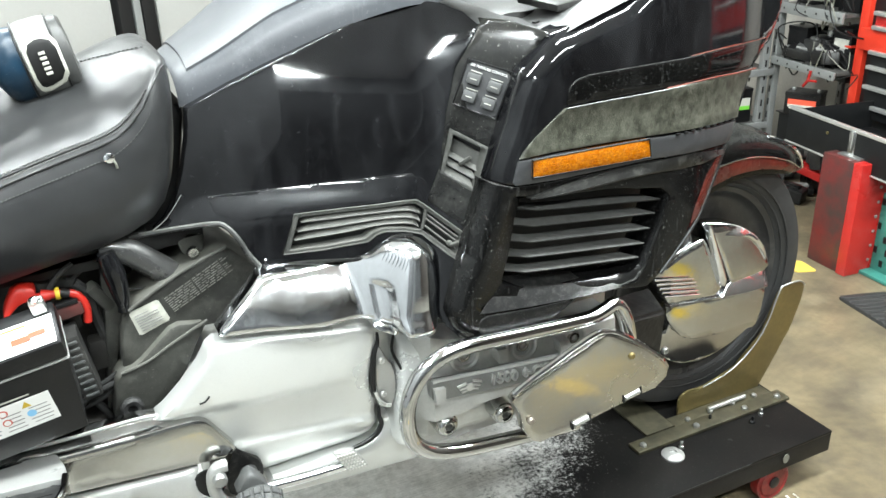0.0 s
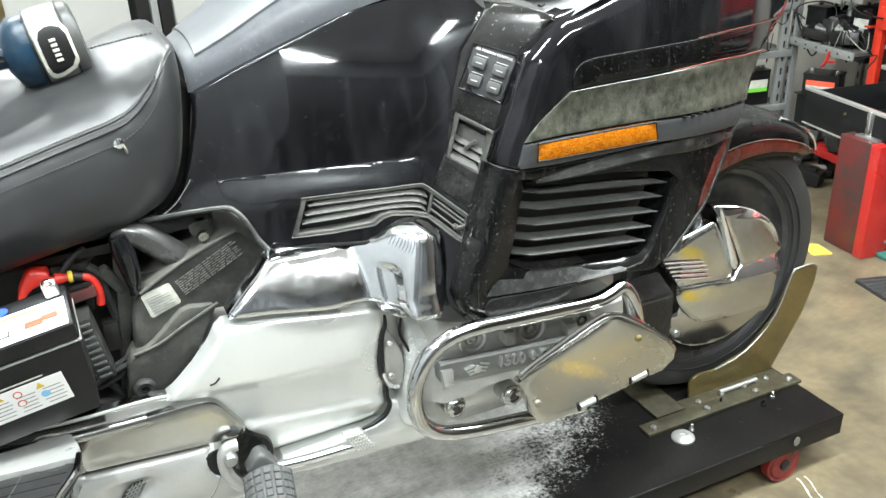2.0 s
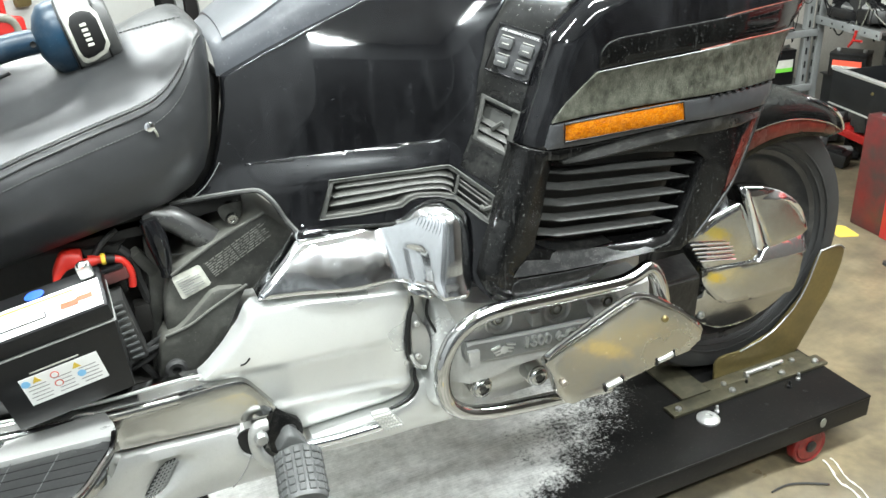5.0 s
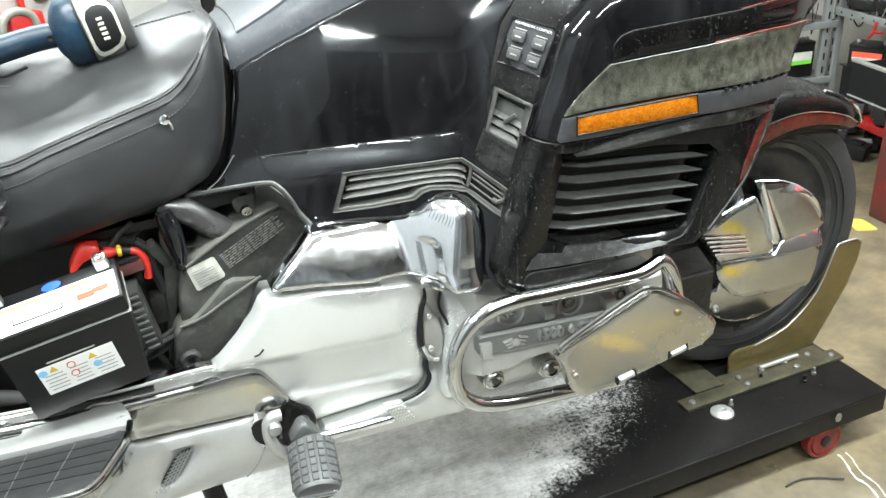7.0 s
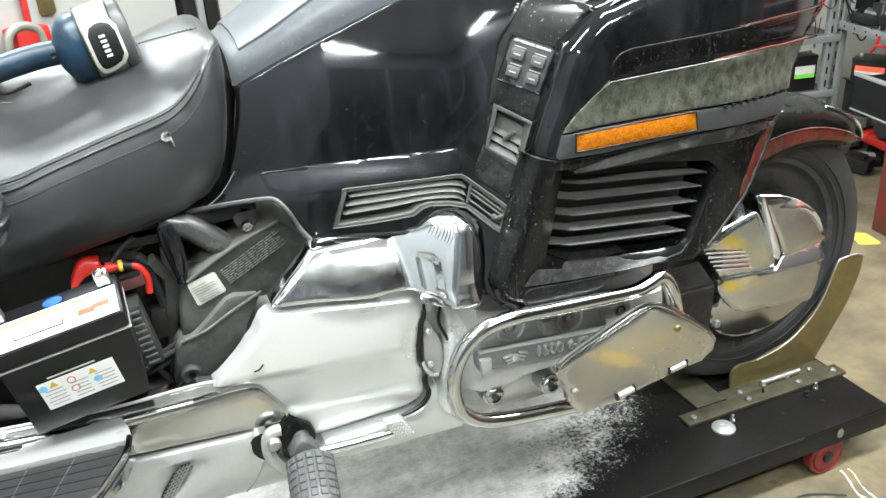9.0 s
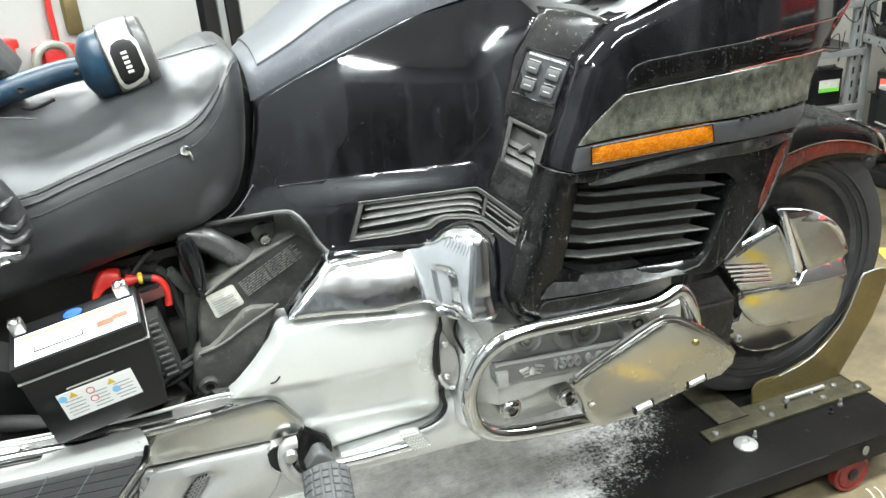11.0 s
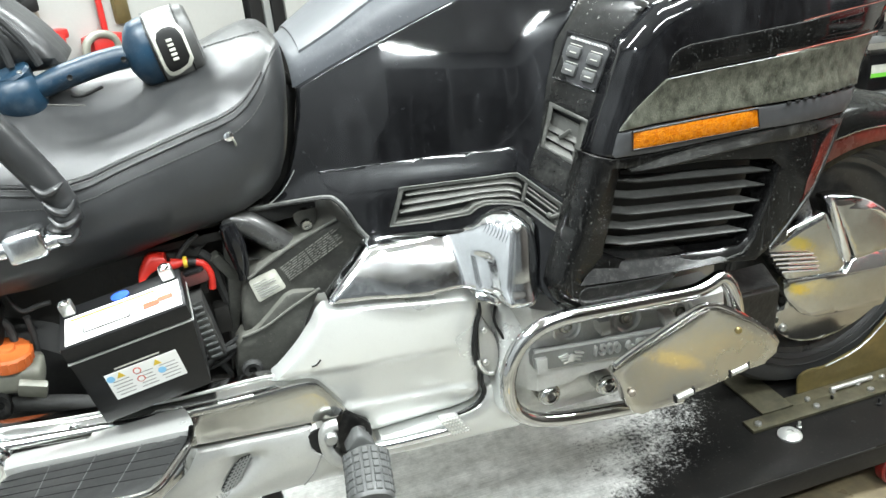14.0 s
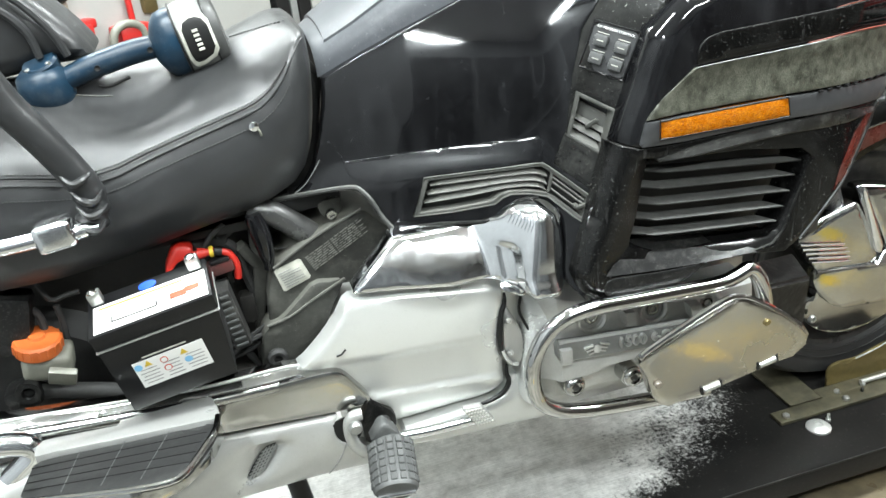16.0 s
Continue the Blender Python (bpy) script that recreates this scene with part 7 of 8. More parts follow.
for a in (40, 130, 220, 310):
    part("head_screw", turned([(0.004, 0), (0.004, 0.005), (0.002, 0.006)], Matrix.Translation(collar) @ pose(0, 0, 0, 18, -14, 0) @ pose(0.022 * math.cos(radians(a)), 0.022 * math.sin(radians(a)), 0.006), 10), STEEL, tool)
side_v = Vector((0, -1, 0))
side_v = (side_v - axis * side_v.dot(axis)).normalized()
end_m = Matrix((side_v.cross(axis), side_v, axis)).transposed().to_4x4()
end_m.translation = tip_c - axis * 0.045
squash = Matrix.Diagonal((1.12, 0.86, 1, 1))
part("battery_collar", turned([(0.018, -0.006), (0.034, 0.002), (0.044, 0.012), (0.047, 0.026), (0.0465, 0.036), (0.03, 0.037)], end_m @ squash, 36), BLUE_TOOL, tool)
part("battery_end", turned([(0.040, 0.034), (0.0475, 0.036), (0.0495, 0.046), (0.0500, 0.070), (0.0485, 0.082), (0.03, 0.083)], end_m @ squash, 36), GREY_TOOL, tool, "scuffed light grey battery end")
part("battery_foot", turned([(0.040, 0.080), (0.0480, 0.082), (0.0470, 0.094), (0.042, 0.099), (0.02, 0.101)], end_m @ squash, 36), TOOL_DARK, tool)
for h in (0.0365, 0.082):
    part("battery_rim", turned([(0.046, h - 0.002), (0.0505, h - 0.001), (0.0505, h + 0.001), (0.046, h + 0.002)], end_m @ squash, 36), INK, tool)
HEXA = [(-0.036, -0.012), (-0.026, 0.019), (0.026, 0.019), (0.036, 0.0), (0.028, -0.021), (-0.028, -0.021)]
for name, grow, lift, mat in (("badge_border", 1.15, 0.0452, PAPER), ("badge", 0.94, 0.0464, INK)):
    bm = sheet([(x * grow, z * grow) for x, z in HEXA], lambda x, z: 6.0 * x * x, 0.004, 0.0008, (), 0.006)
    bmesh.ops.transform(bm, matrix=end_m @ Matrix.Translation((0, 0.0, 0.064)) @ Matrix(((1, 0, 0, 0), (0, -1, 0, lift), (0, 0, 1, 0), (0, 0, 0, 1))), verts=bm.verts)
    badge = part(name, bm, mat, tool, "black badge with a pale mark" if name == "badge" else "pale worn badge border")
for k in range(5):
    x = -0.014 + 0.007 * k
    part("badge_mark", block((0.0040, 0.0015, 0.0085), end_m @ Matrix.Translation((x, 0.0470 - 6.0 * x * x, 0.062)), 0.0004), PAPER, badge)
for k in (0.05, 0.13):
    part("grip_screw", turned([(0.0042, 0), (0.0042, 0.003), (0.002, 0.002)], Matrix.Translation(head_c + axis * (k + 0.03) + Vector((0, -0.0175, 0.005))) @ pose(0, 0, 0, 90, 0, 0), 12), INK, tool)
clip = [(-1.412, -0.060, 1.078), (-1.397, -0.060, 1.074), (-1.366, -0.060, 1.083)]
strip = thing("cable_clip", Vector(clip[0]), "small black clip lying on the seat", "clip")
part("clip_body", tube(clip, 0.0028, 8, 3), INK, strip)



# ---- room ----
U, N = Vector((0.517, -0.856, 0)), Vector((-0.856, -0.517, 0))
corner = Vector((1.0, 3.1, 0))
U_EAST, N_EAST, corner_east = Vector((-0.191, -0.982, 0)), Vector((-0.982, 0.191, 0)), Vector((2.73, 4.145, 0))
far_b = corner + N * 5.5
end_east, end_west = corner_east + U_EAST * 9.2, far_b + U * 6.5


def slab(low, high):
    """A flat plate under or over the whole room, from wall to wall."""
    corners = (far_b, corner_east, end_east, end_west)
    return loft([[Vector((p.x, p.y, low)) for p in corners], [Vector((p.x, p.y, high)) for p in corners]])


ground = part("floor", slab(-0.1, 0.0), FLOOR, smooth=False)
tagged(ground, "worn tan concrete workshop floor with stains", "floor", kind="structure")


def wall(name, a, b, mat, label, height=2.8, thick=0.12):
    a, b = Vector((*a, 0)), Vector((*b, 0))
    mid, way = (a + b) / 2, b - a
    ob = part(name, block((way.length, thick, height), Matrix.Translation(mid + Vector((0, 0, height / 2))) @ pose(0, 0, 0, 0, 0, math.degrees(math.atan2(way.y, way.x))), 0), mat)
    return tagged(ob, label, "wall", kind="structure")


wall("wall_north", far_b.xy, corner_east.xy, WALL, "off-white painted workshop wall")
bend = corner_east + U_EAST * 4.75
wall("wall_east", corner_east.xy, bend.xy, WALL_TAN, "stained beige workshop wall behind the shelves")
# unseen stretch of wall, made dark for the fairing's reflections
wall("wall_east_rear", bend.xy, end_east.xy, WALL_BROWN, "unseen dark brown wall past the tool chests, added for reflections")
# walls behind the camera, unseen, toned for what paint and chrome mirror
wall("wall_south", end_east.xy, end_west.xy, WALL_DARK, "dark grey workshop wall")
wall("wall_west", far_b.xy, end_west.xy, WALL_WEST, "light grey workshop wall")
# unseen dark panels added on the west wall, for the side cover to mirror
west_turn = math.degrees(math.atan2(U.y, U.x))
dark_backing = thing("dark_panel_set", far_b + U * 3.75, "unseen dark panels with grey posts, added for reflections", "door", kind="structure")
for k in range(4):
    p = far_b + U * (3.05 + 0.48 * k) - N * 0.075
    part("gate_panel", block((0.45, 0.03, 2.25), pose(p.x, p.y, 1.13, 0, 0, west_turn), 0.004), WALL_DARK, dark_backing)
    p = far_b + U * (3.29 + 0.48 * k) - N * 0.080
    part("gate_post", block((0.03, 0.05, 2.25), pose(p.x, p.y, 1.13, 0, 0, west_turn), 0.004), WALL_WEST, dark_backing)
top = part("ceiling", slab(2.81, 2.91), CEILING, smooth=False)
tagged(top, "plain white workshop ceiling", "ceiling", kind="structure")
for spot in TUBES:
    fixture = thing("ceiling_light", spot[:3], "white ceiling fixture with a lit fluorescent tube", "lamp", "ceiling lights")
    part("housing", block((1.25, 0.16, 0.05), pose(spot[0], spot[1], spot[2] + 0.03, 0, 0, spot[3]), 0.01), WALL, fixture)
    part("diffuser", block((1.2, 0.13, 0.01), pose(spot[0], spot[1], spot[2], 0, 0, spot[3]), 0.003), TUBE_GLOW, fixture)

# ---- lift ----
def deck_material():
    """Black deck coat rubbed down to bright bare steel towards the rear, with a ragged, speckled border."""
    m = material("worn_deck", (0.005, 0.005, 0.005), 0.40, 0.0, (0.010, 0.009, 0.008), scale=9, mix=0.5, bump=0.12, dust=0.03, dust_scale=7, specks=0.2, spec=0.13, dust_colour=(0.18, 0.17, 0.15))
    nodes, links = m.node_tree.nodes, m.node_tree.links
    coat = nodes["Principled BSDF"]
    bare = nodes.new("ShaderNodeBsdfPrincipled")
    bare.inputs["Base Color"].default_value = (0.52, 0.52, 0.505, 1)
    bare.inputs["Metallic"].default_value = 0.35
    place = nodes.new("ShaderNodeTexCoord")
    split = nodes.new("ShaderNodeSeparateXYZ")
    links.new(place.outputs["Object"], split.inputs[0])

    def tex(size, detail, rough=0.6):
        n = nodes.new("ShaderNodeTexNoise")
        n.inputs["Scale"].default_value, n.inputs["Detail"].default_value, n.inputs["Roughness"].default_value = size, detail, rough
        links.new(place.outputs["Object"], n.inputs["Vector"])
        return n.outputs["Fac"]

    def maths(op, a, b):
        n = nodes.new("ShaderNodeMath")
        n.operation = op
        for k, v in enumerate((a, b)):
            if hasattr(v, "links"):
                links.new(v, n.inputs[k])
            else:
                n.inputs[k].default_value = v
        return n.outputs[0]

    # worn region: towards the rear of the deck, and away from its outer edge
    lean = maths("MULTIPLY", split.outputs["Y"], -0.75)
    along = maths("MULTIPLY", maths("ADD", maths("ADD", split.outputs["X"], lean), 0.335), -2.6)
    rough_edge = maths("MULTIPLY", maths("SUBTRACT", tex(7, 10, 0.72), 0.5), 1.6)
    speck = maths("MULTIPLY", maths("SUBTRACT", tex(120, 8, 0.8), 0.5), 2.2)
    outer = maths("MULTIPLY", maths("MINIMUM", maths("ADD", split.outputs["Y"], 0.21), 0.0), 7.0)
    total = maths("ADD", maths("ADD", maths("ADD", along, rough_edge), speck), outer)
    ramp_node = nodes.new("ShaderNodeMapRange")
    ramp_node.inputs[1].default_value, ramp_node.inputs[2].default_value = -0.10, 0.34
    links.new(total, ramp_node.inputs[0])
    scratch = nodes.new("ShaderNodeMapRange")
    scratch.inputs[3].default_value, scratch.inputs[4].default_value = 0.24, 0.5
    links.new(tex(30, 5), scratch.inputs[0])
    links.new(scratch.outputs[0], bare.inputs["Roughness"])
    tone = nodes.new("ShaderNodeMix")
    tone.data_type = "RGBA"
    tone.inputs[6].default_value, tone.inputs[7].default_value = (0.40, 0.40, 0.39, 1), (0.74, 0.74, 0.72, 1)
    grade = nodes.new("ShaderNodeMapRange")
    grade.inputs[1].default_value, grade.inputs[2].default_value = 0.35, 0.65
    links.new(tex(22, 10, 0.8), grade.inputs[0])
    long = nodes.new("ShaderNodeMapping")
    long.inputs["Scale"].default_value, long.inputs["Rotation"].default_value = (1, 14, 1), (0, 0, 0.5)
    links.new(place.outputs["Object"], long.inputs[0])
    lines = nodes.new("ShaderNodeTexNoise")
    lines.inputs["Scale"].default_value, lines.inputs["Detail"].default_value = 22, 6
    links.new(long.outputs[0], lines.inputs["Vector"])
    worn = maths("ADD", grade.outputs[0], maths("MULTIPLY", maths("SUBTRACT", lines.outputs["Fac"], 0.5), 1.1))
    links.new(worn, tone.inputs[0])
    links.new(tone.outputs[2], bare.inputs["Base Color"])
    join = nodes.new("ShaderNodeMixShader")
    links.new(ramp_node.outputs[0], join.inputs[0])
    links.new(coat.outputs[0], join.inputs[1])
    links.new(bare.outputs[0], join.inputs[2])
    links.new(join.outputs[0], nodes["Material Output"].inputs["Surface"])
    return m


DECK_WORN = deck_material()
FRONT, HALF = 0.223, 0.303
lift = thing("motorcycle_lift", (-0.9, 0, 0), "low black steel motorcycle lift with a worn deck", "lift")
deck = part("deck", block((2.4, 2 * HALF, 0.008), (FRONT - 1.2, 0, DECK_Z - 0.004), 0.003), DECK_WORN, lift, "deck worn to bare steel under the engine")
for side in (-1, 1):
    part("side_skirt", block((2.4, 0.006, 0.05), (FRONT - 1.2, side * (HALF - 0.004), DECK_Z - 0.031), 0.002), DECK, lift, "black skirt with scraped rim")
    part("skirt_rim", tube([(FRONT - 2.4, side * HALF, DECK_Z - 0.002), (FRONT - 0.25, side * HALF, DECK_Z - 0.002)], 0.0011, 5, 1), RIM, lift)
part("end_skirt", block((0.006, 2 * HALF - 0.012, 0.045), (FRONT - 0.004, 0, DECK_Z - 0.030), 0.002), DECK, lift)
part("frame_beam", block((2.0, 0.05, 0.05), (FRONT - 1.25, -0.2, 0.06), 0.004), BLACK, lift)
part("frame_beam", block((2.0, 0.05, 0.05), (FRONT - 1.25, 0.2, 0.06), 0.004), BLACK, lift)
hole = (0.076, -0.304, 0.117)
part("skirt_hole", turned([(0.011, 0), (0.011, 0.0015), (0.002, 0.0015)], axis_y(hole[0], -0.3065, hole[2]) @ Matrix.Diagonal((0.8, 1.1, 1, 1)), 16), CLEAR_GREY, lift)
for place in ((0.062, -0.282), (0.062, 0.282), (-1.9, -0.282), (-1.9, 0.282)):
    caster = part("caster_wheel", turned([(0.012, -0.014), (0.036, -0.013), (0.038, -0.009), (0.044, -0.014), (0.048, -0.010), (0.048, 0.010), (0.044, 0.014), (0.038, 0.009), (0.036, 0.013), (0.012, 0.014)], axis_y(place[0], place[1], 0.048), 36), CASTER_RED, lift, "red caster wheel")
    part("caster_hub", turned([(0.014, -0.018), (0.014, 0.018), (0.006, 0.020)], axis_y(place[0], place[1], 0.048), 18), BLACK, caster)
    part("caster_fork", block((0.05, 0.045, 0.02), (place[0] - 0.005, place[1] * 0.96, 0.106), 0.004), BLACK, lift)

# wheel chock bolted on the deck
chock = thing("wheel_chock", (0.0, 0, DECK_Z), "yellow zinc plated wheel chock bolted to the lift deck", "wheel chock")
CHEEK = [(-0.051, 0.132), (-0.054, 0.191), (-0.034, 0.204), (0.020, 0.201), (0.115, 0.228), (0.195, 0.303), (0.233, 0.407), (0.249, 0.418), (0.296, 0.419), (0.316, 0.405), (0.312, 0.364), (0.288, 0.291), (0.205, 0.147), (0.186, 0.123)]
for side, y in (("right", -0.09), ("left", 0.086)):
    part("cheek_plate", sheet(CHEEK, y, 0.005, 0.0015, (), 0.02), BRASS, chock, "curved yellow zinc cheek plate")
    part("cheek_rim", tube([(x, y + 0.001, z) for x, z in CHEEK[3:10]], 0.0022, 6, 3), STEEL, chock)
rail_a, rail_b = -0.228, 0.232
for side in (-1, 1):
    rail = part("base_rail", block((rail_b - rail_a, 0.040, 0.008), ((rail_a + rail_b) / 2, side * 0.146, DECK_Z + 0.005), 0.0015), ZINC_DIRTY, chock, "dirty zinc base rail")
    part("base_flange", block((0.30, 0.035, 0.006), (0.06, side * 0.108, DECK_Z + 0.004), 0.001), ZINC_DIRTY, chock)
    for x in (-0.205, -0.05, 0.10, 0.205):
        part("rail_bolt", turned([(0.008, 0), (0.008, 0.005), (0.005, 0.008)], (x, side * 0.15, DECK_Z + 0.009), 6), STEEL, rail, smooth=False)
    for x in (-0.05, 0.02, 0.09, 0.16):
        part("rail_bolt", turned([(0.007, 0), (0.007, 0.005), (0.004, 0.008)], (x, side * 0.12, DECK_Z + 0.008), 6), STEEL, rail, smooth=False)
    part("hinge_rod", tube([(0.015, side * 0.118, DECK_Z + 0.016), (0.13, side * 0.118, DECK_Z + 0.016)], 0.0055, 12, 1), CAST, chock, "steel hinge rod")
part("cross_plate", block((0.08, 0.24, 0.006), (-0.13, 0, DECK_Z + 0.004), 0.001), ZINC_DIRTY, chock)
puck_xy = (-0.161, -0.200)
puck = thing("floor_puck", (*puck_xy, DECK_Z), "round aluminium tie-down puck on the deck", "tie-down")
part("puck_disc", turned([(0.026, 0), (0.026, 0.004), (0.018, 0.011), (0.008, 0.012), (0.007, 0.008)], (*puck_xy, DECK_Z), 28), HEAD_CAST, puck)
bolts_xy = [(0.084, -0.192), (0.106, -0.220), (-0.008, -0.218), (0.001, -0.140), (-0.127, -0.188), (0.125, -0.178)]
for k, (x, y) in enumerate(bolts_xy):
    if k in (1, 2):
        spot_ob = thing("deck_hole", (x, y, DECK_Z), "small dark bolt hole in the lift deck", "bolt hole", "deck holes")
        part("hole_disc", turned([(0.005, 0), (0.005, 0.0008), (0.001, 0.0008)], (x, y, DECK_Z), 12), INK, spot_ob)
    else:
        spot_ob = thing("deck_bolt", (x, y, DECK_Z), "loose hex bolt on the lift deck", "bolt", "deck bolts")
        part("bolt_head", turned([(0.006, 0), (0.006, 0.006), (0.004, 0.007)], (x, y, DECK_Z), 6), STEEL if k > 3 else BLACK, spot_ob, smooth=False)
        part("bolt_shank", turned([(0.0035, 0), (0.0035, 0.012), (0.002, 0.013)], (x, y, DECK_Z + 0.006), 10), STEEL if k > 3 else BLACK, spot_ob)

# ---- floor marks, mat ----
def floor_patch(name, outline, mat, label, category, thick=0.004, kind=""):
    ob = part(name, flat_sheet(outline, thick, thick * 0.9, 0.001, 0.05), mat)
    return tagged(ob, label, category, kind=kind)


YELLOW_PAINT = material("yellow_floor_paint", (0.56, 0.38, 0.05), 0.5, 0, (0.5, 0.4, 0.1), scale=12, mix=0.6)
YELLOW_WORN = material("worn_yellow_paint", (0.50, 0.34, 0.04), 0.5, 0, (0.19, 0.155, 0.09), scale=7, fine=40, mix=1.0, bump=0.1)
WHITE_PAINT = material("white_floor_paint", (0.52, 0.51, 0.46), 0.5, 0, (0.5, 0.48, 0.42), scale=40, mix=0.7)
MARK = [(1.094, 0.634), (1.143, 0.605), (1.123, 0.514), (1.050, 0.545)]
floor_patch("floor_mark", MARK, YELLOW_PAINT, "yellow painted mark on the concrete floor", "floor marking", kind="structure")
for a, b in ((-1.14, -0.93), (-0.22, 0.12), (0.45, 0.86)):
    dash_line = [(a, -1.17 + 0.09 * a), (b, -1.17 + 0.09 * b), (b + 0.02, -1.26 + 0.09 * b), (a + 0.03, -1.25 + 0.09 * a)]
    floor_patch("floor_line", dash_line, YELLOW_WORN, "worn yellow dash painted on the floor", "floor marking", 0.003, "structure")
for row, w in (([(0.097, -0.305), (0.081, -0.361), (0.074, -0.399), (0.072, -0.448)], 0.006), ([(0.117, -0.308), (0.107, -0.353), (0.095, -0.404), (0.087, -0.456)], 0.004)):
    pts = [Vector((x, y, 0)) for x, y in row]
    pts = [p + Vector((0.004 * math.sin(7 * k), 0, 0)) for k, p in enumerate(spline(pts, 5))]
    loop = [(p.x - w * (0.3 + 0.25 * math.sin(5 * k)), p.y) for k, p in enumerate(pts)] + [(p.x + w * (0.4 + 0.3 * math.sin(3 * p.y * 100)), p.y) for p in reversed(pts)]
    floor_patch("paint_streak", loop, WHITE_PAINT, "white paint streak spilled on the floor", "floor marking", 0.003, "structure")
wire = thing("floor_wire", (0.0, -0.35, 0), "thin black wire lying on the floor", "wire")
part("wire_run", tube([(x, y, 0.004) for x, y in [(-0.083, -0.336), (-0.041, -0.333), (-0.003, -0.345), (0.046, -0.374)]], 0.0025, 6, 5), RUBBER, wire)
mat_xy = [(1.012, 0.331), (1.179, 0.274), (1.153, 0.104), (0.906, -0.076), (0.972, 0.112)]
floor_mat = floor_patch("rubber_mat", mat_xy, RUBBER, "black rubber floor mat with ridges", "floor mat", 0.012)
m_a, m_b, m_d = (Vector((x, y, 0.012)) for x, y in (mat_xy[0], mat_xy[1], mat_xy[4]))
for k in range(1, 9):
    part("mat_ridge", tube([m_a.lerp(m_d, k / 9), m_a.lerp(m_d, k / 9) + (m_b - m_a) * (0.9 + k * 0.03)], 0.004, 6, 1), RUBBER, floor_mat, smooth=False)

# ---- jack stand and green stand ----
jack = thing("bench_jack", (1.22, 0.53, 0), "scuffed red steel jack column with a chrome ram", "jack")
j_a, j_b = Vector((1.187, 0.621, 0)), Vector((1.174, 0.474, 0))
face = (j_b - j_a).normalized()
side = Vector((-face.y, face.x, 0))
if side.x < 0:
    side = -side
j_m = Matrix((face, side, Vector((0, 0, 1)))).transposed().to_4x4()
jack_h = 0.415
j_m.translation = (j_a + j_b) / 2 + side * 0.065
part("column", block((0.147, 0.13, jack_h), j_m @ Matrix.Translation((0, 0, jack_h / 2)), 0.006), RED_WORN, jack, "red column with greasy black wear")
part("side_flange", block((0.040, 0.15, jack_h), j_m @ Matrix.Translation((0.090, 0.006, jack_h / 2)), 0.003), RED_PAINT, jack, "bright red flange")
for k in range(7):
    part("rivet", turned([(0.006, 0), (0.006, 0.003), (0.003, 0.005)], j_m @ pose(0.1105, 0.03, 0.05 + 0.055 * k, 0, 90, 0), 8), STEEL, jack, smooth=False)
part("top_plate", block((0.10, 0.05, 0.006), j_m @ Matrix.Translation((0.02, -0.02, jack_h + 0.003)), 0.001), STEEL, jack)
part("ram", turned([(0.018, 0), (0.018, 0.085), (0.015, 0.09)], j_m @ Matrix.Translation((-0.0, -0.01, jack_h)), 20), CHROME_WORN, jack, "chrome ram")
green = thing("perforated_stand", (1.42, 0.42, 0), "green perforated steel stand", "stand")
g_m = j_m @ Matrix.Translation((0.135, 0.10, 0))
post = part("post", block((0.10, 0.10, 0.30), g_m @ Matrix.Translation((0, 0, 0.15)), 0.004), GREEN, green)
part("base", block((0.2, 0.2, 0.012), g_m @ Matrix.Translation((0, 0, 0.008)), 0.002), GREEN, green)
for k in range(6):
    for j in (-0.024, 0.024):
        part("hole", block((0.014, 0.002, 0.024), g_m @ Matrix.Translation((j + (0.008 if k % 2 else -0.008), -0.0508, 0.045 + 0.045 * k)), 0.0008), INK, post, smooth=False)
        part("hole", block((0.002, 0.014, 0.024), g_m @ Matrix.Translation((-0.0508, j, 0.045 + 0.045 * k)), 0.0008), INK, post, smooth=False)

# ---- tool chest and shelves along the east wall ----
TURN_E = math.degrees(math.atan2(U_EAST.y, U_EAST.x))


def east(k, d, z):
    """A place by its run along the east wall, its distance from it and its height; boxes there face the room."""
    p = corner_east + U_EAST * k + N_EAST * d
    return pose(p.x, p.y, z, 0, 0, TURN_E)


k0 = 3.068
left = 3.325
chest = thing("tool_chest", east(k0 + 0.5, 0.22, 0), "red tool chest with dark drawers, one pulled open", "tool chest")
z_band = 0.109
part("base", block((1.2, 0.34, max(0.05, z_band - 0.015)), east(k0 + 0.6, 0.20, (z_band - 0.015) / 2 + 0.004), 0.004), BLACK, chest)
part("red_band", block((1.2, 0.42, 0.035), east(k0 + 0.6, 0.23, z_band), 0.004), RED_PAINT, chest, "red enamel tray")
z_top = 0.443
upper_h = 0.85
part("cabinet_back", block((0.9, 0.36, upper_h), east(left + 0.47, 0.20, z_top + upper_h / 2 - 0.02), 0.004), DARK_DRAWER, chest)
part("lower_cabinet", block((0.9, 0.36, z_top - z_band - 0.05), east(left + 0.47, 0.20, (z_top + z_band) / 2), 0.004), DARK_DRAWER, chest)
part("side_post", block((0.045, 0.385, upper_h), east(left + 0.015, 0.21, z_top + upper_h / 2 - 0.02), 0.005), BRIGHT_RED, chest, "orange-red side post")
z_head = 0.718
part("header", block((0.9, 0.395, 0.085), east(left + 0.47, 0.218, z_head), 0.005), BRIGHT_RED, chest)
for z, h in zip([v[1] for v in [(3.399, 0.676), (3.403, 0.618), (3.399, 0.541), (3.401, 0.466)]], (0.06, 0.08, 0.09, 0.04)):
    drawer = part("drawer", block((0.82, 0.03, h), east(left + 0.50, 0.395, z - h / 2 - 0.008), 0.004), DARK_DRAWER, chest, "dark drawer")
    part("handle", block((0.82, 0.022, 0.016), east(left + 0.50, 0.416, z), 0.004), BRIGHT_ALLOY, drawer, "bright full-width handle")
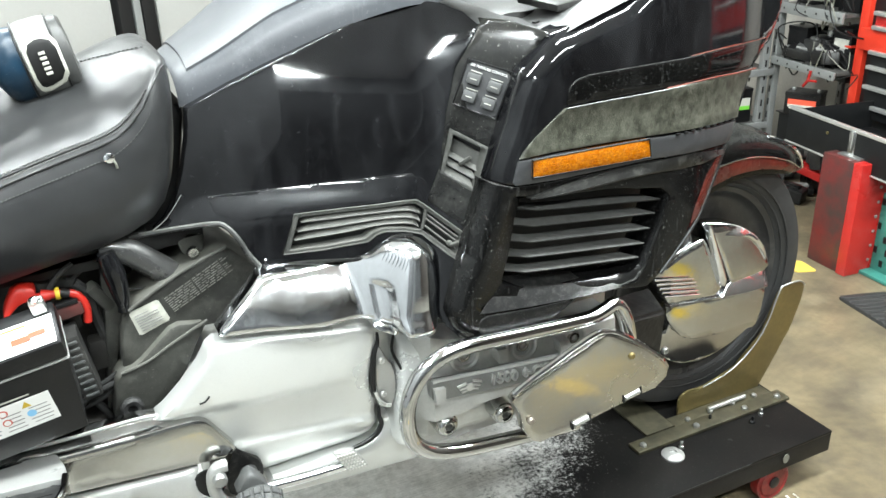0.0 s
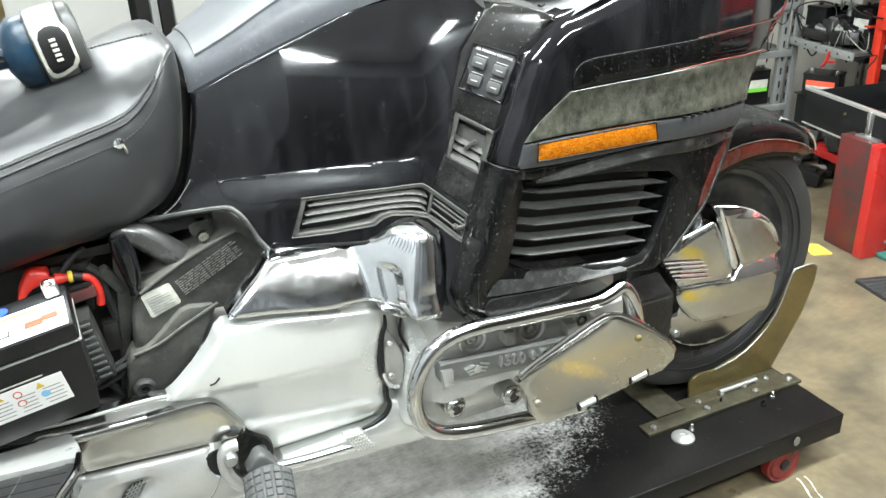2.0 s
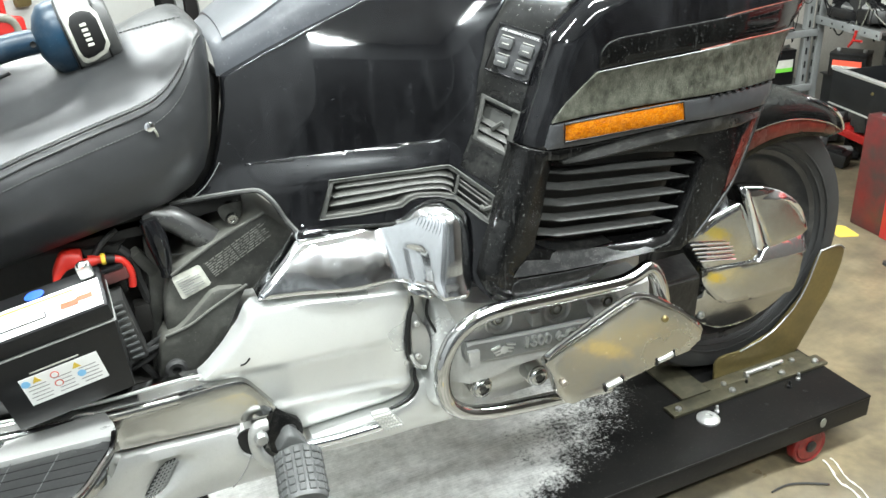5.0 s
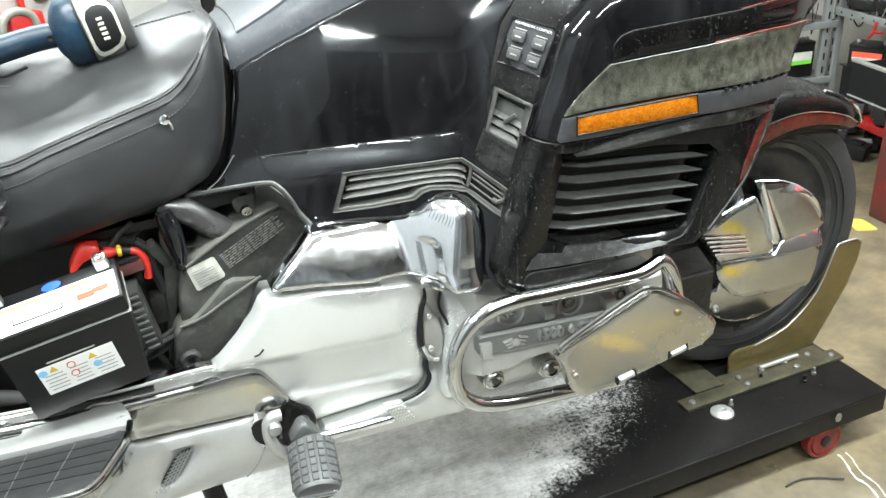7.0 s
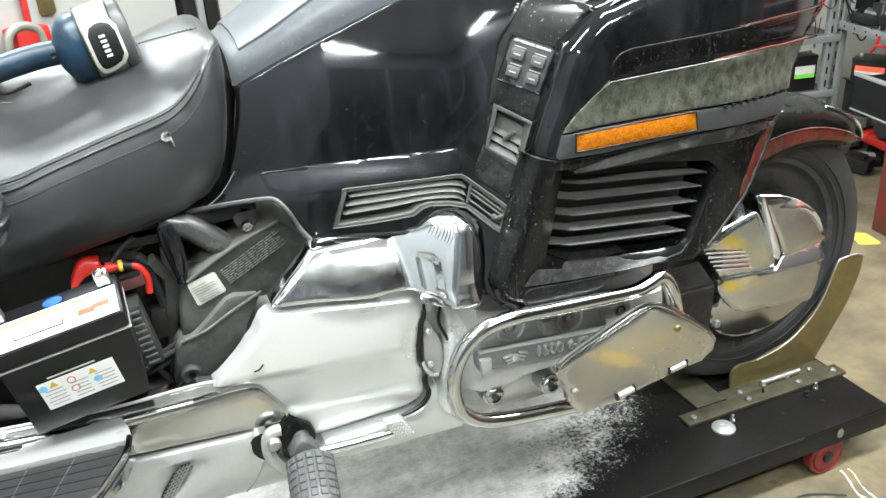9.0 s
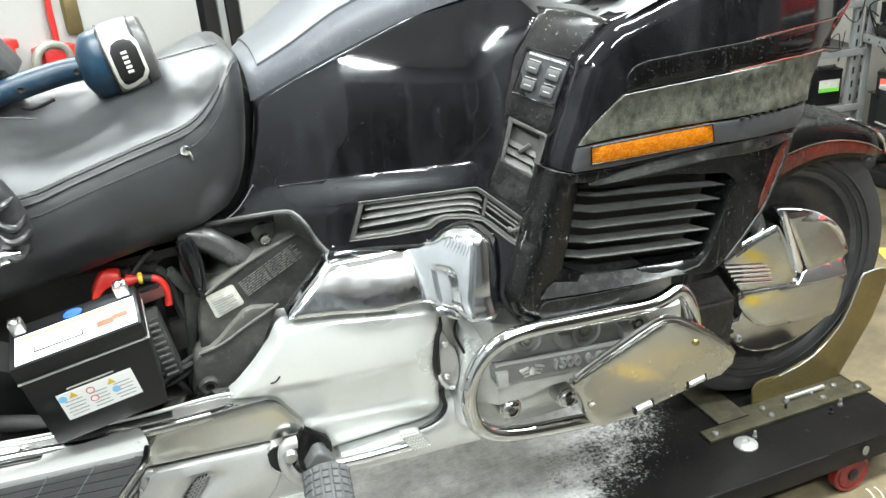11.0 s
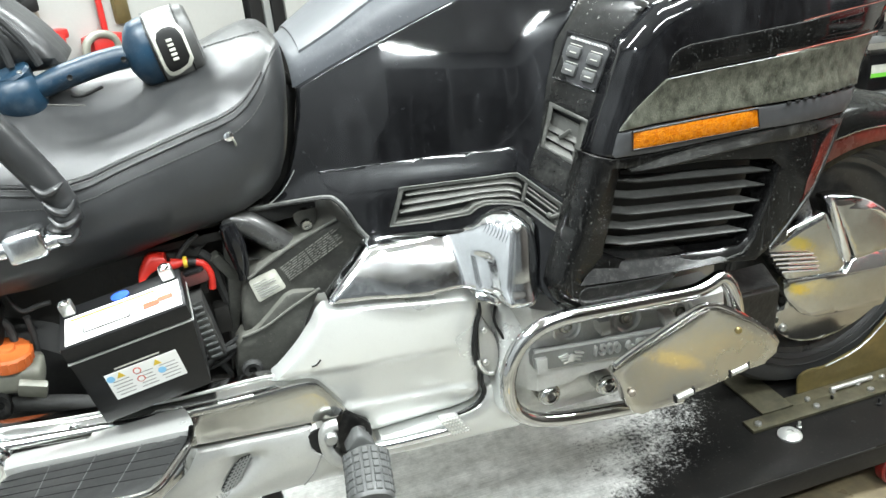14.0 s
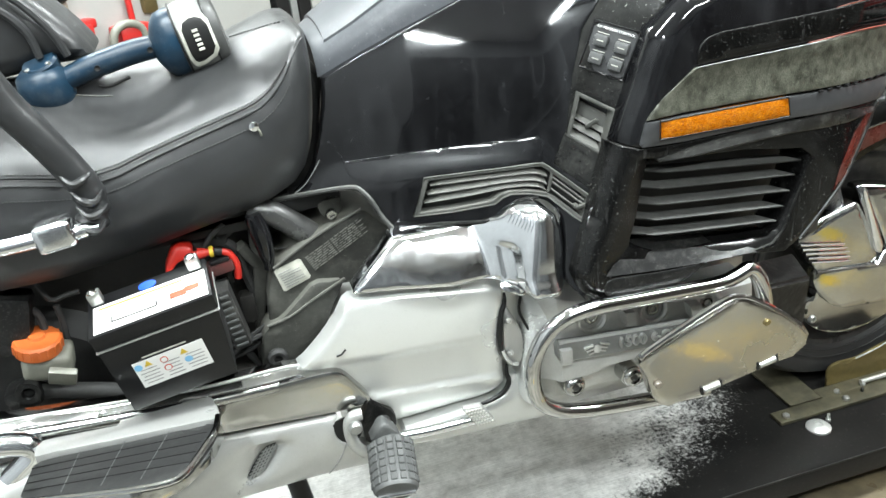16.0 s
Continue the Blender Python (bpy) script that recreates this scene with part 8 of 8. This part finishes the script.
for z in [v[1] for v in [(3.412, 0.824), (3.419, 0.770)]]:
    drawer = part("drawer", block((0.82, 0.03, 0.07), east(left + 0.50, 0.40, z - 0.045), 0.004), RED_PAINT, chest, "red upper drawer")
    part("handle", block((0.82, 0.022, 0.016), east(left + 0.50, 0.42, z), 0.004), BRIGHT_ALLOY, drawer, "bright full-width handle")
open_d = 0.78
o_a, o_b = [(3.466, 0.496), (3.922, 0.504)]
o_bot = 0.374
o_z = (o_a[1] + o_b[1]) / 2
run = o_b[0] - o_a[0] + 0.10
height_o = max(0.08, o_z - o_bot)
o_mid = o_a[0] + run / 2
opened = part("open_drawer", block((run, 0.012, height_o), east(o_mid, open_d, o_z - height_o / 2), 0.003), DARK_DRAWER, chest, "dark drawer standing open")
part("drawer_rim", block((run + 0.01, 0.020, 0.012), east(o_mid, open_d, o_z + 0.004), 0.004), BRIGHT_ALLOY, opened)
part("drawer_rim", block((run, 0.014, 0.006), east(o_mid, open_d + 0.004, o_z - height_o), 0.002), BRIGHT_ALLOY, opened)
for k in (o_a[0] + 0.006, o_a[0] + run - 0.006):
    part("drawer_side", block((0.008, open_d - 0.40, height_o * 0.9), east(k, (open_d + 0.40) / 2, o_z - height_o / 2), 0.002), DARK_DRAWER, opened)
part("drawer_floor", block((run, open_d - 0.40, 0.008), east(o_mid, (open_d + 0.40) / 2, o_z - height_o + 0.01), 0.002), BLACK, opened)
lock = (3.696, 0.463)
part("drawer_lock", turned([(0.006, 0), (0.006, 0.004), (0.003, 0.005)], east(lock[0], open_d + 0.008, lock[1]) @ pose(0, 0, 0, 90, 0, 0), 10), BRASS, opened)

# unseen red cabinet past the chest, added for the red in the fairing's gloss
cabinet = thing("tool_cabinet", east(5.18, 0.22, 0), "unseen tall red cabinet with dark lower drawers, added for reflections", "tool cabinet")
part("cabinet_body", block((0.74, 0.40, 1.34), east(5.18, 0.22, 0.69), 0.008), RED_PAINT, cabinet)
part("foot_rail", block((0.72, 0.36, 0.05), east(5.18, 0.22, 0.025), 0.004), BLACK, cabinet)
for k in range(7):
    face = part("drawer", block((0.68, 0.02, 0.15), east(5.18, 0.43, 0.17 + 0.17 * k), 0.005), DARK_DRAWER if k < 5 else RED_PAINT, cabinet)
    part("handle", block((0.66, 0.02, 0.014), east(5.18, 0.445, 0.235 + 0.17 * k), 0.004), BRIGHT_ALLOY, face)

# shelf along the east wall, from the corner post to the chest
SHELF_D = 0.44
post_k = 2.879
beams = [0.787, 0.556]
shelf = thing("storage_shelf", east(post_k + 0.3, 0.24, 0), "grey steel storage shelf crowded with batteries and parts", "shelf", "storage shelves")
k_right = left - 0.03


def upright(parent, m, holes=18):
    bar = part("upright", block((0.034, 0.028, 2.0), m @ Matrix.Translation((0, 0, 1.0)), 0.002), SHELF_STEEL, parent, "slotted grey upright")
    for j in range(holes):
        part("slot", block((0.008, 0.002, 0.03), m @ Matrix.Translation((0, -0.0145, 0.3 + 0.06 * j)), 0), INK, bar, smooth=False)


for d in (SHELF_D, 0.06):
    upright(shelf, east(post_k, d, 0))
for z, deep_b in zip(beams, (0.044, 0.034)):
    part("beam", block((k_right - post_k, 0.012, deep_b), east((post_k + k_right) / 2, SHELF_D + 0.022, z), 0.002), SHELF_STEEL, shelf, "grey steel beam with holes")
    part("shelf_board", block((k_right - post_k, 0.42, 0.015), east((post_k + k_right) / 2, 0.24, z + 0.008), 0.002), SHELF_BOARD, shelf)
    for j in range(6):
        part("beam_hole", block((0.008, 0.002, 0.008), east(post_k + 0.05 + 0.07 * j, SHELF_D + 0.0285, z), 0), INK, shelf, smooth=False)


# second shelf at a right angle, behind the front wheel
def corner_place(s, back, z):
    """A place by its run from the corner post away from the east wall, its depth behind the post and its height."""
    p = corner_east + U_EAST * (post_k - back) + N_EAST * (SHELF_D + s)
    return pose(p.x, p.y, z, 0, 0, TURN_E + 90)


side_shelf = thing("storage_shelf", corner_place(0.5, 0.2, 0), "grey steel shelf in the corner with used batteries", "shelf", "storage shelves")
side_beams = [0.706, 0.501, 0.255]
for s in (0.06, 1.2):
    upright(side_shelf, corner_place(s, 0.0, 0))
for z in side_beams:
    part("beam", block((1.2, 0.012, 0.030), corner_place(0.62, -0.020, z), 0.002), SHELF_STEEL, side_shelf, "grey steel beam")
    part("shelf_board", block((1.2, 0.40, 0.015), corner_place(0.62, 0.19, z + 0.007), 0.002), SHELF_BOARD, side_shelf)


def stored_battery(m, w, h, dp, top, label, lab=None):
    ob = thing("stored_battery", m, label, "battery", "batteries on the shelf")
    part("case", block((w, dp, h), m @ Matrix.Translation((0, 0, h / 2)), 0.004), CASE, ob)
    part("lid", block((w * 1.02, dp * 1.02, 0.015), m @ Matrix.Translation((0, 0, h)), 0.003), CASE, ob)
    for s in (-1, 1):
        part("terminal", block((0.016, 0.016, 0.016), m @ Matrix.Translation((s * w * 0.36, 0, h + 0.012)), 0.003), STEEL, ob)
    if lab is not None:
        part("label", block((w * 0.8, 0.002, h * 0.36), m @ Matrix.Translation((0, -dp / 2 - 0.0012, h * 0.58)), 0), lab, ob, smooth=False)
        part("label_band", block((w * 0.8, 0.002, h * 0.12), m @ Matrix.Translation((0, -dp / 2 - 0.0016, h * 0.46)), 0), top, ob, smooth=False)
    return ob


GREEN_INK = material("green_ink", (0.15, 0.5, 0.05), 0.5, bump=0)
RED_INK = material("red_ink", (0.8, 0.10, 0.05), 0.5, bump=0)
g = (0.575, 0.325)
stored_battery(corner_place(g[0] - SHELF_D + 0.02, 0.05, side_beams[2] + 0.0155), 0.12, 0.15, 0.09, GREEN_INK, "black battery with a green and white label on the shelf", GREY_LABEL)
r = (2.954, 0.327)
stored_battery(east(r[0] + 0.06, 0.36, r[1]) @ pose(0, 0, 0, 0, 0, 38), 0.15, 0.095, 0.11, GREY_LABEL, "black battery with an orange-red label", RED_INK)
stack = thing("parts_stand", east(r[0] + 0.01, 0.36, z_band + 0.018), "narrow dark stand behind the open drawer", "stand")
part("crate", block((0.15, 0.13, max(0.1, r[1] - z_band - 0.022)), east(r[0] + 0.05, 0.36, (r[1] + z_band + 0.018) / 2), 0.006), INK, stack)
part("top_plate", block((0.17, 0.15, 0.006), east(r[0] + 0.05, 0.36, r[1] - 0.003), 0.002), BLACK, stack)
rng = random.Random(4)
for z in beams:
    k = post_k + 0.03
    while k < k_right - 0.10:
        w = rng.uniform(0.09, 0.15)
        lab = rng.choice((None, GREY_LABEL, None))
        stored_battery(east(k + w / 2, rng.uniform(0.27, 0.36), z + 0.0155) @ pose(0, 0, 0, 0, 0, rng.uniform(-12, 12)), w, rng.uniform(0.11, 0.165), 0.12, rng.choice((RED_INK, GREY_INK, GREY_INK)), "black used battery stored on the shelf" if lab is None else "black used battery with a pale label on the shelf", lab)
        k += w + rng.uniform(0.004, 0.02)
for z in side_beams:
    s = 0.12
    while s < 1.1:
        w = rng.uniform(0.09, 0.16)
        if not (z == side_beams[2] and abs(s + w / 2 - g[0] + SHELF_D) < 0.15):
            stored_battery(corner_place(s + w / 2, rng.uniform(0.08, 0.16), z + 0.0155), w, rng.uniform(0.09, 0.14), 0.11, GREY_INK, "black used battery stored on the shelf")
        s += w + rng.uniform(0.02, 0.08)
for n in range(20):
    if n % 3:
        k, z = rng.uniform(post_k - 0.02, k_right), rng.choice(beams) + rng.uniform(0.05, 0.16)
        pts = [east(k + 0.04 * j + rng.uniform(-0.07, 0.07), rng.uniform(0.38, 0.52), z + rng.uniform(-0.16, 0.06)).translation for j in range(6)]
    else:
        s, z = rng.uniform(0.05, 0.5), rng.choice(side_beams) + rng.uniform(0.05, 0.14)
        pts = [corner_place(s + 0.04 * j + rng.uniform(-0.06, 0.06), rng.uniform(-0.06, 0.05), z + rng.uniform(-0.15, 0.05)).translation for j in range(6)]
    coil = thing("loose_cable", pts[0], "tangled dark cable hanging from the shelf", "cable", "cables on the shelf")
    part("cable_run", tube(pts, rng.uniform(0.0018, 0.0034), 6, 6), rng.choice((CLEAR_GREY, INK, INK)), coil)
s_pts = [east(k, 0.50, z).translation for k, z in [(3.198, 0.565), (3.186, 0.523), (3.162, 0.494), (3.238, 0.529)]]
clamp = thing("red_clamp", s_pts[0], "orange-red clamp handles on the shelf", "clamp")
part("jaw", tube(s_pts[:3], 0.006, 8, 3), RED_PAINT, clamp)
part("jaw", tube([s_pts[1], s_pts[3]], 0.005, 8, 1), RED_PAINT, clamp)
tray = (3.215, 0.660)
red_box = thing("parts_tray", east(tray[0], 0.28, tray[1]), "black box with an orange-red lid on the shelf", "box")
part("tray_body", block((0.10, 0.2, 0.14), east(tray[0], 0.28, tray[1] - 0.075), 0.005), BLACK, red_box)
part("tray_lid", block((0.10, 0.2, 0.010), east(tray[0], 0.28, tray[1] + 0.004), 0.004), BRIGHT_RED, red_box)
carton = (3.036, 0.671)
card = thing("cardboard_box", east(carton[0], 0.10, beams[1] + 0.0155), "plain tan cardboard box behind the parts", "box")
part("carton", block((0.30, 0.12, 0.20), east(carton[0], 0.10, beams[1] + 0.1165), 0.004), PAPER, card)
part("flap", block((0.21, 0.06, 0.004), east(carton[0], 0.13, beams[1] + 0.228) @ pose(0, 0, 0, 12, 0, 0), 0.001), PAPER, card)
for n in range(46):
    if n % 2:
        k, d, z = rng.uniform(k0 - 0.05, k0 + 0.45), rng.uniform(0.28, 0.42), z_band + 0.018
    elif n % 4:
        k, d, z = rng.uniform(post_k + 0.03, k_right), rng.uniform(0.34, 0.42), beams[1] + 0.0155
    else:
        k, d, z = rng.uniform(post_k - 0.05, k_right - 0.05), rng.uniform(0.30, 0.55), 0.0
    size = (rng.uniform(0.05, 0.13), rng.uniform(0.05, 0.12), rng.uniform(0.03, 0.09))
    junk = thing("spare_part", east(k, d, z), "dark used spare part piled up with others", "spare part", "parts on the shelf")
    spin = pose(0, 0, 0, rng.uniform(-8, 8), rng.uniform(-14, 14), rng.uniform(-40, 40))
    at = east(k, d, z + size[2] / 2 + 0.012) @ spin
    if n % 3:
        part("body", block(size, at, 0.008), rng.choice((BLACK, PLASTIC, RIM, INK)), junk)
        part("cap", block((size[0] * 0.5, size[1] * 0.6, 0.012), at @ Matrix.Translation((0, 0, size[2] / 2 + 0.004)), 0.003), rng.choice((STEEL, BLACK, GREY_INK)), junk)
    else:
        part("body", turned([(size[0] * 0.5, -size[2] / 2), (size[0] * 0.5, size[2] / 2), (size[0] * 0.3, size[2] / 2 + 0.01)], at, 18), rng.choice((BLACK, PLASTIC, RIM)), junk)
        part("shaft", turned([(size[0] * 0.14, -size[2] * 0.4), (size[0] * 0.14, size[2] * 0.9), (0.003, size[2] * 0.92)], at, 12), STEEL, junk)

# ---- grey doors and air line on the north wall ----
TURN_N = math.degrees(math.atan2(-N.y, -N.x))


def north(j, d, z):
    """A place by its run along the north wall from the corner, its distance from it and its height."""
    p = corner + N * j + U * d
    return pose(p.x, p.y, z, 0, 0, TURN_N)


p_l, p_m, p_r = (v[0] for v in [(2.351, 0.878), (2.302, 0.869), (2.253, 0.859)])
doors = thing("door_1", north(p_m, 0.08, 0), "grey steel double door with black rubber edges", "door", kind="structure")
for name, j, w, mat in (("leaf", p_l + 0.62, 1.15, DOOR_GREY), ("leaf", p_r - 0.62, 1.15, DOOR_GREY), ("rubber_edge", p_l, 0.055, INK), ("rubber_edge", p_r, 0.055, INK), ("seal_strip", p_m, 0.03, SHELF_STEEL)):
    part(name, block((w, 0.04 if name == "leaf" else 0.06, 2.2), north(j, 0.085 if name == "leaf" else 0.09, 1.1), 0.004), mat, doors)
pipe = [north(j, 0.12, z).translation for j, z in [(2.921, 1.232), (2.939, 1.052), (2.941, 0.922)]]
air = thing("air_line", pipe[0], "red pipe drop with valve and coupling on the wall", "air line")
part("pipe", tube(pipe, 0.010, 12, 1), RED_PAINT, air)
cup = (2.966, 0.902)
part("coupling", block((0.11, 0.09, 0.10), north(cup[0], 0.14, cup[1]), 0.015), RED_PAINT, air)
hose = [north(j, 0.18, z).translation for j, z in [(3.053, 0.880), (3.040, 0.938), (2.998, 0.960), (2.950, 0.940), (2.942, 0.882), (2.957, 0.831)]]
part("hose_loop", tube(hose, 0.013, 12, 5), CLEAR_GREY, air, "olive hose loop")
val = (3.146, 1.006)
valve = thing("wall_valve", north(val[0], 0.10, val[1]), "red and black valve on the white wall", "valve")
part("stem", block((0.03, 0.06, 0.12), north(val[0], 0.10, val[1] - 0.01), 0.01), RUST, valve)
part("lever", block((0.10, 0.05, 0.03), north(val[0] - 0.03, 0.12, val[1] - 0.03), 0.01), RED_PAINT, valve)
part("knob", block((0.05, 0.05, 0.05), north(val[0] + 0.01, 0.12, val[1] + 0.07), 0.012), INK, valve)
can = (3.125, 0.945)
part("bracket", block((0.09, 0.06, 0.07), north(can[0], 0.12, can[1]), 0.015), RED_PAINT, valve)
top_pipe = (2.867, 1.005)
part("valve_body", block((0.05, 0.05, 0.12), north(top_pipe[0], 0.1, top_pipe[1] + 0.02), 0.012), BRASS, valve)
